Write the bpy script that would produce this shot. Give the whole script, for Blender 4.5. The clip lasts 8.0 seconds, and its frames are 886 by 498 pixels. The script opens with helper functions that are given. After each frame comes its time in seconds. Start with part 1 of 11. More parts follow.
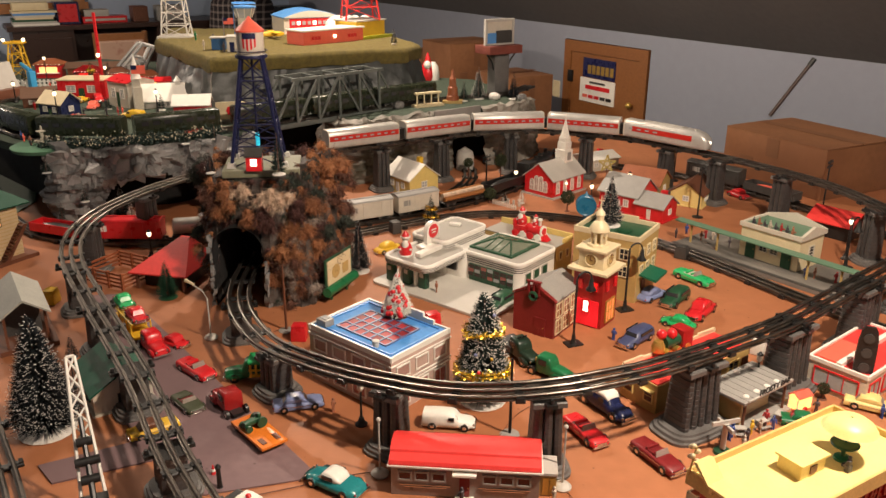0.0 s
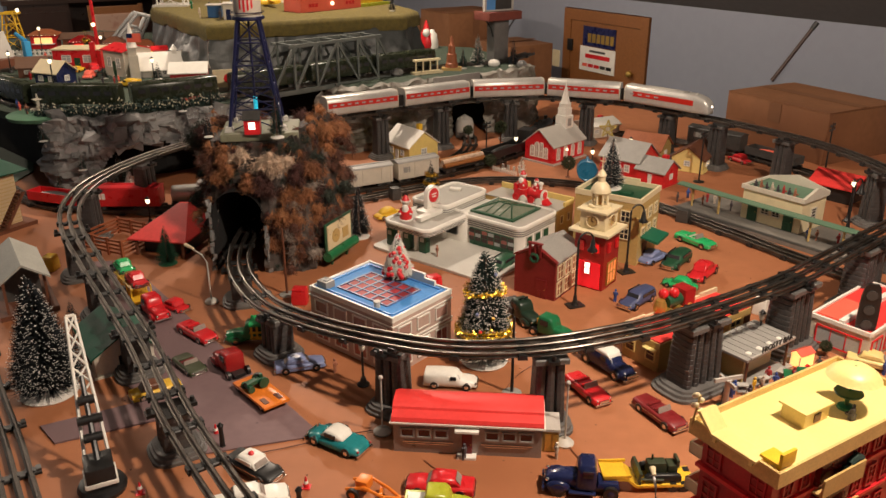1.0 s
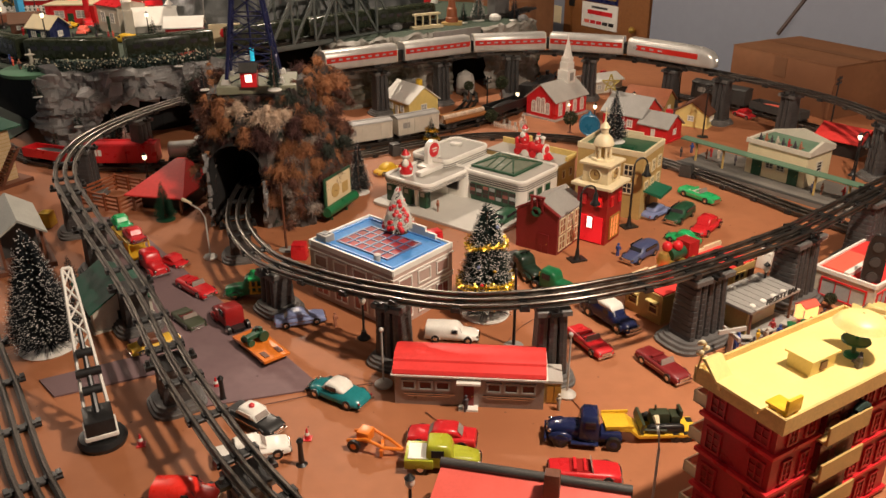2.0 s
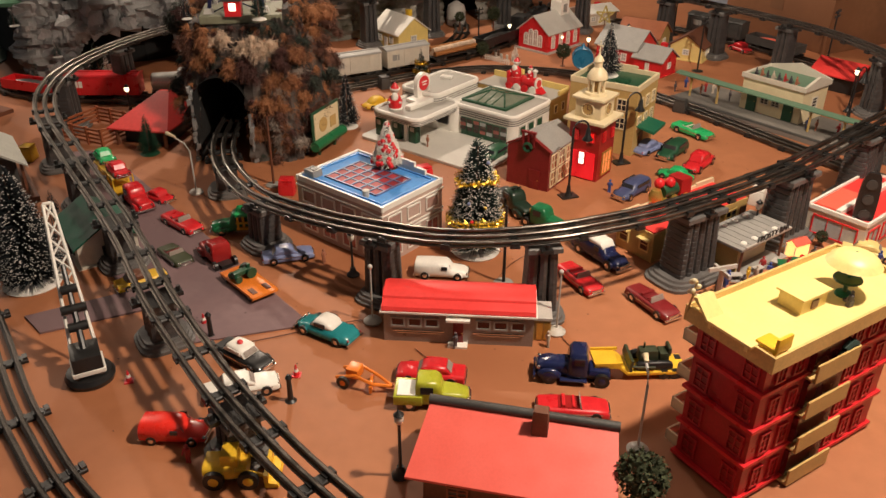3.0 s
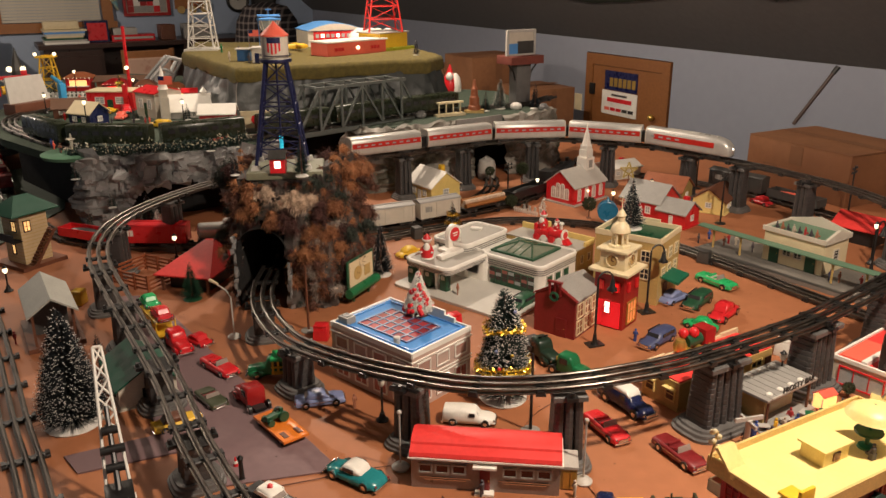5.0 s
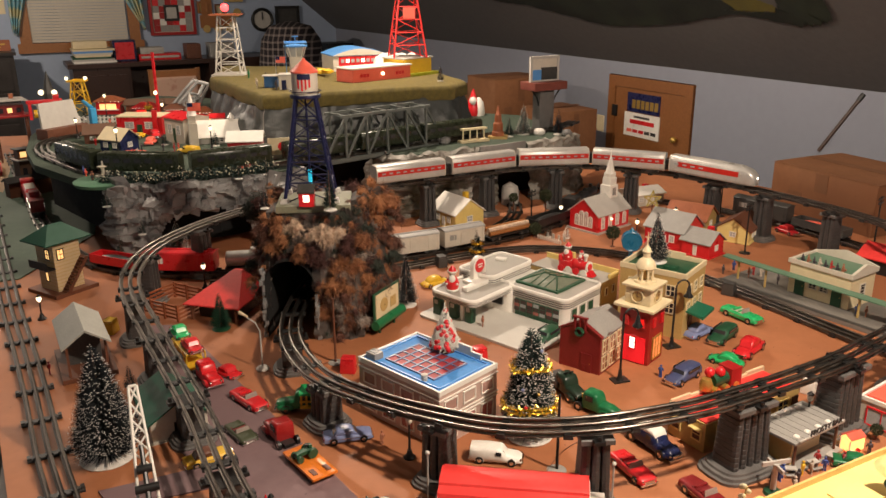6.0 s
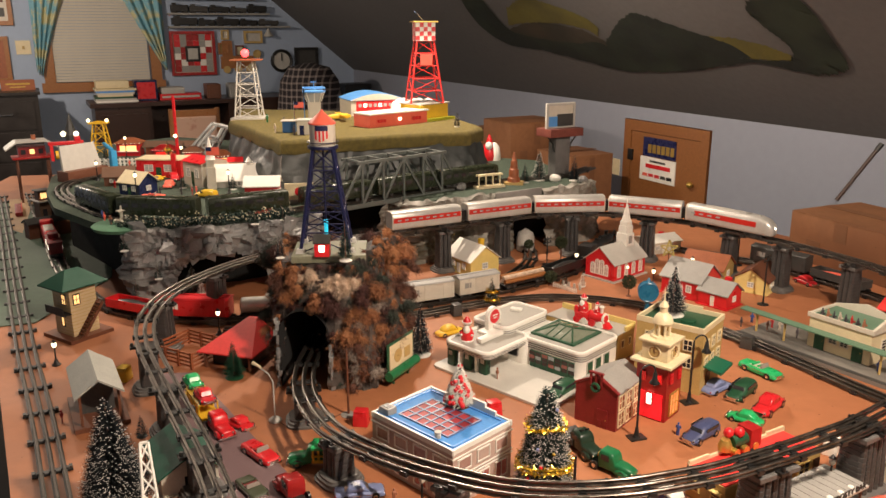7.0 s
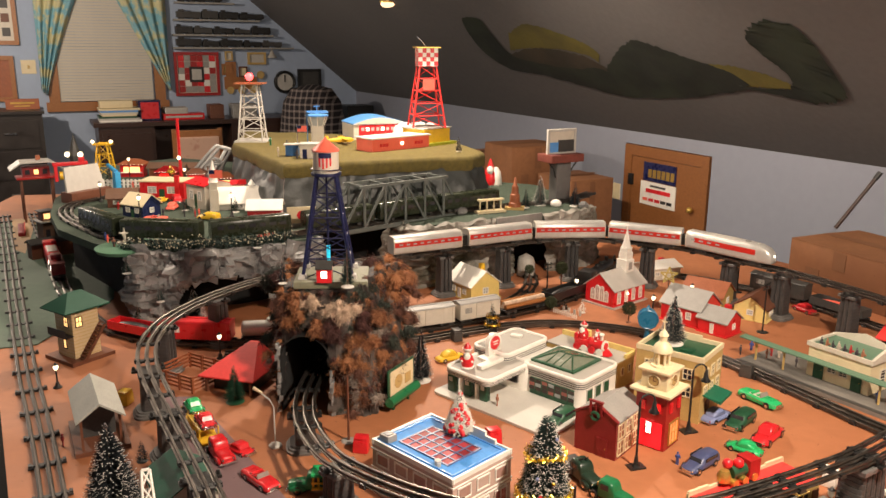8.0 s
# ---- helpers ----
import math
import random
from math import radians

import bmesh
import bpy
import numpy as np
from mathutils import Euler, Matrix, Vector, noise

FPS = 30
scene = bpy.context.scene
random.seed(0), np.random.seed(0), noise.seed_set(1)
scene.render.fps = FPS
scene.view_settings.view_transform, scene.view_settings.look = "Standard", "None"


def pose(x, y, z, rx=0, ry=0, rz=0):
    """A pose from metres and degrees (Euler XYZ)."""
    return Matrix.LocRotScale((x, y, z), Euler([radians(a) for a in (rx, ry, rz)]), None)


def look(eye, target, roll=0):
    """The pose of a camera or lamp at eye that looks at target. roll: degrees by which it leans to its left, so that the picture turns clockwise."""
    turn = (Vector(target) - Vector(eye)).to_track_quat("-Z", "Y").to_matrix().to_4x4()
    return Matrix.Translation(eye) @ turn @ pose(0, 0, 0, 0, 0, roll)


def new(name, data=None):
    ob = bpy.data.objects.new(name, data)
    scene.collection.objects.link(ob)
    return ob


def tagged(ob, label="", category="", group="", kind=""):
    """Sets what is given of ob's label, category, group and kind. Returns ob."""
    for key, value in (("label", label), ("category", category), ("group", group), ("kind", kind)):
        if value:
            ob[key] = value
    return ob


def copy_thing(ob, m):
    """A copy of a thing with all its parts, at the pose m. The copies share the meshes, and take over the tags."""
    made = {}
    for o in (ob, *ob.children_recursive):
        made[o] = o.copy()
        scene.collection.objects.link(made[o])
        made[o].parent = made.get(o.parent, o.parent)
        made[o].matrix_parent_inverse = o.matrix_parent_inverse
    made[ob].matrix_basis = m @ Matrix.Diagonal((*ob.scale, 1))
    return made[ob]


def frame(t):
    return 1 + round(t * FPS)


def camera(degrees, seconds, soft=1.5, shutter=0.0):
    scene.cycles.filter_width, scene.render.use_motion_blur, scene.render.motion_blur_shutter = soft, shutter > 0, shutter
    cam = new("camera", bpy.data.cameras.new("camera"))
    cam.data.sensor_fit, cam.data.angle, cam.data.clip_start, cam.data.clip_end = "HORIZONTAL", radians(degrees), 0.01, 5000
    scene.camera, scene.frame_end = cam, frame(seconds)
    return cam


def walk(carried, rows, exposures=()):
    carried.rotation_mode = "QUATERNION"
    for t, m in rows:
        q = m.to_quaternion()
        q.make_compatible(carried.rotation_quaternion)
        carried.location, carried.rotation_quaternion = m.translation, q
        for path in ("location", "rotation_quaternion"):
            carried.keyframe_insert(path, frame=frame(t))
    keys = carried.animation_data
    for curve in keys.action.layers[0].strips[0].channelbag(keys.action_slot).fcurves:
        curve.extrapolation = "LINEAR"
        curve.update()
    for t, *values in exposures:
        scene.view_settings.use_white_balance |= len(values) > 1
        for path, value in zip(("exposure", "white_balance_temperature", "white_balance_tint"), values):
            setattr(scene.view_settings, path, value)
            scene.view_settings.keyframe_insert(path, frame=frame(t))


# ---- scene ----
# ================= camera =================
cam = camera(57.6, 8.0, soft=1.5)
PATH = [
    (0, (0.148, 0.034, 0.914), (0.017, 1.904, 0.218), 0.2),
    (0.5, (0.149, 0.029, 0.9), (0.027, 1.892, 0.181), 0.0),
    (1, (0.146, 0.031, 0.878), (0.017, 1.88, 0.127), -0.2),
    (1.5, (0.142, 0.035, 0.878), (0.009, 1.88, 0.119), -0.3),
    (2, (0.144, 0.043, 0.85), (0.016, 1.856, 0.014), -0.4),
    (2.2, (0.144, 0.052, 0.841), (0.023, 1.835, -0.058), -0.3),
    (3.3, (0.143, 0.062, 0.845), (0.047, 1.803, -0.135), 0.2),
    (3.5, (0.143, 0.059, 0.855), (0.045, 1.812, -0.103), 0.3),
    (4, (0.142, 0.046, 0.859), (0.039, 1.862, 0.028), 0.3),
    (4.5, (0.142, 0.036, 0.875), (0.038, 1.898, 0.151), 0.5),
    (4.7, (0.155, 0.014, 0.869), (0.012, 1.889, 0.19), 0.0),
    (6, (0.136, 0.004, 0.934), (-0.1, 1.89, 0.312), -0.4),
    (6.5, (0.133, 0.018, 0.955), (-0.132, 1.918, 0.388), -0.6),
    (7, (0.132, 0.022, 0.97), (-0.143, 1.93, 0.435), -0.1),
    (7.5, (0.129, 0.018, 0.981), (-0.147, 1.935, 0.481), 0.3),
    (8, (0.13, 0.011, 0.993), (-0.147, 1.93, 0.506), 0.4),
]
walk(cam, [(t, look(eye, target, roll)) for t, eye, target, roll in PATH],
     exposures=[(0, -0.07), (0.5, -0.24), (1, -0.34), (1.5, -0.32), (2, -0.3), (3.5, -0.36), (4.5, -0.4), (6, -0.17), (7, 0.1), (8, 0.31)])

# ================= light =================
scene.view_settings.exposure = 0.0
world = bpy.data.worlds.new("room_air")
scene.world = world
world.use_nodes = True
world.node_tree.nodes["Background"].inputs[0].default_value = (1.0, 0.86, 0.72, 1)
world.node_tree.nodes["Background"].inputs[1].default_value = 0.03


def bulb(name, x, y, z, watts, size, colour):
    data = bpy.data.lights.new(name, "POINT")
    data.energy, data.shadow_soft_size, data.color = watts, size, colour
    ob = new(name, data)
    ob.location = (x, y, z)
    return ob


WARM = (1.0, 0.815, 0.645)
bulb("ceiling_bulb", 0.95, 0.9, 1.68, 214, 0.05, WARM)
bulb("ceiling_bulb", -1.75, 2.9, 1.6, 37, 0.05, WARM)
hood = bpy.data.lights.new("hooded_bulb", "SPOT")  # unseen spot added to light the raised town only, keeping the wall dark
hood.energy, hood.shadow_soft_size, hood.color = 165, 0.05, WARM
hood.spot_size, hood.spot_blend = math.radians(158), 0.35
new("hooded_bulb", hood).location = (-0.6, 4.0, 1.7)
bulb("ceiling_bulb", -5.05, 5.5, 1.65, 200, 0.05, WARM)

# ================= materials =================


def paint(name, rgb, rough=0.45, metal=0.0, var=0.15, scale=30.0, bump=0.0, spec=0.5, emit=0.0, alpha=1.0, fine=None, rand=0.0):
    m = bpy.data.materials.new(name)
    m.use_nodes = True
    nt = m.node_tree
    b = nt.nodes["Principled BSDF"]
    b.inputs["Roughness"].default_value = rough
    b.inputs["Metallic"].default_value = metal
    b.inputs["Specular IOR Level"].default_value = spec
    co = nt.nodes.new("ShaderNodeTexCoord")
    n1 = nt.nodes.new("ShaderNodeTexNoise")
    n1.inputs["Scale"].default_value = scale
    n1.inputs["Detail"].default_value = 5
    n2 = nt.nodes.new("ShaderNodeTexNoise")
    n2.inputs["Scale"].default_value = fine or scale * 9
    n2.inputs["Detail"].default_value = 3
    nt.links.new(co.outputs["Object"], n1.inputs["Vector"])
    nt.links.new(co.outputs["Object"], n2.inputs["Vector"])
    add = nt.nodes.new("ShaderNodeMath")
    add.operation = "ADD"
    nt.links.new(n1.outputs["Fac"], add.inputs[0])
    nt.links.new(n2.outputs["Fac"], add.inputs[1])
    ramp = nt.nodes.new("ShaderNodeMapRange")
    ramp.inputs["From Min"].default_value, ramp.inputs["From Max"].default_value = 0.7, 1.3
    nt.links.new(add.outputs[0], ramp.inputs["Value"])
    mix = nt.nodes.new("ShaderNodeMix")
    mix.data_type = "RGBA"
    lo = [max(0, c * (1 - var)) for c in rgb]
    hi = [min(1, c * (1 + var) + 0.004) for c in rgb]
    mix.inputs["A"].default_value, mix.inputs["B"].default_value = (*lo, 1), (*hi, 1)
    nt.links.new(ramp.outputs["Result"], mix.inputs["Factor"])
    out = mix.outputs["Result"]
    if rand:
        info = nt.nodes.new("ShaderNodeObjectInfo")
        hsv = nt.nodes.new("ShaderNodeHueSaturation")
        mr = nt.nodes.new("ShaderNodeMapRange")
        mr.inputs["To Min"].default_value, mr.inputs["To Max"].default_value = 1 - rand, 1 + rand
        nt.links.new(info.outputs["Random"], mr.inputs["Value"])
        nt.links.new(mr.outputs["Result"], hsv.inputs["Value"])
        nt.links.new(out, hsv.inputs["Color"])
        out = hsv.outputs["Color"]
    nt.links.new(out, b.inputs["Base Color"])
    rr = nt.nodes.new("ShaderNodeMapRange")
    rr.inputs["From Min"].default_value, rr.inputs["From Max"].default_value = 0.3, 0.7
    rr.inputs["To Min"].default_value, rr.inputs["To Max"].default_value = max(0.03, rough - 0.08), min(1, rough + 0.08)
    nt.links.new(n1.outputs["Fac"], rr.inputs["Value"])
    nt.links.new(rr.outputs["Result"], b.inputs["Roughness"])
    if bump:
        bp = nt.nodes.new("ShaderNodeBump")
        bp.inputs["Strength"].default_value = 0.6
        bp.inputs["Distance"].default_value = bump
        nt.links.new(n2.outputs["Fac"], bp.inputs["Height"])
        nt.links.new(bp.outputs["Normal"], b.inputs["Normal"])
    if emit:
        nt.links.new(out, b.inputs["Emission Color"])
        b.inputs["Emission Strength"].default_value = emit
    if alpha < 1:
        b.inputs["Transmission Weight"].default_value = 1 - alpha
    return m


def stained(name, base, spots, rough, scale, bump, width=0.12, small=140.0):
    """A worn surface: base colour, blotches of a second colour, fine specks."""
    m = paint(name, base, rough, 0, 0.1, scale, bump)
    nt = m.node_tree
    b = nt.nodes["Principled BSDF"]
    link = b.inputs["Base Color"].links[0].from_socket
    co = nt.nodes["Texture Coordinate"]
    n = nt.nodes.new("ShaderNodeTexNoise")
    n.inputs["Scale"].default_value, n.inputs["Detail"].default_value = scale * 0.4, 8
    nt.links.new(co.outputs["Object"], n.inputs["Vector"])
    r = nt.nodes.new("ShaderNodeMapRange")
    r.inputs["From Min"].default_value, r.inputs["From Max"].default_value = 0.5 - width / 2, 0.5 + width
    nt.links.new(n.outputs["Fac"], r.inputs["Value"])
    mx = nt.nodes.new("ShaderNodeMix")
    mx.data_type = "RGBA"
    mx.inputs["B"].default_value = (*spots, 1)
    nt.links.new(link, mx.inputs["A"])
    nt.links.new(r.outputs["Result"], mx.inputs["Factor"])
    v = nt.nodes.new("ShaderNodeTexVoronoi")
    v.inputs["Scale"].default_value = small * 0.14
    nt.links.new(co.outputs["Object"], v.inputs["Vector"])
    r2 = nt.nodes.new("ShaderNodeMapRange")
    r2.inputs["From Min"].default_value, r2.inputs["From Max"].default_value = 0.03, 0.06
    r2.inputs["To Min"].default_value, r2.inputs["To Max"].default_value = 0.7, 0.0
    nt.links.new(v.outputs["Distance"], r2.inputs["Value"])
    mx2 = nt.nodes.new("ShaderNodeMix")
    mx2.data_type = "RGBA"
    mx2.inputs["B"].default_value = (*[c * 0.35 for c in base], 1)
    nt.links.new(mx.outputs["Result"], mx2.inputs["A"])
    nt.links.new(r2.outputs["Result"], mx2.inputs["Factor"])
    nt.links.new(mx2.outputs["Result"], b.inputs["Base Color"])
    return m


def wood(name, a, b2, rough=0.5, scale=6.0, stretch=(1, 14, 14)):
    m = paint(name, a, rough, 0, 0.12, 20, 0.0004)
    nt = m.node_tree
    bs = nt.nodes["Principled BSDF"]
    co = nt.nodes["Texture Coordinate"]
    mp = nt.nodes.new("ShaderNodeMapping")
    mp.inputs["Scale"].default_value = stretch
    n = nt.nodes.new("ShaderNodeTexNoise")
    n.inputs["Scale"].default_value, n.inputs["Detail"].default_value, n.inputs["Distortion"].default_value = scale, 6, 0.6
    nt.links.new(co.outputs["Object"], mp.inputs["Vector"])
    nt.links.new(mp.outputs["Vector"], n.inputs["Vector"])
    mx = nt.nodes.new("ShaderNodeMix")
    mx.data_type = "RGBA"
    mx.inputs["A"].default_value, mx.inputs["B"].default_value = (*a, 1), (*b2, 1)
    nt.links.new(n.outputs["Fac"], mx.inputs["Factor"])
    nt.links.new(mx.outputs["Result"], bs.inputs["Base Color"])
    return m


BOARD = stained("brown_board", (0.4, 0.152, 0.064), (0.31, 0.112, 0.045), 0.62, 3.0, 0.0006)
PURPLE = stained("faded_purple_card", (0.2, 0.125, 0.13), (0.17, 0.105, 0.11), 0.75, 6.0, 0.0004)
GREENBOARD = stained("green_board", (0.1, 0.15, 0.11), (0.08, 0.12, 0.09), 0.75, 4.0, 0.0005)
RAIL = paint("tarnished_tin_rail", (0.15, 0.132, 0.115), 0.36, 0.95, 0.4, 40)
TIE = paint("blackened_tie", (0.012, 0.012, 0.012), 0.4, 0.0, 0.3, 80)
PIERM = paint("grey_plastic_stone", (0.05, 0.047, 0.046), 0.45, 0, 0.25, 40, 0.0008)
PIERB = paint("grey_plastic_base", (0.11, 0.105, 0.1), 0.5, 0, 0.25, 40, 0.0008)
RED = paint("red_plastic", (0.63, 0.018, 0.024), 0.32, 0, 0.1)
REDROOF = paint("coral_red_roof", (0.75, 0.045, 0.04), 0.45, 0, 0.07, 12)
CORAL = paint("coral_plastic", (0.8, 0.14, 0.09), 0.4, 0, 0.06)
MAROON = paint("maroon_plastic", (0.2, 0.012, 0.014), 0.4, 0, 0.15)
DARKRED = paint("deep_red_plastic", (0.33, 0.012, 0.012), 0.35, 0, 0.12)
WHITE = paint("white_plastic", (0.8, 0.775, 0.71), 0.35, 0, 0.06)
OLDWHITE = paint("aged_white_plastic", (0.6, 0.55, 0.46), 0.45, 0, 0.08)
CREAM = paint("cream_plastic", (0.72, 0.61, 0.39), 0.42, 0, 0.07)
PALEY = paint("pale_yellow_plastic", (0.78, 0.62, 0.24), 0.42, 0, 0.05)
TAN = paint("tan_plastic", (0.5, 0.34, 0.12), 0.5, 0, 0.1)
YELLOW = paint("yellow_plastic", (0.75, 0.46, 0.03), 0.35, 0, 0.1)
LIME = paint("yellow_green_paint", (0.38, 0.4, 0.03), 0.3, 0, 0.1)
ORANGE = paint("orange_plastic", (0.75, 0.2, 0.02), 0.35, 0, 0.1)
GREEN = paint("green_plastic", (0.012, 0.15, 0.055), 0.35, 0, 0.12)
BGREEN = paint("bright_green_plastic", (0.02, 0.42, 0.13), 0.3, 0, 0.1)
DGREEN = paint("dark_green_plastic", (0.015, 0.075, 0.035), 0.4, 0, 0.15)
SAGE = paint("sage_green_plastic", (0.11, 0.2, 0.13), 0.5, 0, 0.1)
TEAL = paint("teal_enamel", (0.02, 0.22, 0.24), 0.22, 0, 0.08)
NAVY = paint("navy_enamel", (0.012, 0.018, 0.07), 0.25, 0, 0.1)
BLUE = paint("bright_blue_plastic", (0.1, 0.3, 0.66), 0.35, 0, 0.06)
LAV = paint("lavender_blue_plastic", (0.2, 0.24, 0.42), 0.35, 0, 0.1)
DBLUE = paint("dark_blue_steel", (0.009, 0.012, 0.055), 0.4, 0.1, 0.1)
SKYB = paint("sky_blue_plastic", (0.05, 0.32, 0.6), 0.35, 0, 0.1)
GREY = paint("grey_plastic", (0.3, 0.29, 0.27), 0.45, 0, 0.1)
LGREY = paint("light_grey_plastic", (0.48, 0.46, 0.42), 0.45, 0, 0.08)
DGREY = paint("dark_grey_plastic", (0.05, 0.048, 0.045), 0.5, 0, 0.2)
BLACK = paint("black_plastic", (0.012, 0.012, 0.012), 0.4, 0, 0.3)
# near-black that stands in for deep shade in the tunnel and under the deck
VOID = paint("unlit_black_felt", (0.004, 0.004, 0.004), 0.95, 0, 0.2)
CHROME = paint("chrome", (0.75, 0.73, 0.7), 0.15, 1.0, 0.05)
SILVER = paint("silver_train_skin", (0.6, 0.585, 0.55), 0.36, 0.4, 0.1, 25)
BRASS = paint("gold_paint", (0.6, 0.4, 0.1), 0.35, 0.7, 0.15)
GLASSD = paint("smoked_window", (0.03, 0.03, 0.035), 0.12, 0, 0.1)
GLASSL = paint("pale_window", (0.4, 0.42, 0.42), 0.15, 0, 0.1)
BROWN = paint("brown_plastic", (0.14, 0.05, 0.025), 0.5, 0, 0.2)
RUST = paint("rust_brown_plastic", (0.3, 0.09, 0.035), 0.5, 0, 0.2)
FLESH = paint("painted_figure", (0.35, 0.14, 0.08), 0.5, 0, 0.3, 200)
FIGD = paint("dark_painted_figure", (0.06, 0.05, 0.06), 0.5, 0, 0.3, 200)
BULB = paint("lit_frosted_bulb", (1.0, 0.8, 0.5), 0.3, 0, 0.02, emit=3.0)
REDGLOW = paint("lit_red_window", (1.0, 0.012, 0.008), 0.4, 0, 0.05, emit=1.3)
WARMGLOW = paint("lit_warm_window", (1.0, 0.55, 0.2), 0.4, 0, 0.05, emit=1.4)
WHITEGLOW = paint("lit_white_window", (1.0, 0.85, 0.68), 0.4, 0, 0.05, emit=3.0)
REDLAMP = paint("lit_red_beacon", (1.0, 0.05, 0.05), 0.4, 0, 0.05, emit=5.0)
CYANGLOW = paint("lit_cyan_bubble_tube", (0.03, 0.55, 0.8), 0.3, 0, 0.3, 90, emit=0.6)
ROCK = stained("painted_grey_rock", (0.085, 0.085, 0.087), (0.36, 0.35, 0.335), 0.45, 26.0, 0.004, 0.3)
ROCKD = stained("painted_dark_rock", (0.055, 0.05, 0.032), (0.5, 0.47, 0.42), 0.55, 18.0, 0.004, 0.25)
GRASSM = paint("olive_grass_mat", (0.13, 0.1, 0.025), 0.95, 0, 0.35, 50, 0.003)
TURF = paint("green_grass_mat", (0.045, 0.066, 0.045), 0.95, 0, 0.35, 50, 0.002)
LICH1 = paint("orange_brown_lichen", (0.3, 0.125, 0.055), 0.9, 0, 0.5, 60)
LICH2 = paint("dark_brown_lichen", (0.12, 0.05, 0.032), 0.9, 0, 0.5, 60)
LICH3 = paint("pale_tan_lichen", (0.6, 0.45, 0.33), 0.9, 0, 0.4, 60)
LICH4 = paint("dark_green_lichen", (0.03, 0.038, 0.028), 0.9, 0, 0.5, 60)
NEEDLE = paint("dark_green_bristle", (0.012, 0.032, 0.026), 0.8, 0, 0.4, 90)
NEEDLEB = paint("blue_black_bristle", (0.012, 0.018, 0.024), 0.8, 0, 0.4, 90)
NEEDLEW = paint("snowy_white_bristle", (0.8, 0.77, 0.72), 0.8, 0, 0.2, 90)
SNOW = paint("flocked_snow", (0.75, 0.72, 0.67), 0.9, 0, 0.12, 60, 0.001)
TINSEL = paint("gold_tinsel", (0.75, 0.5, 0.06), 0.25, 0.8, 0.3, 120)
LEAF = paint("bush_foam", (0.04, 0.05, 0.02), 0.95, 0, 0.4, 90)
CARD = stained("brown_cardboard", (0.22, 0.092, 0.036), (0.15, 0.058, 0.022), 0.8, 4.0, 0.0005)
PINE = wood("varnished_pine", (0.42, 0.18, 0.06), (0.24, 0.09, 0.028), 0.35, 5.0)
DARKWOOD = wood("dark_walnut", (0.05, 0.02, 0.012), (0.025, 0.01, 0.007), 0.35, 5.0)
DECKW = wood("weathered_boards", (0.16, 0.085, 0.05), (0.1, 0.05, 0.03), 0.7, 12.0)
WALLM = paint("lavender_grey_wall", (0.248, 0.266, 0.322), 0.7, 0, 0.03, 2.0, 0.0006)
WALLB = paint("pale_blue_wall", (0.36, 0.44, 0.58), 0.7, 0, 0.03, 2.0, 0.0006)
CEILM = paint("charcoal_ceiling", (0.113, 0.107, 0.104), 0.85, 0, 0.06, 3.0, 0.0008)
CARPET = paint("dark_carpet", (0.05, 0.045, 0.04), 0.95, 0, 0.2, 30, 0.002)

# ================= mesh tools =================


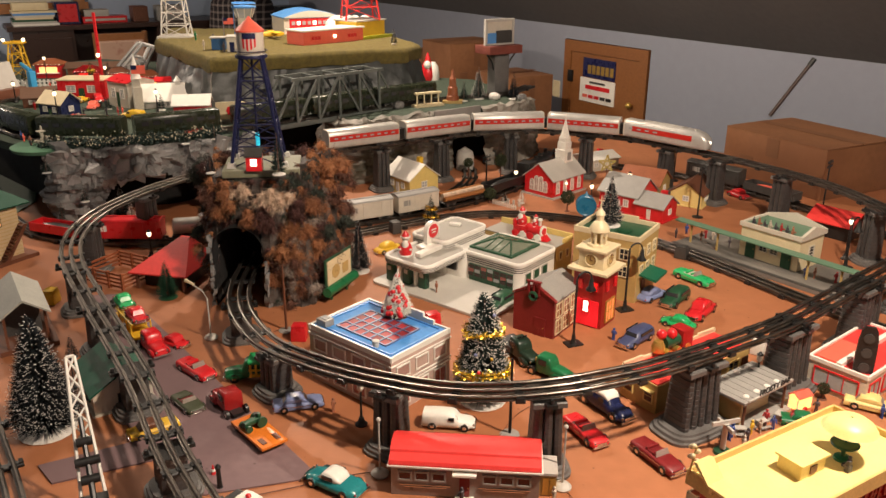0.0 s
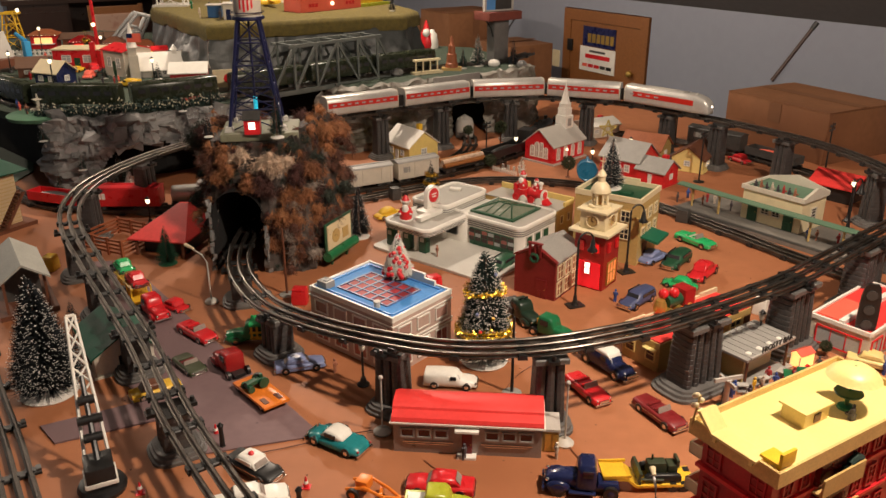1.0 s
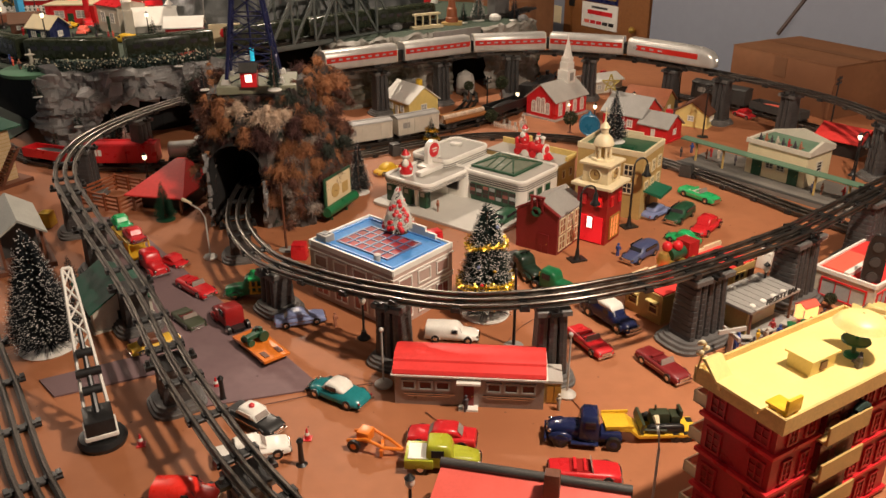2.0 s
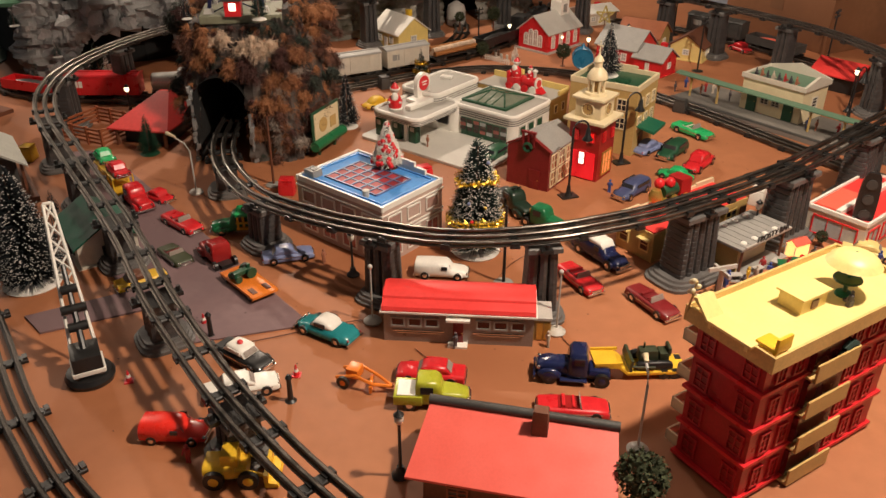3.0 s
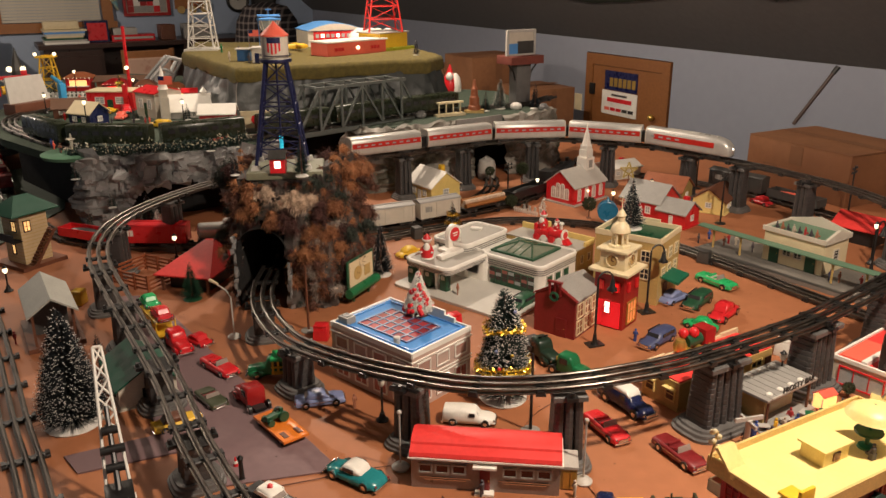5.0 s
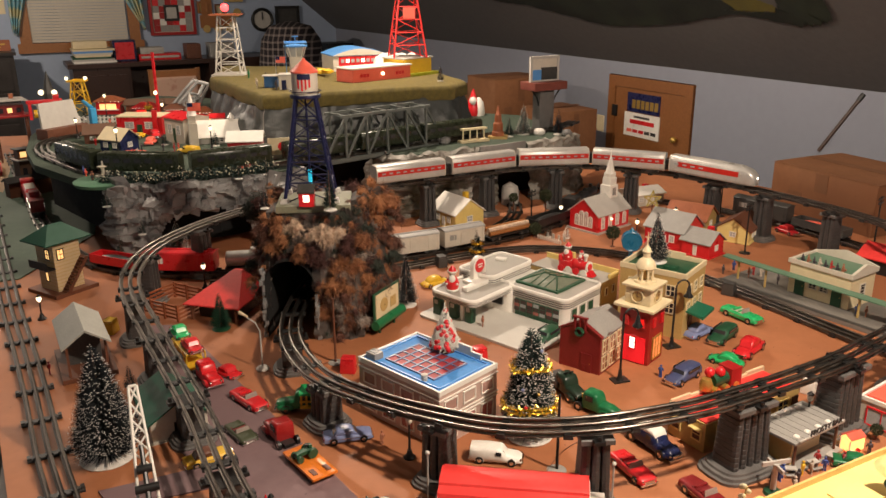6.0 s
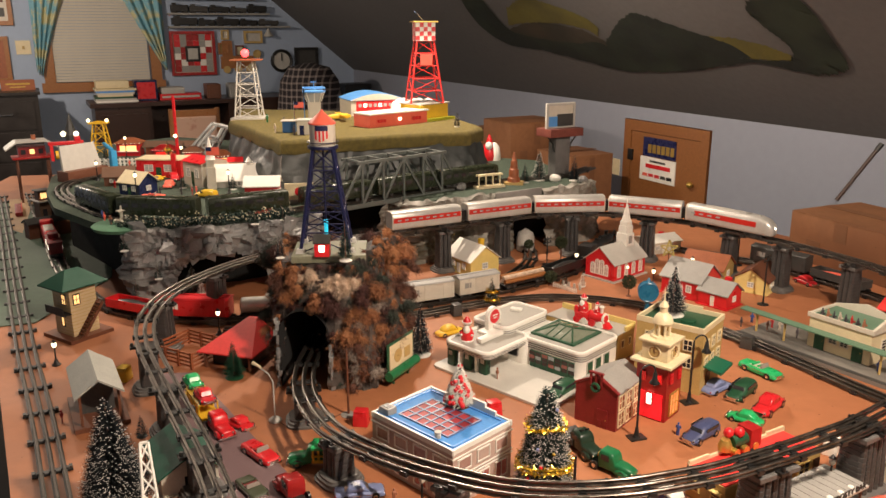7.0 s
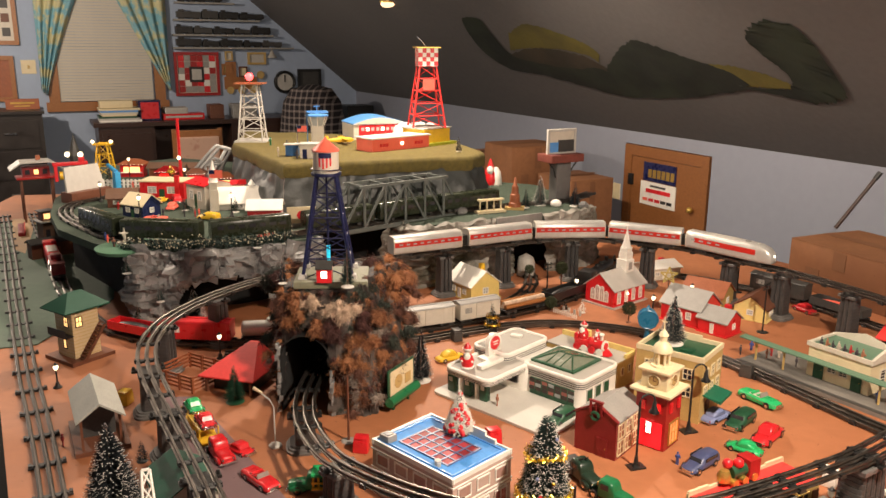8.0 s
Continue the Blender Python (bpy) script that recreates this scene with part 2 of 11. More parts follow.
class G:
    """Collects vertices and faces of one part."""

    def __init__(self):
        self.v, self.f = [], []

    def add(self, vs, fs):
        n = len(self.v)
        self.v += [tuple(p) for p in vs]
        self.f += [tuple(i + n for i in q) for q in fs]
        return self

    def box(self, cx, cy, z0, sx, sy, sz, rz=0.0, taper=1.0, ch=0.0):
        c, s = math.cos(radians(rz)), math.sin(radians(rz))
        def ring(z, k, inset=0.0):
            hx, hy = sx / 2 * k - inset, sy / 2 * k - inset
            return [(cx + x * c - y * s, cy + x * s + y * c, z) for x, y in ((-hx, -hy), (hx, -hy), (hx, hy), (-hx, hy))]
        if ch:
            rings = [ring(z0, 1), ring(z0 + sz - ch, taper), ring(z0 + sz, taper, ch)]
        else:
            rings = [ring(z0, 1), ring(z0 + sz, taper)]
        return self.skin(rings)

    def skin(self, rings, caps=True, closed=True):
        n = len(rings[0])
        vs = [p for r in rings for p in r]
        fs = []
        for k in range(len(rings) - 1):
            for i in range(n if closed else n - 1):
                j = (i + 1) % n
                fs.append((k * n + i, k * n + j, k * n + n + j, k * n + n + i))
        if caps:
            fs.append(tuple(range(n - 1, -1, -1)))
            fs.append(tuple((len(rings) - 1) * n + i for i in range(n)))
        return self.add(vs, fs)

    def rod(self, p, q, r0, r1=None, n=8):
        p, q = Vector(p), Vector(q)
        r1 = r0 if r1 is None else r1
        d = (q - p).normalized()
        a = d.orthogonal().normalized()
        b = d.cross(a)
        rings = []
        for o, r in ((p, r0), (q, max(r1, 1e-5))):
            rings.append([o + (a * math.cos(2 * math.pi * i / n) + b * math.sin(2 * math.pi * i / n)) * r for i in range(n)])
        return self.skin(rings)

    def tube(self, pts, r, n=8, flat=1.0):
        pts = [Vector(p) for p in pts]
        rings = []
        for i, p in enumerate(pts):
            d = (pts[min(i + 1, len(pts) - 1)] - pts[max(i - 1, 0)]).normalized()
            up = Vector((0, 0, 1)) if abs(d.z) < 0.9 else Vector((1, 0, 0))
            a = d.cross(up).normalized()
            b = a.cross(d)
            rings.append([p + a * math.cos(2 * math.pi * k / n) * r + b * math.sin(2 * math.pi * k / n) * r * flat for k in range(n)])
        return self.skin(rings)

    def lathe(self, x, y, prof, n=16):
        rings = [[(x + r * math.cos(2 * math.pi * i / n), y + r * math.sin(2 * math.pi * i / n), z) for i in range(n)] for r, z in prof]
        return self.skin(rings)

    def prism(self, poly, z0, z1):
        return self.skin([[(x, y, z0) for x, y in poly], [(x, y, z1) for x, y in poly]])

    def slabx(self, prof, x0, x1):
        """A profile in y, z drawn out along x."""
        return self.skin([[(x0, y, z) for y, z in prof], [(x1, y, z) for y, z in prof]])

    def slaby(self, prof, y0, y1):
        """A profile in x, z drawn out along y."""
        return self.skin([[(x, y0, z) for x, z in prof], [(x, y1, z) for x, z in prof]])

    def ball(self, cx, cy, cz, rx, ry=None, rz=None, n=12, m=8):
        ry, rz = ry or rx, rz or rx
        rings = []
        for k in range(m + 1):
            a = -math.pi / 2 + math.pi * k / m
            rr = max(math.cos(a), 1e-3)
            rings.append([(cx + rx * rr * math.cos(2 * math.pi * i / n), cy + ry * rr * math.sin(2 * math.pi * i / n), cz + rz * math.sin(a)) for i in range(n)])
        return self.skin(rings)

    def quad(self, a, b, c, d):
        return self.add([a, b, c, d], [(0, 1, 2, 3)])

    def mesh(self, name):
        me = bpy.data.meshes.new(name)
        me.from_pydata(self.v, [], self.f)
        bm = bmesh.new()
        bm.from_mesh(me)
        if len(bm.faces) < 20000:
            bmesh.ops.recalc_face_normals(bm, faces=bm.faces)
        bm.to_mesh(me)
        bm.free()
        return me


def finish(ob, mat, smooth=40, bevel=0.0):
    me = ob.data
    me.materials.append(mat)
    if bevel:
        bm = bmesh.new()
        bm.from_mesh(me)
        es = [e for e in bm.edges if len(e.link_faces) == 2 and e.calc_face_angle(0) > 0.6]
        bmesh.ops.bevel(bm, geom=es, offset=bevel, segments=2, profile=0.6, affect="EDGES", clamp_overlap=True)
        bm.to_mesh(me)
        bm.free()
    if smooth:
        me.polygons.foreach_set("use_smooth", [True] * len(me.polygons))
        me.set_sharp_from_angle(angle=radians(smooth))
    return ob


def part(name, g, mat, parent, label="", smooth=40, bevel=0.0):
    ob = finish(new(name, g.mesh(name)), mat, smooth, bevel)
    ob.parent = parent
    if label:
        tagged(ob, label)
    return ob


def thing(name, label, category, x=0.0, y=0.0, z=0.0, rz=0.0, group="", kind=""):
    ob = new(name)
    ob.empty_display_size = 0.02
    ob.matrix_basis = pose(x, y, z, 0, 0, rz)
    return tagged(ob, label, category, group, kind)


def solid(name, g, mat, label, category, x=0.0, y=0.0, z=0.0, rz=0.0, group="", kind="", smooth=40, bevel=0.0):
    ob = finish(new(name, g.mesh(name)), mat, smooth, bevel)
    ob.matrix_basis = pose(x, y, z, 0, 0, rz)
    return tagged(ob, label, category, group, kind)


def repeat(ob, parent, x, y, z, rz=0.0):
    """A further piece on the same mesh."""
    o = bpy.data.objects.new(ob.name.split(".")[0], ob.data)
    scene.collection.objects.link(o)
    o.parent = parent
    o.matrix_basis = pose(x, y, z, 0, 0, rz)
    return o


def glide(points, step=0.02, closed=False):
    """A smooth plan line through the points, in even steps."""
    P = [Vector((*p, 0.0)) if len(p) == 2 else Vector(p) for p in points]
    out = []
    for i in range(len(P) - 1):
        a, b = P[i], P[i + 1]
        pa = P[i - 1] if i else a * 2 - b
        pb = P[i + 2] if i + 2 < len(P) else b * 2 - a
        n = max(2, int((b - a).length / step))
        for k in range(n):
            t = k / n
            out.append(0.5 * ((2 * a) + (b - pa) * t + (2 * pa - 5 * a + 4 * b - pb) * t * t + (3 * a - pa - 3 * b + pb) * t ** 3))
    out.append(P[-1])
    return out


# ================= room =================
NX, NY = 0.82, 0.572            # knee wall's normal, away from the table
UX, UY = -0.572, 0.82           # along the knee wall
KNEE, CREASE = 4.0, 0.405       # distance of the knee wall, height of its top over the table
BACK, FLOORZ, SLOPE = 10.3, -0.85, 0.82


def room(v, u, z):
    return (NX * v + UX * u, NY * v + UY * u, z)


def room_box(g, v0, v1, u0, u1, z0, z1):
    ring = lambda z: [room(v0, u0, z), room(v1, u0, z), room(v1, u1, z), room(v0, u1, z)]
    return g.skin([ring(z0), ring(z1)])


g = G(); room_box(g, -3.4, KNEE + 0.1, -3.2, BACK + 0.1, FLOORZ - 0.1, FLOORZ)
solid("floor", g, CARPET, "dark carpeted attic floor", "floor", kind="structure")
g = G(); room_box(g, KNEE, KNEE + 0.1, -3.2, 3.80, FLOORZ, CREASE + 0.05)
room_box(g, KNEE, KNEE + 0.1, 4.66, BACK + 0.1, FLOORZ, CREASE + 0.05)
room_box(g, KNEE, KNEE + 0.1, 3.80, 4.66, 0.315, CREASE + 0.05)
room_box(g, KNEE + 0.06, KNEE + 0.1, 3.80, 4.66, FLOORZ, 0.315)
solid("wall_east", g, WALLM, "low lavender-grey knee wall under the sloping ceiling", "wall", kind="structure")
TOPZ = 1.95
TOPV = KNEE - (TOPZ - CREASE) / SLOPE
g = G()
g.skin([[room(KNEE + 0.1, u, CREASE - 0.1 * SLOPE), room(TOPV, u, TOPZ), room(-3.4, u, TOPZ), room(-3.4, u, TOPZ + 0.08), room(TOPV, u, TOPZ + 0.08), room(KNEE + 0.1, u, CREASE + 0.1)] for u in (-3.2, BACK + 0.1)])
solid("ceiling", g, CEILM, "dark grey sloping attic ceiling", "ceiling", kind="structure", smooth=0)
g = G(); room_box(g, -3.4, KNEE, BACK, BACK + 0.1, FLOORZ, TOPZ)
solid("wall_north", g, WALLB, "pale blue end wall of the attic", "wall", kind="structure")
g = G(); room_box(g, -3.4, KNEE, -3.3, -3.2, FLOORZ, TOPZ)
solid("wall_south", g, WALLB, "pale blue wall behind the layout", "wall", kind="structure")
g = G(); room_box(g, -3.5, -3.4, -3.2, BACK, FLOORZ, TOPZ)
solid("wall_west", g, WALLB, "pale blue side wall", "wall", kind="structure")

# ================= table =================
g = G()
g.prism([(-0.6, 0.2), (1.9, 0.2), (1.9, 3.2), (0.6, 4.6), (-2.6, 5.2), (-3.5, 4.9), (-3.3, 4.25), (-1.62, 2.18), (-1.045, 1.45), (-0.62, 0.9)], -0.03, 0.0)
tagged(finish(new("layout_table", g.mesh("layout_table")), BOARD, 0), "brown painted board top of the train layout", "table top", kind="structure")
g = G()
for x, y in ((-0.3, 0.35), (1.75, 0.35), (1.75, 3.0), (-1.3, 2.2), (-2.7, 4.7), (0.4, 4.3)):
    g.box(x, y, FLOORZ, 0.09, 0.09, -0.03 - FLOORZ)
g.skin([[(x, y, z) for x, y in ((-0.35, 0.3), (1.8, 0.3), (1.8, 3.1), (0.5, 4.5), (-2.5, 5.1), (-3.0, 4.0), (-1.38, 2.03))] for z in (-0.12, -0.031)])
solid("table_frame", g, DARKWOOD, "dark timber frame under the layout", "frame", kind="structure", smooth=0)
g = G(); g.prism([(-3.05, 4.0), (-2.6, 4.45), (-2.02, 3.62), (-1.62, 2.88), (-1.60, 2.36), (-1.72, 2.3)], 0.0, 0.004)
solid("painted_panel", g, GREENBOARD, "grey-green painted panel under the edge tracks", "panel", kind="structure", smooth=0)
g = G(); g.prism([(-0.99, 2.03), (-0.89, 2.05), (-0.165, 1.262), (-0.30, 1.215), (-0.385, 1.185), (-0.62, 1.43)], 0.0, 0.003)
solid("toy_road", g, PURPLE, "faded purple-grey card road on the board", "road", kind="structure", smooth=0)
g = G(); g.prism([(-0.70, 1.255), (-0.645, 1.205), (-0.47, 1.30), (-0.53, 1.36)], 0.0, 0.0035)
solid("toy_road", g, PURPLE, "faded purple-grey card strip on the board", "road", kind="structure", smooth=0)

# ================= tracks =================


# rolled tin rail: broad flange, web, rounded head
RAILFORM = [(-0.0058, 0.0), (0.0058, 0.0), (0.0058, 0.0016), (0.0016, 0.0028), (0.0016, 0.005), (0.0036, 0.0062), (0.0036, 0.0085), (0.002, 0.0098), (-0.002, 0.0098), (-0.0036, 0.0085), (-0.0036, 0.0062), (-0.0016, 0.005), (-0.0016, 0.0028), (-0.0058, 0.0016)]


def track(name, label, pts, z, gauge=0.048, tie=0.066, gap=0.115, rails=RAIL, group="", open_ends=True):
    root = thing(name, label, "track", group=group)
    line = glide(pts, 0.03)
    for off in (-gauge / 2, 0.0, gauge / 2):
        run = []
        for i, p in enumerate(line):
            d = (line[min(i + 1, len(line) - 1)] - line[max(i - 1, 0)]).normalized()
            side = Vector((d.y, -d.x, 0))
            run.append([p + side * (off + u) + Vector((0, 0, z + 0.005 + h)) for u, h in RAILFORM])
        part("rail", G().skin(run), rails, root, smooth=30)
    dist, nxt, first = 0.0, 0.02, None
    for i in range(len(line) - 1):
        d = line[i + 1] - line[i]
        L = d.length
        while nxt <= dist + L:
            p = line[i] + d * ((nxt - dist) / L)
            a = math.degrees(math.atan2(d.y, d.x))
            if first is None:
                gg = G(); gg.box(0, 0, 0.001, 0.018, tie, 0.006, ch=0.0015)
                for s in (-gauge / 2, 0, gauge / 2):
                    gg.box(0, s, 0.006, 0.013, 0.015, 0.0035)
                for s in (-tie / 2 + 0.004, tie / 2 - 0.004):
                    gg.box(0, s, 0.006, 0.014, 0.008, 0.005)
                first = part("tie", gg, TIE, root)
                first.matrix_basis = pose(p.x, p.y, p.z + z, 0, 0, a)
            else:
                repeat(first, root, p.x, p.y, p.z + z, a)
            nxt += gap
        dist += L
    return root, line


LOOP = [(0.13, 0.633, 0.077), (0.0, 0.738, 0.079), (-0.11, 0.838, 0.081), (-0.224, 0.958, 0.086), (-0.338, 1.099, 0.09), (-0.416, 1.203, 0.094), (-0.563, 1.417, 0.102), (-0.811, 1.735, 0.121), (-0.962, 1.936, 0.135), (-1.037, 2.09, 0.144), (-1.057, 2.247, 0.154), (-1.016, 2.412, 0.165), (-0.934, 2.591, 0.172), (-0.8, 2.78, 0.175), (-0.637, 2.93, 0.175), (-0.45, 3.07, 0.175), (-0.32, 3.16, 0.175), (-0.09, 3.33, 0.175), (0.06, 3.42, 0.175), (0.2, 3.475, 0.175), (0.37, 3.47, 0.175), (0.52, 3.43, 0.175), (0.68, 3.36, 0.175), (0.8, 3.26, 0.175), (1.0, 3.06, 0.175), (1.167, 2.84, 0.175), (1.258, 2.67, 0.175), (1.31, 2.48, 0.175), (1.32, 2.32, 0.175), (1.27, 2.16, 0.175), (1.19, 2.03, 0.175), (1.084, 1.925, 0.175)]
ARC = [(-0.535, 2.2, 0.088), (-0.519, 1.969, 0.089), (-0.47, 1.785, 0.092), (-0.38, 1.627, 0.097), (-0.298, 1.536, 0.105), (-0.157, 1.43, 0.123), (-0.02, 1.355, 0.14), (0.066, 1.328, 0.146), (0.137, 1.319, 0.152), (0.208, 1.322, 0.157), (0.289, 1.337, 0.162), (0.36, 1.368, 0.162), (0.454, 1.417, 0.16), (0.579, 1.503, 0.158), (0.716, 1.6, 0.16), (0.792, 1.66, 0.162), (0.973, 1.825, 0.169), (1.084, 1.925, 0.175)]
track("elevated_track", "tarnished three-rail toy track climbing on grey trestle piers", LOOP, 0.0)
track("elevated_track", "three-rail toy track curving out of the tunnel on piers", ARC, 0.0)
REAR = [(-2.98, 4.35), (-2.47, 3.7), (-2.165, 3.31), (-1.8, 2.86), (-1.43, 2.53), (-1.18, 2.45), (-0.93, 2.47), (-0.62, 2.57), (-0.347, 2.705), (-0.234, 2.78), (-0.108, 2.872), (0.003, 2.965), (0.087, 3.049), (0.175, 3.153), (0.257, 3.286), (0.334, 3.462), (0.393, 3.641), (0.44, 3.9)]
track("ground_track", "three-rail toy track on the board behind the mountain", REAR, 0.0)
track("ground_track", "three-rail toy track curving off into the rock tunnel", [(-0.34, 2.79), (-0.2, 2.9), (-0.106, 2.985), (-0.038, 3.095), (0.015, 3.24), (0.03, 3.394), (0.005, 3.547), (-0.06, 3.7)], 0.0)
track("ground_track", "three-rail toy track passing the station platform", [(-0.93, 2.36), (-0.62, 2.45), (-0.34, 2.592), (-0.2, 2.69), (-0.04, 2.79), (0.13, 2.85), (0.33, 2.84), (0.5, 2.77), (0.685, 2.58), (0.865, 2.34), (0.99, 2.16), (1.3, 1.76)], 0.0)
# edge track has darker, rougher rails than the others
track("ground_track", "dark three-rail toy track along the edge of the layout", [(-3.105, 4.246), (-2.458, 3.41), (-2.131, 2.982), (-1.872, 2.645), (-1.662, 2.372), (-1.43, 2.075), (-1.264, 1.87), (-1.05, 1.6), (-0.87, 1.365), (-0.735, 1.2), (-0.6, 1.025), (-0.52, 0.935), (-0.43, 0.842), (-0.34, 0.77), (-0.2, 0.68)], 0.0, tie=0.084, gap=0.165, rails=paint("blackened_rail", (0.085, 0.074, 0.064), 0.52, 0.8, 0.4, 40))
track("ground_track", "three-rail toy track below the trestle at the back", [(0.47, 3.66), (0.6, 3.62), (0.85, 3.5), (1.08, 3.3), (1.3, 3.02), (1.48, 2.7)], 0.0)


def pier(wide, high):
    """A pier whose cap carries the track at the given height."""
    root = thing("trestle_pier", "grey moulded plastic stone trestle pier on a rounded foot", "pier", group="trestle piers")
    w, d = (0.105, 0.06) if wide else (0.062, 0.052)
    g = G()
    poly = lambda sx, sy: [(sx * math.copysign(abs(math.cos(a)) ** 0.6, math.cos(a)), sy * math.copysign(abs(math.sin(a)) ** 0.6, math.sin(a))) for a in [math.pi * 2 * k / 20 for k in range(20)]]
    g.skin([[(x, y, z) for x, y in poly(w * k, d * k2)] for z, k, k2 in ((0, 0.78, 0.95), (0.006, 0.78, 0.95), (0.0075, 0.72, 0.88), (0.013, 0.7, 0.86), (0.0145, 0.64, 0.78), (0.019, 0.62, 0.76))])
    part("foot", g, PIERB, root)
    n = 5 if wide else 3
    c = w / n
    front = []
    for k in range(n):
        x = -w / 2 + k * c
        front += [(x + c * 0.02, d * 0.36), (x + c * 0.16, d * 0.49), (x + c * 0.5, d * 0.53), (x + c * 0.84, d * 0.49), (x + c * 0.98, d * 0.36)]
    outline = front + [(-x, -y) for x, y in front]
    outline.reverse()
    top = high - 0.017
    rings, m = [], max(6, round(top / 0.0133))
    for k in range(m):
        for f, s in ((0.0, 0.965 if wide else 0.985), (0.12, 1.0), (0.86, 1.0), (1.0, 0.965 if wide else 0.985)):
            z = 0.016 + (k + f) * (top - 0.0155) / m
            s *= 1 - z
            rings.append([(x * s, y * s, z) for x, y in outline])
    part("shaft", G().skin(rings), PIERM, root, smooth=20)
    g = G(); g.box(0, 0, top, w * 1.02, d * 1.12, 0.011, ch=0.002)
    part("cap", g, PIERB, root)
    for s in (-1, 1):
        part("track_clip", G().box(0, s * 0.036, top + 0.008, 0.02, 0.016, 0.007).rod((0, s * 0.038, top + 0.01), (0, s * 0.038, top + 0.024), 0.0044, 0.0038, 8), BLACK, root)
    return root


def pier_along(line, x, y, wide=False):
    """A pier under the nearest point of a line."""
    i = min(range(1, len(line) - 1), key=lambda k: (line[k].x - x) ** 2 + (line[k].y - y) ** 2)
    d = line[i + 1] - line[i - 1]
    ob = pier(wide, line[i].z)
    ob.matrix_basis = pose(line[i].x, line[i].y, 0, 0, 0, math.degrees(math.atan2(d.y, d.x)))
    return ob


loop_line, arc_line = glide(LOOP, 0.03), glide(ARC, 0.03)
for x, y in ((-0.2, 0.935), (-0.414, 1.2), (-0.605, 1.46), (-0.80, 1.71), (-0.965, 1.94), (-1.055, 2.22), (-1.0, 2.49), (-0.66, 2.92), (-0.33, 3.17), (-0.08, 3.34), (0.206, 3.47), (0.53, 3.43), (0.82, 3.24), (0.97, 3.09), (1.15, 2.87), (1.31, 2.47), (0.0, 0.738), (1.25, 2.1)):
    pier_along(loop_line, x, y, wide=False)
for x, y in ((-0.482, 1.806), (-0.31, 1.549), (-0.042, 1.372), (0.268, 1.325)):
    pier_along(arc_line, x, y)
for x, y in ((0.556, 1.487), (0.79, 1.66), (1.02, 1.87)):
    pier_along(arc_line, x, y, wide=True)

# ================= upper level =================
UPZ = 0.255
deck = [(-2.75, 4.6), (-2.42, 3.95), (-2.33, 3.62), (-2.12, 3.26), (-1.9, 2.98), (-1.62, 2.78), (-1.43, 2.69), (-1.28, 2.72), (-1.12, 2.79), (-0.88, 2.95), (-0.80, 3.05), (-1.0, 3.35), (-0.66, 3.62), (-0.47, 3.28), (-0.2, 3.45), (0.05, 3.62), (0.24, 3.76), (0.28, 3.9), (0.0, 4.45), (-2.4, 5.1)]
g = G(); g.prism(deck, UPZ - 0.03, UPZ)
solid("upper_deck", g, TURF, "raised deck covered with dark green grass mat", "deck", kind="structure", smooth=0)
# black sheet added for the shade below the deck and behind the cave
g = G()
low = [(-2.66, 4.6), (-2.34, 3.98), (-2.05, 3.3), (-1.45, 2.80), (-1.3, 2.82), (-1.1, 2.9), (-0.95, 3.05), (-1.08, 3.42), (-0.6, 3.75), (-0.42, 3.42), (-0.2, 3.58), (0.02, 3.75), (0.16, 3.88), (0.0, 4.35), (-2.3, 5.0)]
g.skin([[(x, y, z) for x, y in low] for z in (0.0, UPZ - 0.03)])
solid("deck_skirt", g, VOID, "black sheet standing in for the shade under the raised deck", "skirt", kind="structure", smooth=0)


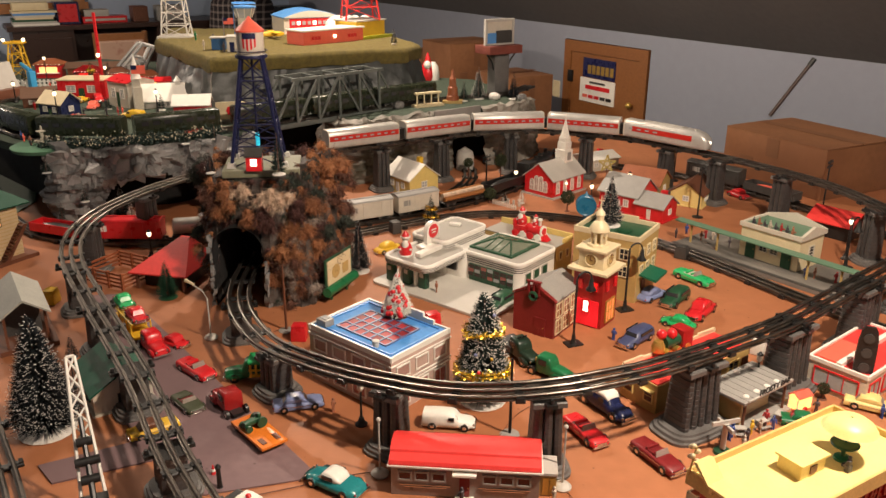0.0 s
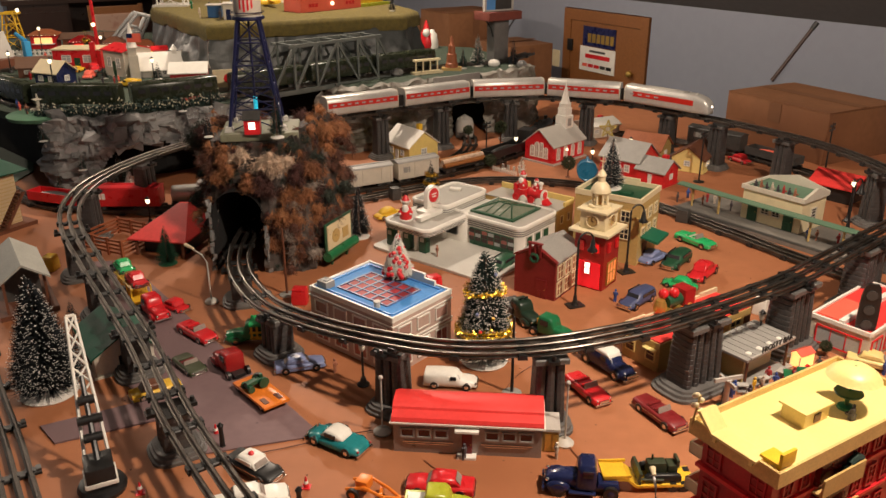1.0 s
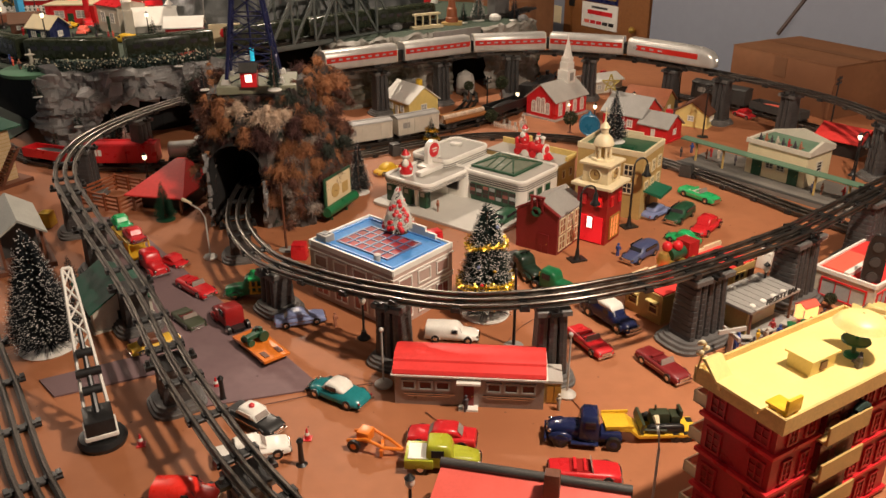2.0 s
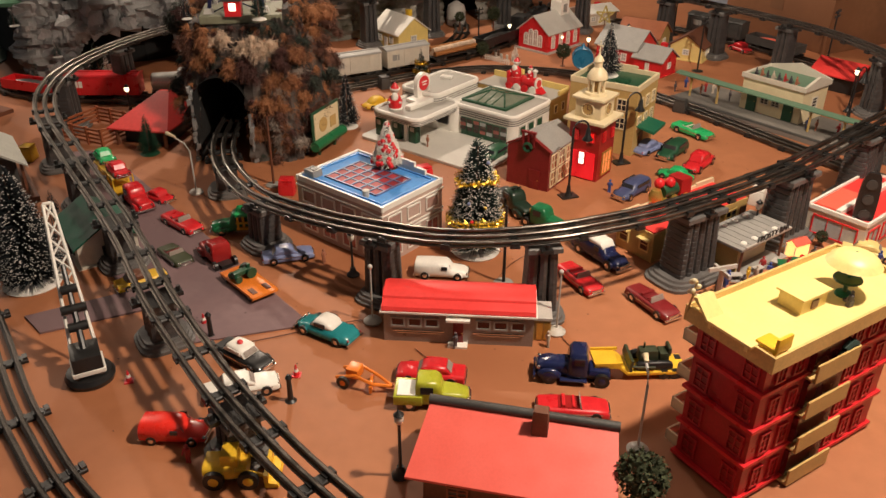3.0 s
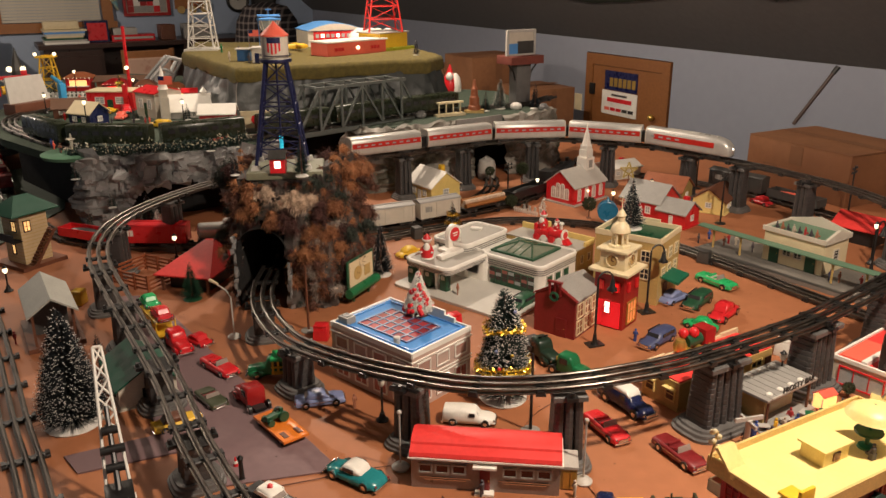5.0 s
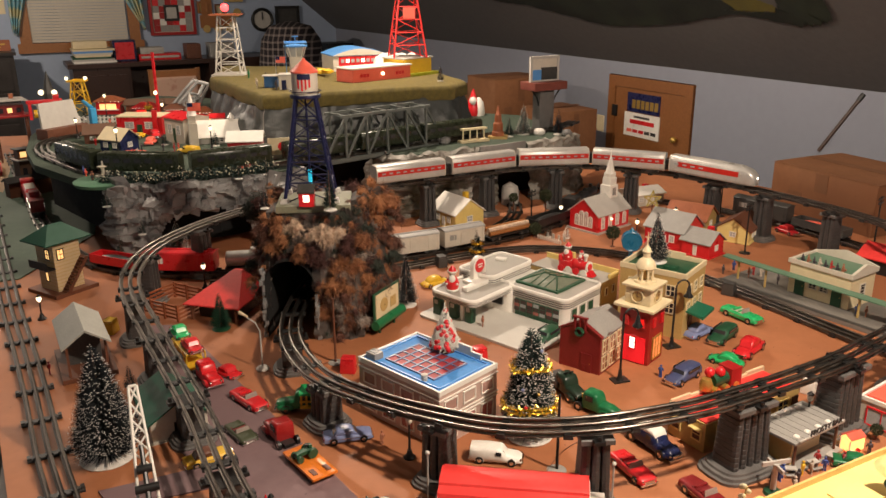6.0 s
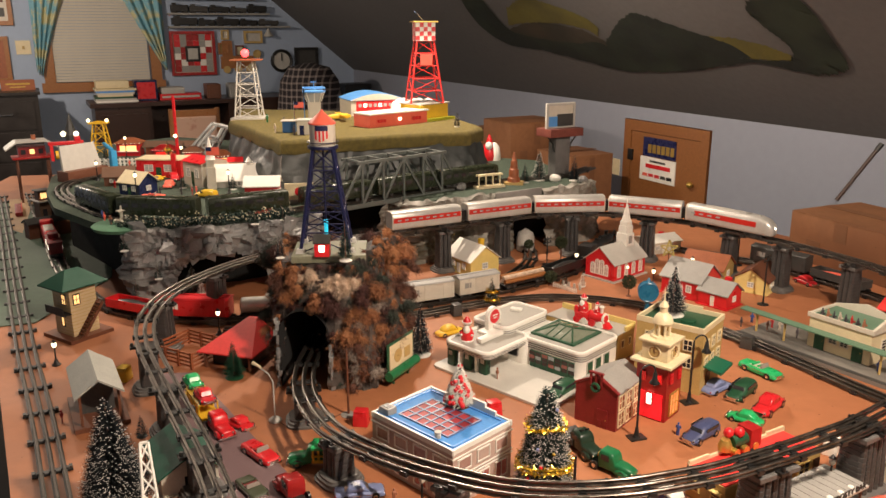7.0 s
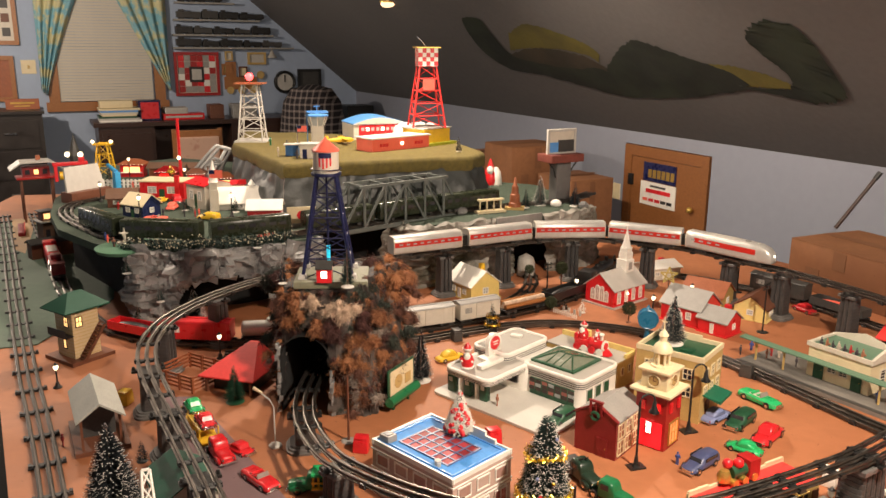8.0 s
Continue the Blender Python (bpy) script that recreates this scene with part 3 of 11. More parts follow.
def cliff(name, label, pts, z0, z1, mat, bulge=0.05, seed=1, cave=None, blocks=0, lift=0.0):
    """A carved rock face that follows a plan line."""
    line = glide(pts, 0.007)
    rows = 34
    g = G()
    rings = []
    for i, p in enumerate(line):
        d = (line[min(i + 1, len(line) - 1)] - line[max(i - 1, 0)]).normalized()
        out = Vector((d.y, -d.x, 0))
        ring = []
        for k in range(rows + 1):
            t = k / rows
            z = z0 + (z1 - z0) * t
            q = Vector((p.x * 11 + seed, p.y * 11, z * 13))
            q = q + Vector((noise.noise(q * 0.8), noise.noise(q * 0.8 + Vector((9, 0, 0))), 0)) * 0.6
            ridge = 1 - abs(noise.noise(q)) * 2.2
            fine = 1 - abs(noise.noise(q * 2.6)) * 2
            a = bulge * (0.55 * ridge + 0.4 * fine + 0.18 * noise.noise(q * 7)) + 0.035 * (1 - t)
            top = 1 if k < rows else 0.1
            ring.append(p + out * a * top + Vector((0, 0, z + (0.016 * noise.noise(q * 2) if k >= rows - 1 else 0))))
        rings.append(ring)
    g.skin(rings, caps=False, closed=False)
    if cave:
        cx, half, high = cave
        keep = []
        for q in g.f:
            m = sum((Vector(g.v[i]) for i in q), Vector()) / 4
            f = abs(m.x - cx) / half
            if f > 1 or m.z > high * math.sqrt(max(0, 1 - f ** 3)) + 0.02 * noise.noise(m * 20):
                keep.append(q)
        g.f = keep
    ob = solid(name, g, mat, label, "rock face", smooth=22)
    rnd = random.Random(seed)
    for b in range(blocks):
        i = rnd.randrange(4, len(line) - 4)
        d = (line[i + 1] - line[i]).normalized()
        out = Vector((d.y, -d.x, 0))
        z = z0 + (z1 - z0) * rnd.uniform(lift, 0.95)
        p = line[i] + out * (0.018 + 0.035 * (1 - z / z1) * rnd.random()) + Vector((0, 0, z))
        if cave and abs(p.x - cave[0]) < cave[1] and z < cave[2] + 0.02:
            continue
        sx, sy, sz = rnd.uniform(0.035, 0.1), rnd.uniform(0.014, 0.028), rnd.uniform(0.025, 0.07)
        vs = [(x * sx / 2 * rnd.uniform(0.25, 1.1), y * sy * rnd.uniform(0.3, 1.1) * (1 - 0.5 * zz), (zz - 0.5) * sz + rnd.uniform(-0.35, 0.35) * sz) for zz in (0, 1) for x, y in ((-1, -1), (1, -1), (1, 1), (-1, 1))]
        gg = G().add(vs, [(3, 2, 1, 0), (4, 5, 6, 7), (0, 1, 5, 4), (1, 2, 6, 5), (2, 3, 7, 6), (3, 0, 4, 7)])
        o = part("rock", gg, SLATE, ob, smooth=0, bevel=0.0015)
        o.matrix_basis = pose(p.x, p.y, p.z, rnd.uniform(-25, 25), rnd.uniform(-25, 25), math.degrees(math.atan2(d.y, d.x)) + rnd.uniform(-35, 35))
    return ob


SLATE = stained("grey_slate_paint", (0.09, 0.09, 0.093), (0.46, 0.455, 0.44), 0.28, 14.0, 0.003, 0.4)


cliff("rock_cliff", "craggy grey painted plaster rock face below the raised track", [(-1.5, 3.0), (-1.43, 2.85), (-1.40, 2.69), (-1.28, 2.71), (-1.12, 2.78), (-0.88, 2.94), (-0.80, 3.05)], 0.0, UPZ, ROCK, 0.05, 3, cave=(-1.09, 0.16, 0.15), blocks=110, lift=0.1)
cliff("rock_cliff", "painted rock retaining wall beside the bridge", [(-0.62, 3.5), (-0.48, 3.27), (-0.36, 3.33), (-0.2, 3.44), (-0.08, 3.53)], 0.0, UPZ + 0.01, ROCKD, 0.035, 8)
cliff("rock_cliff", "painted rock wall with a tunnel beside it", [(0.06, 3.62), (0.14, 3.68), (0.24, 3.76), (0.29, 3.9)], 0.0, UPZ + 0.01, ROCKD, 0.03, 12)
g = G(); g.slabx([(0, 0.14), (0.004, UPZ + 0.012), (0.012, UPZ + 0.012), (0.01, 0.14)], -0.127, 0.127)
solid("wall_panel", g, stained("streaked_grey_board", (0.3, 0.29, 0.27), (0.18, 0.17, 0.16), 0.6, 12.0, 0.001, 0.2), "plain grey weathered panel between the rock walls", "panel", -0.03, 3.53, 0, 41, kind="structure")
track("upper_track", "three-rail toy track round the raised deck", [(-1.95, 3.79), (-2.06, 3.66), (-2.12, 3.5), (-2.09, 3.34), (-1.98, 3.18), (-1.84, 3.05), (-1.6, 2.86), (-1.43, 2.79), (-1.27, 2.80), (-1.12, 2.865), (-0.946, 3.0), (-0.74, 3.18), (-0.56, 3.36), (-0.37, 3.56), (-0.1, 3.785), (0.16, 3.95), (0.3, 4.2)], UPZ)

# hill with the airfield
hill = [(-1.04, 3.35), (-0.82, 3.48), (-0.55, 3.64), (-0.29, 3.77), (-0.25, 3.95), (-0.42, 4.3), (-1.0, 4.6), (-1.72, 4.62), (-1.56, 4.05)]
HZ = 0.495
g = G()
rings = []
n = len(hill)
dense = []
for i in range(n):
    a, b = Vector((*hill[i], 0)), Vector((*hill[(i + 1) % n], 0))
    m = max(2, int((b - a).length / 0.02))
    dense += [a.lerp(b, k / m) for k in range(m)]
mid = Vector((-0.8, 3.95, 0))
for k in range(13):
    t = k / 12
    ring = []
    for p in dense:
        q = Vector((p.x * 16, p.y * 16, t * 1.3))
        out = (p - mid).normalized()
        ring.append(p + out * (0.05 * (1 - t) + 0.02 * noise.noise(q) + 0.012 * noise.noise(q * 3.1)) + Vector((0, 0, UPZ + (HZ - 0.05 - UPZ) * t)))
    rings.append(ring)
hl = thing("toy_hill", "steep hill of painted cloth topped with an olive grass mat", "toy hill")
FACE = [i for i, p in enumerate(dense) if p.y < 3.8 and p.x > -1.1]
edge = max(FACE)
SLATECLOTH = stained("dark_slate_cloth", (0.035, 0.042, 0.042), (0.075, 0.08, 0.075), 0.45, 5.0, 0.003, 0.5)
# flank: streaked brown-grey cloth, with the brighter light there put into its colour
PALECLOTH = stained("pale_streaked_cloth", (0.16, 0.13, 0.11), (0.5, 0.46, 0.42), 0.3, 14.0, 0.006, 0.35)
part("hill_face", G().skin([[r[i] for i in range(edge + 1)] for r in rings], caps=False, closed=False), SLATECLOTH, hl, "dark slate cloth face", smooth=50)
part("hill_flank", G().skin([[r[i] for i in list(range(edge, len(dense))) + [0]] for r in rings], caps=False, closed=False), PALECLOTH, hl, "streaked cloth flank, paler partly for the light painted into it", smooth=50)
rings = []
for z, k in ((HZ - 0.062, 1.025), (HZ - 0.05, 1.032), (HZ - 0.02, 1.03), (HZ - 0.004, 1.015), (HZ, 0.99)):
    rings.append([mid + (p - mid) * (k + 0.006 * noise.noise(p * 9)) + Vector((0, 0, z + (0.012 if z < HZ - 0.04 else 0.004) * noise.noise(p * 14))) for p in dense])
part("grass_mat", G().skin(rings), GRASSM, hl, "olive-brown grass mat", smooth=50)
# ================= buildings on the board =================


def face(side, sx, sy, u, z):
    """Place and turn of a point on a wall of a block: f, b, l, r."""
    return {"f": (u, -sy / 2, z, 0), "b": (-u, sy / 2, z, 180), "r": (sx / 2, u, z, 90), "l": (-sx / 2, -u, z, -90)}[side]


def window(root, side, sx, sy, u, z, w, h, frame_mat, pane_mat, bars=1, rows=1, name="window"):
    x, y, zz, rz = face(side, sx, sy, u, z)
    t = min(0.003, w * 0.14)
    rect = lambda i, y2: [(-w / 2 + i, y2, i), (w / 2 - i, y2, i), (w / 2 - i, y2, h - i), (-w / 2 + i, y2, h - i)]
    g = G().skin([rect(0, 0.001), rect(0, -0.003), rect(t, -0.003), rect(t, 0.001)], caps=False)
    ob = part(name, g, frame_mat, root, smooth=0)
    ob.matrix_basis = pose(x, y, zz, 0, 0, rz)
    for k in range(1, bars + 1):
        part("glazing_bar", G().box(-w / 2 + w * k / (bars + 1), -0.001, t * 0.5, t * 0.6, 0.003, h - t), frame_mat, ob, smooth=0)
    for k in range(1, rows + 1):
        part("glazing_bar", G().box(0, -0.0008, h * k / (rows + 1) - t * 0.3, w - t, 0.0028, t * 0.6), frame_mat, ob, smooth=0)
    p = G(); p.box(0, 0.0, t * 0.5, w - t, 0.002, h - t)
    part("pane", p, pane_mat, ob, smooth=0)
    return ob


def arched(root, side, sx, sy, u, z, w, h, frame_mat, pane_mat, bars=1, rows=2):
    """A round-headed window with glazing bars."""
    x, y, zz, rz = face(side, sx, sy, u, z)
    def outline(i, y2):
        r = w / 2 - i
        return [(-r, y2, i), (r, y2, i)] + [(r * math.cos(math.pi * k / 10), y2, h - w / 2 + r * math.sin(math.pi * k / 10)) for k in range(11)]
    t = w * 0.13
    ob = part("window", G().skin([outline(0, 0.001), outline(0, -0.003), outline(t, -0.003), outline(t, 0.001)], caps=False), frame_mat, root, smooth=0)
    ob.matrix_basis = pose(x, y, zz, 0, 0, rz)
    for k in range(bars):
        part("glazing_bar", G().box(-w / 2 + w * (k + 1) / (bars + 1), -0.001, t * 0.5, t * 0.6, 0.003, h - t), frame_mat, ob, smooth=0)
    for k in range(rows):
        part("glazing_bar", G().box(0, -0.0008, (h - w / 2) * (k + 1) / rows - t * 0.3, w - t, 0.0028, t * 0.6), frame_mat, ob, smooth=0)
    part("pane", G().skin([outline(t * 0.5, -0.001), outline(t * 0.5, 0.0005)]), pane_mat, ob, smooth=0)
    return ob


def door(root, side, sx, sy, u, w, h, mat, z=0.0, knob=BRASS):
    x, y, zz, rz = face(side, sx, sy, u, z)
    g = G(); g.box(0, -0.0005, 0, w, 0.004, h)
    g.box(-w * 0.22, -0.002, h * 0.12, w * 0.3, 0.003, h * 0.3).box(w * 0.22, -0.002, h * 0.12, w * 0.3, 0.003, h * 0.3)
    ob = part("door", g, mat, root, smooth=0)
    ob.matrix_basis = pose(x, y, zz, 0, 0, rz)
    k = G(); k.ball(w * 0.36, -0.004, h * 0.5, 0.0014, n=8, m=6)
    part("handle", k, knob, ob)
    return ob


def gable_roof(root, sx, sy, z, rise, mat, over=0.008, thick=0.004, name="roof"):
    """A pitched roof whose ridge runs along x."""
    g = G()
    hx, hy = sx / 2 + over, sy / 2 + over
    dz = rise * over / (sy / 2)
    g.slabx([(-hy, z - dz), (0, z + rise), (hy, z - dz), (hy, z - dz + thick), (0, z + rise + thick), (-hy, z - dz + thick)], -hx, hx)
    return part(name, g, mat, root, smooth=0)


def gable_walls(root, sx, sy, h, rise, mat, name="wall"):
    g = G(); g.slabx([(-sy / 2, 0), (sy / 2, 0), (sy / 2, h), (0, h + rise), (-sy / 2, h)], -sx / 2, sx / 2)
    return part(name, g, mat, root, smooth=0)


# ---- railcar diner
d = thing("toy_diner", "grey toy diner with a bright red roof and white trim", "toy building", 0.105, 1.268, 0, -1)
L, D = 0.262, 0.09
g = G(); g.box(0, 0, 0, L, D, 0.064, ch=0.002)
part("wall", g, paint("brushed_grey_diner", (0.27, 0.235, 0.22), 0.35, 0.3, 0.12), d)
g = G()
prof = [(-0.049, 0.063), (0.049, 0.063), (0.05, 0.067), (0.047, 0.073), (0.03, 0.079), (0.028, 0.083), (0.018, 0.0885), (-0.018, 0.0885), (-0.028, 0.083), (-0.03, 0.079), (-0.047, 0.073), (-0.05, 0.067)]
g.slabx(prof, -L / 2 - 0.003, L / 2 + 0.003)
part("roof", g, REDROOF, d, "bright red monitor roof", smooth=30)
part("trim", G().box(0, 0, 0.0615, L + 0.012, 0.103, 0.003), WHITE, d, smooth=0)
for k in range(8):
    if k in (3, 4):
        continue
    window(d, "f", L, D, -L / 2 + 0.025 + k * 0.03, 0.032, 0.026, 0.02, GREY, paint("dim_red_window", (0.08, 0.012, 0.01), 0.2), 0, 0)
for s in ("l", "r"):
    window(d, s, L, D, 0, 0.032, 0.05, 0.02, GREY, GLASSD, 1, 0)
door(d, "f", L, D, 0.0, 0.018, 0.048, MAROON)
g = G(); g.box(0, -D / 2 - 0.006, 0.052, 0.042, 0.014, 0.004)
part("canopy", g, WHITE, d)
g = G(); g.box(0, -D / 2 - 0.008, 0.0, 0.034, 0.016, 0.004)
part("step", g, WHITE, d)
for k in range(2):
    part("trim", G().box(-0.07 + 0.14 * k, -D / 2 - 0.0012, 0.023, 0.09, 0.002, 0.0015), CHROME, d, smooth=0)
    part("trim", G().box(-0.07 + 0.14 * k, -D / 2 - 0.0012, 0.019, 0.075, 0.002, 0.0015), CHROME, d, smooth=0)
g = G(); g.box(L / 2 + 0.016, 0.0, 0, 0.03, 0.05, 0.044)
part("vestibule", g, TAN, d)
g = G(); g.box(L / 2 + 0.016, 0.0, 0.044, 0.034, 0.056, 0.005)
part("vestibule_roof", g, LGREY, d)
g = G(); g.box(L / 2 + 0.012, -0.026, 0.004, 0.011, 0.002, 0.034).box(L / 2 + 0.024, -0.026, 0.004, 0.009, 0.002, 0.034)
part("poster", g, BRASS, d)

# ---- two-storey bank with a blue roof
b = thing("toy_bank", "two-storey pinkish-white toy building with a bright blue flat roof", "toy building", -0.105, 1.63, 0, -36.3)
sx, sy, H = 0.252, 0.186, 0.135
PINKW = paint("pinkish_ivory_plastic", (0.52, 0.38, 0.32), 0.4, 0, 0.07)
g = G(); g.box(0, 0, 0, sx, sy, H - 0.006)
part("wall", g, PINKW, b, smooth=0)
g = G(); g.box(0, 0, H - 0.012, sx - 0.006, sy - 0.006, 0.008)
roof = part("roof", g, paint("matt_sky_blue_plastic", (0.07, 0.26, 0.62), 0.62, 0, 0.12, 25, spec=0.25), b, "bright blue flat roof", smooth=0)
g = G()
for s in (-1, 1):
    g.box(0, s * (sy / 2 - 0.002), H - 0.012, sx + 0.004, 0.005, 0.012).box(s * (sx / 2 - 0.002), 0, H - 0.012, 0.005, sy + 0.004, 0.012)
part("parapet", g, WHITE, b, smooth=0, bevel=0.0008)
g = G()
for s in (-1, 1):
    g.box(0, s * (sy / 2 - 0.014), H - 0.005, sx - 0.03, 0.003, 0.004).box(s * (sx / 2 - 0.014), 0, H - 0.005, 0.003, sy - 0.03, 0.004)
part("trim", g, BLUE, roof, smooth=0)
SLATEB = paint("slate_blue_plastic", (0.12, 0.14, 0.26), 0.4)
for k in range(7):
    part("skylight_bar", G().box(-0.075 + k * 0.025, -0.004, H - 0.004, 0.0035, 0.104, 0.0035), SLATEB, roof, smooth=0)
for k in range(5):
    part("skylight_bar", G().box(0, -0.056 + k * 0.026, H - 0.004, 0.153, 0.0035, 0.0033), SLATEB, roof, smooth=0)
first = None
for i in range(6):
    for k in range(4):
        x, y = -0.0625 + i * 0.025, -0.043 + k * 0.026
        if first is None:
            first = part("skylight_pane", G().box(0, 0, 0, 0.021, 0.022, 0.001), paint("rose_red_pane", (0.28, 0.035, 0.045), 0.5, spec=0.25, rand=0.3), roof, smooth=0)
            first.matrix_basis = pose(x, y, H - 0.0035)
        else:
            repeat(first, roof, x, y, H - 0.0035)
g = G(); g.box(-0.1, -0.068, H - 0.004, 0.03, 0.026, 0.016)
part("chimney", g, GREY, b, bevel=0.001)
g = G(); g.box(-0.1, -0.068, H + 0.0121, 0.018, 0.014, 0.0012)
part("flue", g, BLACK, b, smooth=0)
g = G(); g.lathe(0.06, -0.07, [(0.007, H - 0.004), (0.007, H + 0.004), (0.006, H + 0.005), (0.0075, H + 0.006), (0.0075, H + 0.01), (0.005, H + 0.011)], 12)
part("vent", g, LGREY, b)
g = G(); g.box(0.02, 0.088, H - 0.004, 0.07, 0.006, 0.022).box(-0.03, 0.088, H - 0.004, 0.03, 0.006, 0.012).box(0.07, 0.088, H - 0.004, 0.03, 0.006, 0.012)
part("sign_board", g, WHITE, b, smooth=0)
for side, n, wd in (("f", 4, sx), ("r", 3, sy), ("l", 3, sy)):
    for k in range(n):
        u = (k - (n - 1) / 2) * wd / n * 0.95
        window(b, side, sx, sy, u, 0.078, wd / n * 0.66, 0.03, WHITE, PINKW if k % 2 else paint("pale_rose_pane", (0.4, 0.24, 0.2), 0.3), 0, 0)
        window(b, side, sx, sy, u, 0.012, wd / n * 0.66, 0.042, WHITE, paint("rose_shop_pane", (0.4, 0.14, 0.12), 0.25), 1, 0)
for z in (0.058, 0.066, 0.112):
    part("band", G().box(0, 0, z, sx + 0.005, sy + 0.005, 0.003), WHITE, b, smooth=0)

# ---- filling station: x along the forecourt, y to the back
f = thing("toy_filling_station", "white toy filling station with grey roofs and a green skylight", "toy building", -0.215, 2.218, 0, -35)
CONC = paint("pale_concrete_plastic", (0.58, 0.56, 0.51), 0.5, 0, 0.06)
GROOF = paint("warm_grey_roof", (0.38, 0.36, 0.32), 0.5, 0, 0.07)


def rrect(x0, x1, y0, y1, r, n=6):
    """A plan rectangle with rounded corners."""
    out = []
    for cx, cy, a0 in ((x1 - r, y1 - r, 0), (x0 + r, y1 - r, 90), (x0 + r, y0 + r, 180), (x1 - r, y0 + r, 270)):
        out += [(cx + r * math.cos(radians(a0 + 90 * k / n)), cy + r * math.sin(radians(a0 + 90 * k / n))) for k in range(n + 1)]
    return out


def rim(x0, x1, y0, y1, r, z0, z1, t):
    """A rounded upstand round a flat roof."""
    a, b = rrect(x0, x1, y0, y1, r), rrect(x0 + t, x1 - t, y0 + t, y1 - t, r - t)
    return G().skin([[(x, y, z0) for x, y in a], [(x, y, z1 - 0.002) for x, y in a], [(x * 0.8 + u * 0.2, y * 0.8 + v * 0.2, z1) for (x, y), (u, v) in zip(a, b)], [(x * 0.2 + u * 0.8, y * 0.2 + v * 0.8, z1) for (x, y), (u, v) in zip(a, b)], [(x, y, z1 - 0.002) for x, y in b], [(x, y, z0) for x, y in b]], caps=False)


def band_block(root, x0, x1, y0, y1, z0, z1, mat_wall, mat_roof, r=0.024):
    part("wall", G().prism(rrect(x0, x1, y0, y1, r), z0, z1), mat_wall, root, smooth=30)
    part("roof", G().prism(rrect(x0 + 0.006, x1 - 0.006, y0 + 0.006, y1 - 0.006, r - 0.006), z1, z1 + 0.002), mat_roof, root, smooth=0)
    part("parapet", rim(x0 - 0.002, x1 + 0.002, y0 - 0.002, y1 + 0.002, r + 0.002, z1 - 0.001, z1 + 0.007, 0.009), WHITE, root, smooth=50)
    for k in range(3):
        part("stripe", G().prism(rrect(x0 - 0.0014, x1 + 0.0014, y0 - 0.0014, y1 + 0.0014, r + 0.0014), z1 - 0.0215 + k * 0.0062, z1 - 0.0198 + k * 0.0062), DGREY, root, smooth=30)


g = G(); g.prism(rrect(0.015, 0.436, -0.022, 0.372, 0.02), 0, 0.008)
part("forecourt", g, CONC, f, smooth=0, bevel=0.001)
band_block(f, 0.195, 0.407, 0.172, 0.37, 0.008, 0.086, WHITE, GROOF)
band_block(f, 0.02, 0.158, 0.148, 0.362, 0.008, 0.104, WHITE, GROOF)
part("wall", G().prism(rrect(0.03, 0.228, 0.16, 0.35, 0.03), 0.008, 0.082), WHITE, f, "curved white shop wall", smooth=30)
# canopy over the pumps
part("canopy", G().prism(rrect(0.045, 0.215, -0.004, 0.2, 0.028), 0.07, 0.084), WHITE, f, smooth=30)
part("canopy_roof", G().prism(rrect(0.054, 0.206, 0.005, 0.191, 0.02), 0.084, 0.086), GROOF, f, smooth=0)
part("parapet", rim(0.043, 0.217, -0.006, 0.202, 0.03, 0.083, 0.091, 0.011), WHITE, f, smooth=50)
for k in range(3):
    part("stripe", G().prism(rrect(0.0438, 0.2162, -0.0052, 0.2012, 0.0292), 0.0722 + k * 0.0046, 0.0735 + k * 0.0046), DGREY, f, smooth=30)
part("canopy_fin", G().box(0.135, 0.105, 0.086, 0.022, 0.11, 0.014), WHITE, f, bevel=0.004)
part("canopy_fin", G().box(0.105, 0.13, 0.086, 0.05, 0.05, 0.011), WHITE, f, bevel=0.004)
for px in (0.088, 0.145):
    part("post", G().rod((px, 0.03, 0.008), (px, 0.03, 0.073), 0.0055, n=12), WHITE, f)
# garage front: panelled below, panes above, between white pilasters
gw = part("garage_front", G().box(0.308, 0.1705, 0.009, 0.152, 0.005, 0.05), DGREEN, f, "dark green garage front", smooth=0)
DIM = paint("dim_garage_pane", (0.05, 0.03, 0.025), 0.15)
ROSY = paint("rosy_garage_pane", (0.34, 0.11, 0.09), 0.2)
for a in range(7):
    for c in range(3):
        part("pane", G().box(0.2395 + a * 0.0228, 0.1674, 0.023 + c * 0.0118, 0.0195, 0.0016, 0.0096), (DIM, ROSY, DIM, GLASSL, DIM)[(a * 2 + c) % 5], gw, smooth=0)
    if a:
        part("mullion", G().box(0.228 + a * 0.0228, 0.1672, 0.01, 0.0022, 0.0024, 0.048), DGREEN, gw, smooth=0)
for k in range(3):
    x, y = 0.4075, 0.212 + k * 0.043
    w = part("window", G().box(x, y, 0.022, 0.004, 0.03, 0.038), LGREY, f, smooth=0)
    part("pane", G().box(x + 0.001, y, 0.025, 0.004, 0.023, 0.032), DGREEN, w, smooth=0)
w = part("window", G().prism(rrect(0.128, 0.196, 0.027, 0.064, 0.008), 0, 0.004), GREY, f, smooth=0)
w.matrix_basis = pose(0, 0.1615, 0, 90, 0, 0)
part("pane", G().prism(rrect(0.131, 0.193, 0.03, 0.061, 0.006), 0.004, 0.006), BLACK, w, "black glossy shop window", smooth=0)
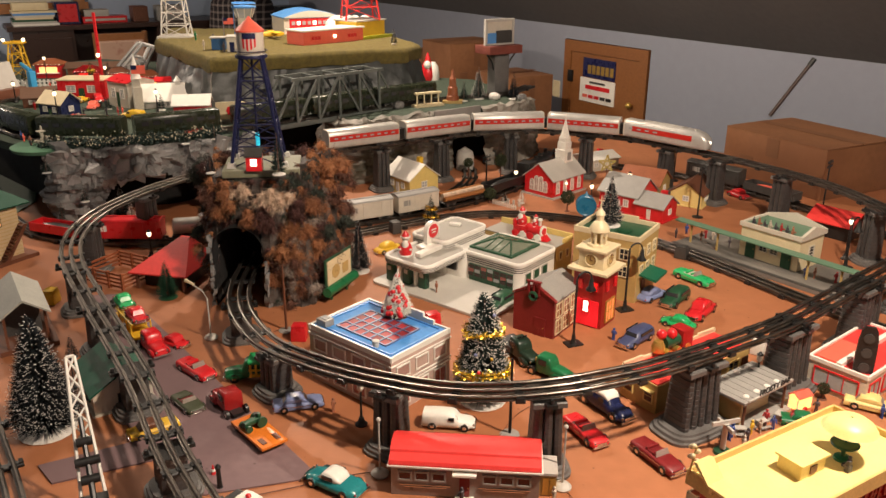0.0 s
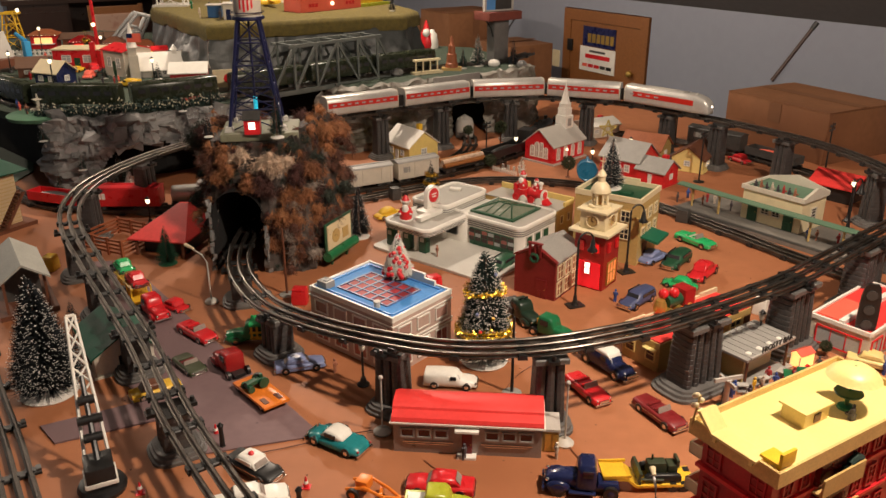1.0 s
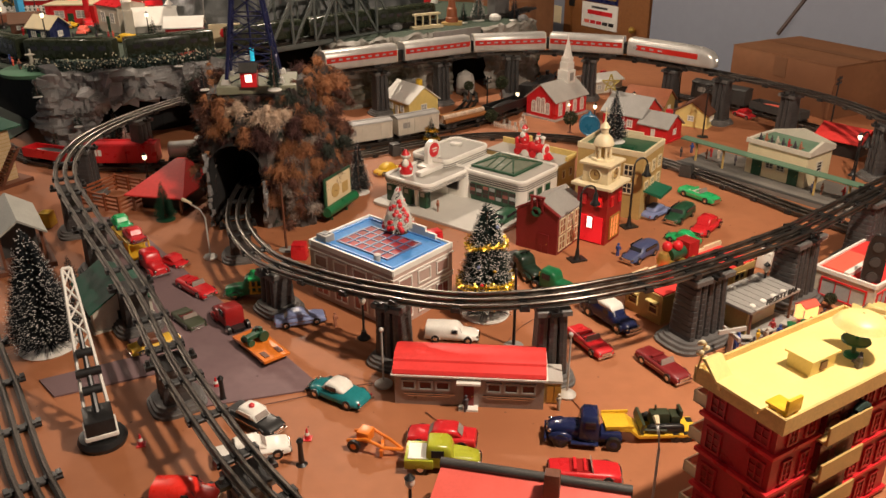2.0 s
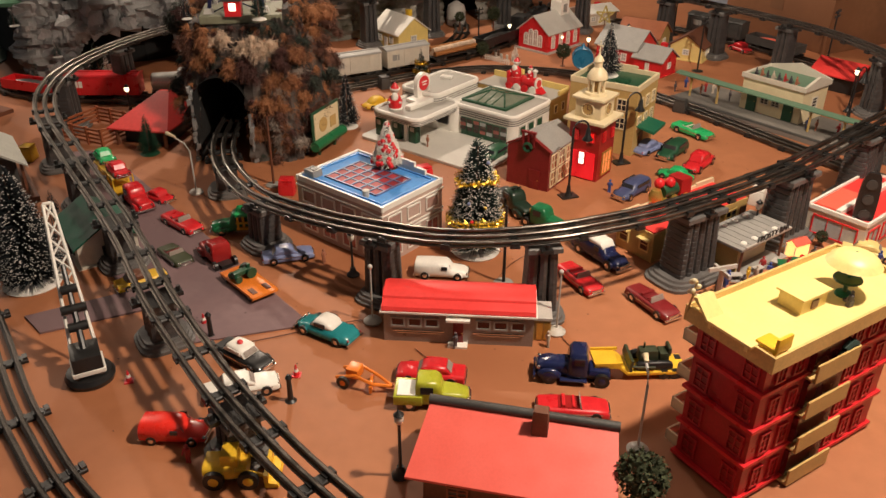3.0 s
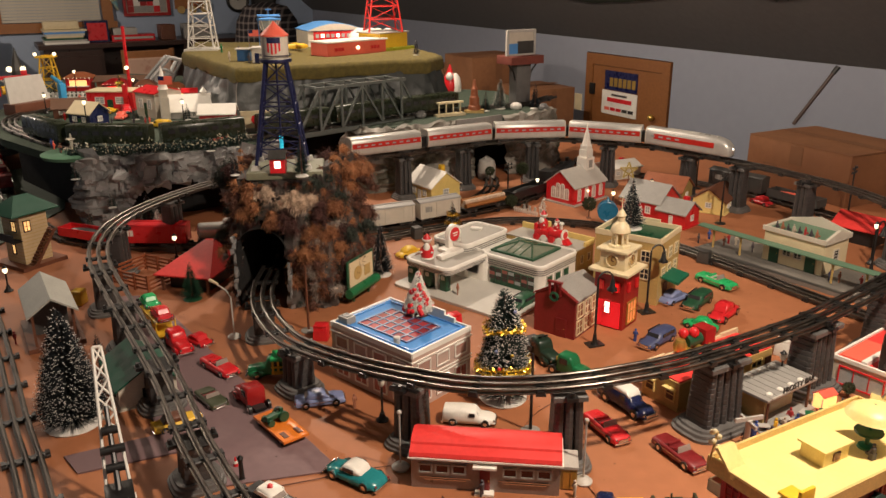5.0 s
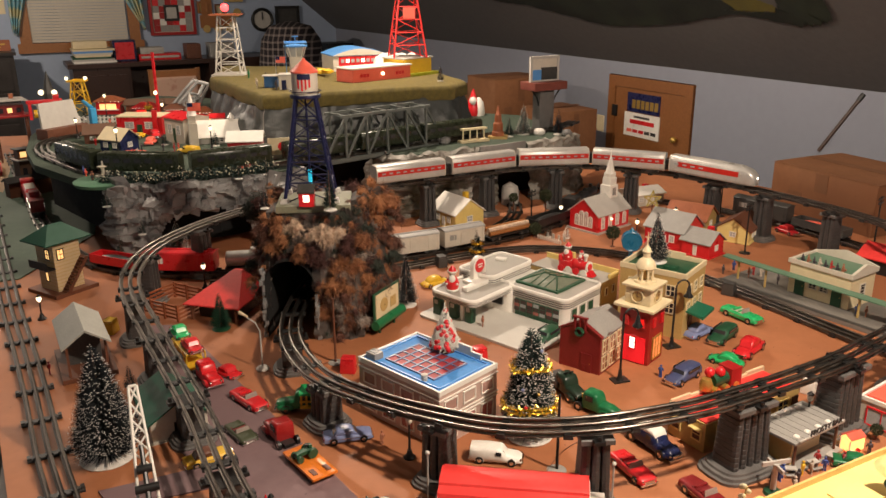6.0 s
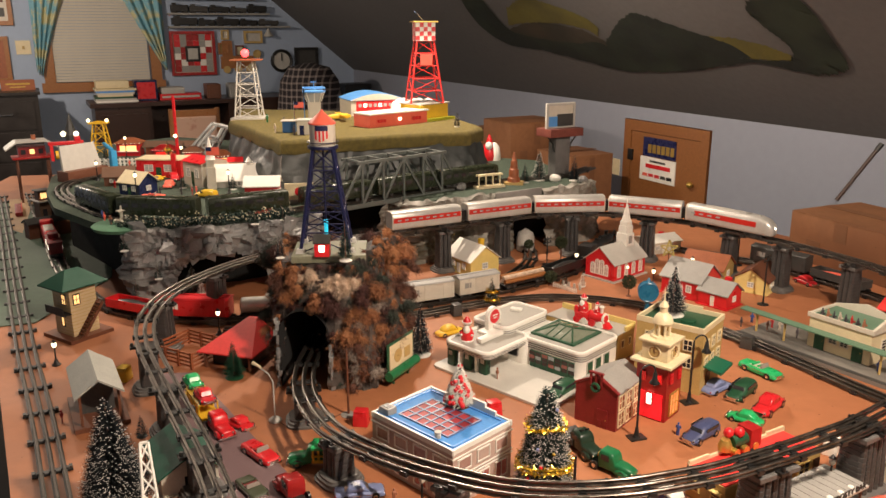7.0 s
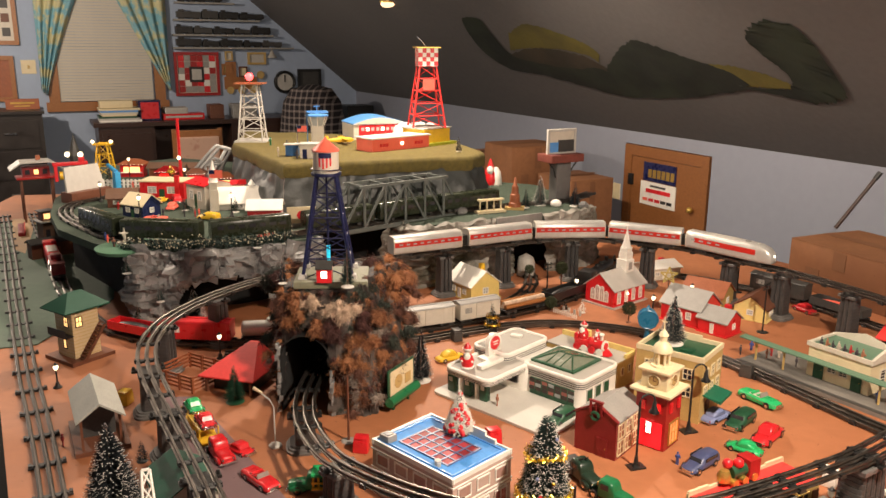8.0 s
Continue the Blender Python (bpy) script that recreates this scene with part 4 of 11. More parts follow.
# skylight
g = G()
sk = [(0.2, 0.209), (0.353, 0.209), (0.353, 0.356), (0.2, 0.356)]
g.skin([[(x, y, 0.088) for x, y in sk], [(x, y, 0.094) for x, y in sk]])
sl = part("skylight", g, DGREEN, f, smooth=0)
g = G(); g.skin([[(0.21, 0.218, 0.094), (0.343, 0.218, 0.094), (0.343, 0.347, 0.094), (0.21, 0.347, 0.094)], [(0.252, 0.28, 0.11), (0.301, 0.28, 0.11), (0.301, 0.285, 0.11), (0.252, 0.285, 0.11)]])
part("skylight_pane", g, paint("greenish_grey_pane", (0.17, 0.19, 0.14), 0.2), sl, smooth=0)
g = G()
for a, c in (((0.21, 0.218), (0.252, 0.28)), ((0.343, 0.218), (0.301, 0.28)), ((0.343, 0.347), (0.301, 0.285)), ((0.21, 0.347), (0.252, 0.285))):
    g.rod((*a, 0.095), (*c, 0.111), 0.0022, n=6)
g.rod((0.252, 0.2825, 0.111), (0.301, 0.2825, 0.111), 0.0022, n=6)
for k in range(3):
    xx = 0.252 + 0.0245 * k
    g.rod((xx, 0.218, 0.095), (xx, 0.282, 0.111), 0.0014, n=6).rod((xx, 0.347, 0.095), (xx, 0.283, 0.111), 0.0014, n=6)
part("glazing_bar", g, DGREEN, sl)
part("vent", G().box(0.075, 0.3, 0.106, 0.036, 0.02, 0.008, 20), WHITE, f, bevel=0.002)
# round sign on its fin, facing along the front
g = G(); g.box(0.1, 0.155, 0.086, 0.014, 0.056, 0.04)
g.rod((0.093, 0.155, 0.134), (0.107, 0.155, 0.134), 0.029, n=28)
sg = part("sign", g, WHITE, f, "round white sign with a red disc")
part("disc", G().rod((0.1065, 0.155, 0.134), (0.1085, 0.155, 0.134), 0.021, n=28), RED, sg)
part("sign_bar", G().box(0.1092, 0.155, 0.137, 0.002, 0.022, 0.003).box(0.1092, 0.155, 0.129, 0.002, 0.016, 0.003), WHITE, sg, smooth=0)


def station_spot(a, c):
    """A place on the forecourt, in the world."""
    return -0.215 + 0.819 * a + 0.574 * c, 2.218 - 0.574 * a + 0.819 * c


def pump(x, y):
    p = thing("toy_fuel_pump", "dark green toy fuel pump on the forecourt", "fuel pump", x, y, 0.008, -35, group="pumps at the filling station")
    part("body", G().box(0, 0, 0, 0.027, 0.02, 0.052), DGREEN, p, bevel=0.003)
    part("dial", G().box(0, -0.0105, 0.034, 0.013, 0.002, 0.012), LGREY, p, smooth=0)
    part("hose", G().tube([(0.013, 0, 0.04), (0.02, -0.002, 0.028), (0.018, -0.003, 0.012), (0.013, -0.003, 0.022)], 0.0014, 6), BLACK, p)
    return p


p0 = pump(*station_spot(0.06, 0.022))
for a, c in ((0.116, 0.03), (0.172, 0.034)):
    copy_thing(p0, pose(*station_spot(a, c), 0.008, 0, 0, -35))

# ---- yellow shop behind the filling station
y = thing("toy_shop", "tan toy shop with a grey roof and low yellow back wall", "toy building", 0.246, 2.408, 0, -35)
part("wall", G().box(0, 0, 0, 0.26, 0.094, 0.086), TAN, y, smooth=0)
part("roof", G().box(0, 0, 0.086, 0.262, 0.096, 0.003), GROOF, y, smooth=0)
part("parapet", G().box(0, 0.046, 0.087, 0.264, 0.008, 0.019).box(-0.035, 0.045, 0.104, 0.018, 0.012, 0.022).box(0.129, 0.02, 0.087, 0.008, 0.05, 0.015), paint("butter_yellow_plastic", (0.68, 0.52, 0.17), 0.45, 0, 0.1), y, "yellow back parapet", smooth=0, bevel=0.0015)
for k in range(2):
    window(y, "r", 0.26, 0.094, -0.02 + 0.04 * k, 0.04, 0.016, 0.026, CREAM, BROWN, 0, 0)


# ---- fire house with clock tower
h = thing("toy_fire_house", "maroon toy fire house with a grey roof beside its tower", "toy building", 0.285, 1.955, 0, -31)
gable_walls(h, 0.115, 0.15, 0.1, 0.0, MAROON)
for y0 in (-0.075, 0.069):
    part("gable", G().slaby([(-0.0575, 0.1), (0.0575, 0.1), (0.0, 0.132)], y0, y0 + 0.006), MAROON, h, smooth=0)
part("gable_coping", G().slaby([(-0.061, 0.1), (0.0, 0.134), (0.061, 0.1), (0.061, 0.104), (0.0, 0.138), (-0.061, 0.104)], -0.078, -0.067), MAROON, h, smooth=0)
part("roof", G().slaby([(-0.06, 0.096), (0.0, 0.129), (0.06, 0.096), (0.06, 0.1), (0.0, 0.133), (-0.06, 0.1)], -0.067, 0.074), GREY, h, smooth=0)
part("belfry", G().box(-0.015, -0.077, 0.108, 0.005, 0.006, 0.036).box(0.0, -0.077, 0.108, 0.004, 0.006, 0.036).box(0.015, -0.077, 0.108, 0.005, 0.006, 0.036).box(0, -0.077, 0.142, 0.04, 0.008, 0.004).box(0, -0.077, 0.108, 0.036, 0.004, 0.004), MAROON, h, smooth=0)
part("wreath", G().tube([(0.01 * math.cos(a), -0.081, 0.106 + 0.01 * math.sin(a)) for a in [k * math.pi / 6 for k in range(13)]], 0.004, 6), DGREEN, h)
FPANE = paint("dull_amber_pane", (0.34, 0.16, 0.09), 0.25)
for k in range(3):
    for zz in (0.008, 0.053):
        window(h, "r", 0.115, 0.15, -0.05 + k * 0.04, zz, 0.034, 0.04, CREAM, FPANE, 1, 1)
door(h, "f", 0.115, 0.15, 0.02, 0.03, 0.05, MAROON)

t = thing("toy_clock_tower", "red toy clock tower with a cream clock stage and cupola", "toy building", 0.408, 1.985, 0, -33)
part("wall", G().box(0, 0, 0, 0.084, 0.084, 0.15), DARKRED, t, smooth=0, bevel=0.001)
g = G(); g.box(0, -0.0445, 0.004, 0.068, 0.003, 0.07)
part("lit_door", g, paint("red_door_lit_from_behind", (0.9, 0.012, 0.02), 0.4, 0, 0.45, 22, emit=0.55), t, "door panel glowing red from a lamp inside", smooth=0)
window(t, "f", 0.093, 0.093, 0, 0.04, 0.02, 0.036, RED, WHITEGLOW, 0, 1)
for u in (-0.022, 0.022):
    window(t, "f", 0.088, 0.088, u, 0.102, 0.014, 0.026, RED, REDGLOW if u > 0 else CORAL, 1, 1)
    window(t, "r", 0.088, 0.088, u, 0.102, 0.014, 0.026, RED, CORAL, 1, 1)
window(t, "r", 0.088, 0.088, 0.0, 0.012, 0.05, 0.062, BRASS, paint("glowing_orange_pane", (0.9, 0.3, 0.1), 0.3, emit=0.5), 2, 1)
part("cornice", G().box(0, 0, 0.15, 0.112, 0.112, 0.008), CREAM, t, bevel=0.002)
part("clock_stage", G().box(0, 0, 0.158, 0.07, 0.07, 0.046), CREAM, t, bevel=0.001)
for side in "fr":
    x, yy, zz, rz = face(side, 0.07, 0.07, 0, 0.181)
    c = part("clock_face", G().rod((0, 0.001, 0), (0, -0.002, 0), 0.016, n=20), TAN, t)
    c.matrix_basis = pose(x, yy, zz, 0, 0, rz)
    part("pointer", G().box(0.0, -0.0035, 0, 0.002, 0.001, 0.011).box(0.003, -0.0035, -0.001, 0.008, 0.001, 0.002), BROWN, c, smooth=0)
    part("clock_rim", G().tube([(0.016 * math.cos(a), -0.0025, 0.016 * math.sin(a)) for a in [k * math.pi / 10 for k in range(21)]], 0.0018, 6), CREAM, c)
    for k in range(12):
        a = math.pi * k / 6
        part("hour_mark", G().box(0.0125 * math.cos(a), -0.0028, 0.0125 * math.sin(a) - 0.001, 0.002, 0.0012, 0.002), BROWN, c, smooth=0)
part("cornice", G().box(0, 0, 0.204, 0.086, 0.086, 0.007), CREAM, t, bevel=0.002)
part("plinth", G().lathe(0, 0, [(0.03, 0.211), (0.029, 0.217), (0.024, 0.218)], 8), CREAM, t)
part("cupola", G().lathe(0, 0, [(0.009, 0.217), (0.009, 0.25)], 12), TAN, t)
for k in range(8):
    a = math.pi * k / 4
    part("cupola_post", G().rod((0.019 * math.cos(a), 0.019 * math.sin(a), 0.217), (0.019 * math.cos(a), 0.019 * math.sin(a), 0.25), 0.0032, n=8), CREAM, t)
part("dome", G().lathe(0, 0, [(0.024, 0.248), (0.026, 0.251), (0.025, 0.256), (0.02, 0.267), (0.012, 0.275), (0.0095, 0.277), (0.0095, 0.29), (0.0125, 0.292), (0.008, 0.301), (0.003, 0.307), (0.0015, 0.31), (0.001, 0.342)], 20), CREAM, t)
part("finial", G().box(0, 0, 0.328, 0.016, 0.002, 0.002), CREAM, t, smooth=0)

# ---- tan shop with green roof
q = thing("toy_department_store", "tan toy store with a green flat roof and awning", "toy building", 0.487, 2.214, 0, -29.5)
sx, sy, H = 0.19, 0.153, 0.178
part("wall", G().box(0, 0, 0, sx, sy, H), TAN, q, smooth=0)
part("roof", G().box(0, 0, H, sx - 0.012, sy - 0.012, 0.002), DGREEN, q, smooth=0)
g = G()
for s in (-1, 1):
    g.box(0, s * (sy / 2 - 0.002), H - 0.002, sx + 0.004, 0.006, 0.016).box(s * (sx / 2 - 0.002), 0, H - 0.002, 0.006, sy, 0.016)
g.box(0, sy / 2 - 0.002, H + 0.014, 0.07, 0.006, 0.008)
part("parapet", g, CREAM, q, smooth=0, bevel=0.0012)
part("hatch", G().box(0.03, -0.02, H, 0.035, 0.026, 0.01), DGREEN, q, bevel=0.001)
for k in range(3):
    for r in range(2):
        window(q, "r", sx, sy, -0.045 + k * 0.045, 0.07 + r * 0.05, 0.026, 0.034, CREAM, GLASSD, 1, 1)
        window(q, "f", sx, sy, -0.055 + k * 0.055, 0.07 + r * 0.05, 0.028, 0.034, CREAM, GLASSD, 1, 1)
door(q, "r", sx, sy, -0.02, 0.03, 0.055, BROWN)
g = G(); g.skin([[(sx / 2, -0.06, 0.082), (sx / 2, 0.03, 0.082), (sx / 2, 0.03, 0.078), (sx / 2, -0.06, 0.078)], [(sx / 2 + 0.05, -0.06, 0.074), (sx / 2 + 0.05, 0.03, 0.074), (sx / 2 + 0.05, 0.03, 0.066), (sx / 2 + 0.05, -0.06, 0.066)]])
part("awning", g, paint("deep_sea_green_awning", (0.008, 0.13, 0.07), 0.5, 0, 0.1), q, smooth=0)

# ---- passenger station with long platform
s0 = thing("toy_station", "cream toy railway station with a sage green flat roof", "toy building", 1.03, 2.456, 0.014, -48.5)
sx, sy, H = 0.196, 0.132, 0.1
part("wall", G().box(0, 0, 0, sx, sy, H), CREAM, s0, smooth=0)
part("roof", G().box(0, 0, H + 0.003, sx - 0.01, sy - 0.01, 0.002), SAGE, s0, smooth=0)
g = G()
g.slaby([(-sx / 2 - 0.006, H - 0.004), (sx / 2 + 0.006, H - 0.004), (sx / 2 + 0.006, H + 0.01), (-sx / 2 - 0.006, H + 0.01)], -sy / 2 - 0.006, -sy / 2)
g.slaby([(-sx / 2 - 0.006, H - 0.004), (sx / 2 + 0.006, H - 0.004), (sx / 2 + 0.006, H + 0.01), (0.0, H + 0.035), (-sx / 2 - 0.006, H + 0.01)], sy / 2, sy / 2 + 0.006)
for s in (-1, 1):
    g.slabx([(-sy / 2, H - 0.004), (sy / 2, H - 0.004), (sy / 2, H + 0.01), (0.0, H + (0.03 if s > 0 else 0.012)), (-sy / 2, H + 0.01)], s * sx / 2 - 0.003, s * sx / 2 + 0.006)
part("parapet", g, OLDWHITE, s0, smooth=0)
for u in (-0.06, 0.06):
    door(s0, "f", sx, sy, u, 0.032, 0.062, DGREEN)
window(s0, "f", sx, sy, 0.05, 0.05, 0.008, 0.008, OLDWHITE, WHITEGLOW, 0, 0)
for u in (-0.018, 0.018):
    window(s0, "f", sx, sy, u, 0.03, 0.028, 0.026, OLDWHITE, GLASSD, 1, 2)
window(s0, "r", sx, sy, 0, 0.02, 0.03, 0.05, OLDWHITE, GLASSD, 0, 4)
pl = thing("toy_station_platform", "grey toy station platform with a sage green canopy on posts", "platform", 0.977, 2.416, 0, -48.5)
part("deck", G().box(0.02, 0.02, 0, 0.62, 0.21, 0.013), stained("worn_grey_planking", (0.13, 0.122, 0.11), (0.2, 0.185, 0.165), 0.6, 14.0, 0.001), pl, smooth=0, bevel=0.001)
part("deck_edge", G().box(0.02, -0.077, 0.013, 0.62, 0.016, 0.0015), DGREY, pl, smooth=0)
g = G(); g.slabx([(-0.044, 0.076), (-0.03, 0.078), (-0.014, 0.079), (-0.014, 0.082), (-0.03, 0.0815), (-0.044, 0.0795)], -0.31, 0.3)
part("canopy", g, SAGE, pl, smooth=0)
for px in (-0.255, -0.155, 0.15, 0.25):
    part("post", G().rod((px, -0.028, 0.013), (px, -0.028, 0.079), 0.0035, n=8).rod((px, -0.028, 0.062), (px, -0.04, 0.077), 0.002, n=6), TAN, pl)

# ---- church
c = thing("toy_church", "red toy church with a grey roof and a tall white steeple", "toy building", 0.375, 3.2, 0, 49)
sx, sy = 0.2, 0.14
gable_walls(c, sx, sy, 0.075, 0.055, RED)
gable_roof(c, sx, sy, 0.075, 0.055, LGREY)
CHURCHP = paint("pale_pink_pane", (0.5, 0.36, 0.32), 0.3, 0, 0.1)
for k in range(4):
    arched(c, "f", sx, sy, -0.069 + k * 0.046, 0.016, 0.022, 0.05, WHITE, CHURCHP)
part("lamp", G().ball(-0.02, -sy / 2 - 0.006, 0.05, 0.005, n=10, m=6), BULB, c)
for u in (-0.033, -0.011, 0.011, 0.033):
    arched(c, "l", sx, sy, u, 0.02, 0.021, 0.062 if abs(u) < 0.02 else 0.046, WHITE, CHURCHP)
st = part("steeple", G().box(0.055, 0, 0.1, 0.05, 0.05, 0.065).box(0.055, 0, 0.165, 0.04, 0.04, 0.03).box(0.055, 0, 0.195, 0.034, 0.034, 0.02), WHITE, c, smooth=0, bevel=0.001)
part("spire", G().lathe(0.055, 0, [(0.022, 0.21), (0.018, 0.218), (0.002, 0.285), (0.0015, 0.305)], 8), WHITE, st)
part("louvre", G().box(0.055, -0.026, 0.125, 0.02, 0.003, 0.03), GREY, st, smooth=0)
part("base", G().box(0, 0, 0, sx + 0.02, sy + 0.02, 0.006), LGREY, c, smooth=0)


def cottage(name, label, x, y, rz, sx, sy, h, rise, wall_mat, roof_mat, win=GLASSL, sash=WHITE, chimney=None, front="f", nwin=2):
    r = thing(name, label, "toy building", x, y, 0, rz)
    gable_walls(r, sx, sy, h, rise, wall_mat)
    gable_roof(r, sx, sy, h, rise, roof_mat)
    for k in range(nwin):
        window(r, "f", sx, sy, (k - (nwin - 1) / 2) * sx / (nwin + 0.3), h * 0.35, sx * 0.14, h * 0.4, sash, win, 1, 1)
    for side in "lr":
        window(r, side, sx, sy, 0.0, h * 0.4, sy * 0.2, h * 0.4, sash, win, 1, 1)
    door(r, "f", sx, sy, 0.0, sx * 0.13, h * 0.66, sash)
    if chimney:
        part("chimney", G().box(sx * 0.2, sy * 0.12, h + rise * 0.5, 0.02, 0.018, rise * 0.9), chimney, r, bevel=0.001)
    part("base", G().box(0, 0, 0, sx + 0.012, sy + 0.012, 0.004), wall_mat, r, smooth=0)
    return r


cottage("toy_barn", "red toy barn with a pale grey roof", 0.64, 3.0, -40, 0.16, 0.14, 0.07, 0.055, RED, GREY, nwin=2)
cottage("toy_barn", "small red toy barn annex with a grey roof", 0.725, 2.885, -40, 0.11, 0.1, 0.055, 0.035, RED, GREY, chimney=RED, nwin=1)
cottage("toy_cottage", "pale yellow toy cottage with a brown roof", 0.905, 3.105, 60, 0.17, 0.12, 0.052, 0.04, PALEY, BROWN)
cottage("toy_cottage", "pale yellow toy house with a white roof and yellow chimney", -0.2, 3.178, -47.5, 0.165, 0.14, 0.066, 0.052, paint("primrose_plastic", (0.78, 0.6, 0.2), 0.45, 0, 0.08), WHITE, chimney=YELLOW)
cottage("toy_cottage", "tan toy house with a rust-brown roof by the trestle", 0.735, 3.2, -30, 0.16, 0.13, 0.06, 0.045, TAN, RUST)
cottage("toy_cottage", "small white toy house with a flat white roof and red chimney", 0.58, 3.6, 30, 0.17, 0.12, 0.05, 0.02, OLDWHITE, WHITE, chimney=RED)
hut = cottage("toy_crossing_hut", "white toy crossing hut with a dark green roof", -0.675, 1.53, -52, 0.16, 0.12, 0.05, 0.036, OLDWHITE, paint("sea_green_roof", (0.008, 0.075, 0.045), 0.6, 0, 0.15, spec=0.25), win=GLASSD, sash=BLACK)

# ---- open red roofed stand and log pen
r = thing("toy_stand", "red roofed open toy stand beside the log pen", "toy building", -0.79, 2.17, 0, -8)
part("roof", G().skin([[(-0.095, -0.09, 0.046), (0.085, -0.09, 0.046), (0.085, 0.09, 0.046), (-0.095, 0.09, 0.046)], [(-0.095, -0.09, 0.05), (0.085, -0.09, 0.05), (0.085, 0.09, 0.05), (-0.095, 0.09, 0.05)], [(0.01, 0.03, 0.125), (0.04, 0.03, 0.125), (0.04, 0.04, 0.125), (0.01, 0.04, 0.125)]]), REDROOF, r, smooth=0)
part("wall", G().box(0, 0.01, 0, 0.13, 0.13, 0.046), BLACK, r, smooth=0)
for sxx in (-1, 1):
    for syy in (-1, 1):
        part("post", G().box(sxx * 0.072, syy * 0.082, 0, 0.007, 0.007, 0.052), BROWN, r, smooth=0)
pen = thing("toy_log_pen", "rust-brown toy cattle pen of stacked rails", "fence", -0.955, 2.17, 0, -22)
for s, (cx, cy, w, rz) in enumerate(((0, -0.07, 0.16, 0), (0, 0.07, 0.16, 0), (-0.08, 0, 0.14, 90), (0.08, 0, 0.14, 90))):
    for k in range(4):
        part("rail", G().box(cx, cy, 0.007 + k * 0.012, w, 0.004, 0.006, rz), RUST, pen, smooth=0)
for cx in (-0.08, -0.027, 0.027, 0.08):
    for cy in (-0.07, 0.07):
        part("post", G().box(cx, cy, 0, 0.007, 0.007, 0.052), RUST, pen, smooth=0)

# ---- restaurant with red roof
k0 = thing("toy_restaurant", "tan toy restaurant with a coral red roof and cream parapet", "toy building", 0.579, 1.663, 0, 38.8)
sx, sy, H = 0.306, 0.1, 0.066
part("wall", G().box(0, 0, 0, sx, sy, H), TAN, k0, smooth=0)
part("roof", G().box(0, 0, H, sx - 0.006, sy - 0.006, 0.003), REDROOF, k0, smooth=0)
part("parapet", G().box(0, sy / 2 - 0.002, H - 0.002, sx + 0.004, 0.005, 0.012).box(-sx / 2 + 0.03, sy / 2 - 0.002, H + 0.008, 0.06, 0.005, 0.006).box(sx / 2 - 0.03, sy / 2 - 0.002, H + 0.008, 0.06, 0.005, 0.006), CREAM, k0, smooth=0)
for u in (-0.028, 0.028):
    window(k0, "l", sx, sy, u, 0.02, 0.026, 0.03, PALEY, BROWN, 0, 1)
    g = G(); g.box(-sx / 2 - 0.006, -u, 0.048, 0.012, 0.03, 0.003)
    part("window_hood", g, PALEY, k0, smooth=0)
for k in range(4):
    window(k0, "f", sx, sy, -0.1 + k * 0.066, 0.018, 0.04, 0.034, PALEY, GLASSD, 1, 1)
door(k0, "f", sx, sy, 0.14, 0.02, 0.05, BROWN)

# ---- refreshment stand
fb = thing("toy_refreshment_stand", "open toy refreshment stand with a ribbed grey roof and letter sign", "toy building", 0.682, 1.556, 0, 40)
part("floor", G().box(0, 0, 0, 0.17, 0.11, 0.005), GREY, fb, smooth=0)
part("wall", G().box(0.0, 0.035, 0.005, 0.13, 0.02, 0.06).box(-0.06, 0.0, 0.005, 0.006, 0.06, 0.06), TAN, fb, smooth=0)
part("counter", G().box(0.0, -0.005, 0.005, 0.12, 0.02, 0.026), CREAM, fb, bevel=0.001)
rf = part("roof", G().box(0, 0, 0.066, 0.17, 0.1, 0.006), paint("dull_grey_roof", (0.3, 0.29, 0.27), 0.35, 0, 0.1), fb, "ribbed pale grey roof", smooth=0, bevel=0.001)
for k in range(8):
    part("rib", G().box(-0.07 + k * 0.02, 0, 0.0718, 0.003, 0.098, 0.0012), GREY, rf, smooth=0)
for k in range(4):
    for yy in (-0.035, 0.035):
        part("bulb", G().ball(-0.06 + k * 0.035, yy, 0.0735, 0.0065, 0.0065, 0.004, n=10, m=6), WHITE, rf)
part("sign_board", G().box(0.0, -0.052, 0.072, 0.15, 0.003, 0.004), LGREY, fb, smooth=0)
for k in (-1, 1):
    part("post", G().rod((k * 0.07, -0.042, 0.004), (k * 0.07, -0.042, 0.066), 0.003, n=8), BROWN, fb)
font = bpy.data.curves.new("sign_letters", "FONT")
font.body, font.size, font.extrude, font.align_x = "FROSTY BAR", 0.019, 0.001, "CENTER"
tx = new("sign_letters", font)
tx.parent = fb
tx.matrix_basis = pose(0.012, -0.053, 0.075, 90, 0, 0)
font.materials.append(BLACK)

# ---- red and white store
w0 = thing("toy_drive_in_store", "white toy store with coral red roof panels", "toy building", 0.992, 1.727, 0, 43)
sx, sy, H = 0.27, 0.13, 0.068
part("wall", G().box(0, 0, 0, sx, sy, H), OLDWHITE, w0, smooth=0)
part("roof", G().box(0, 0, H, sx - 0.006, sy - 0.006, 0.003), REDROOF, w0, smooth=0)
g = G()
for s in (-1, 1):
    g.box(0, s * sy / 2, H - 0.002, sx, 0.006, 0.01).box(s * sx / 2, 0, H - 0.002, 0.006, sy, 0.01)
g.box(0.0, 0.0, H + 0.002, sx, 0.012, 0.012)
part("parapet", g, WHITE, w0, smooth=0, bevel=0.001)
for k in range(4):
    window(w0, "f", sx, sy, -0.1 + k * 0.066, 0.012, 0.05, 0.042, RED, GLASSL, 1, 0)
window(w0, "l", sx, sy, 0, 0.012, 0.1, 0.044, RED, GLASSL, 2, 0)
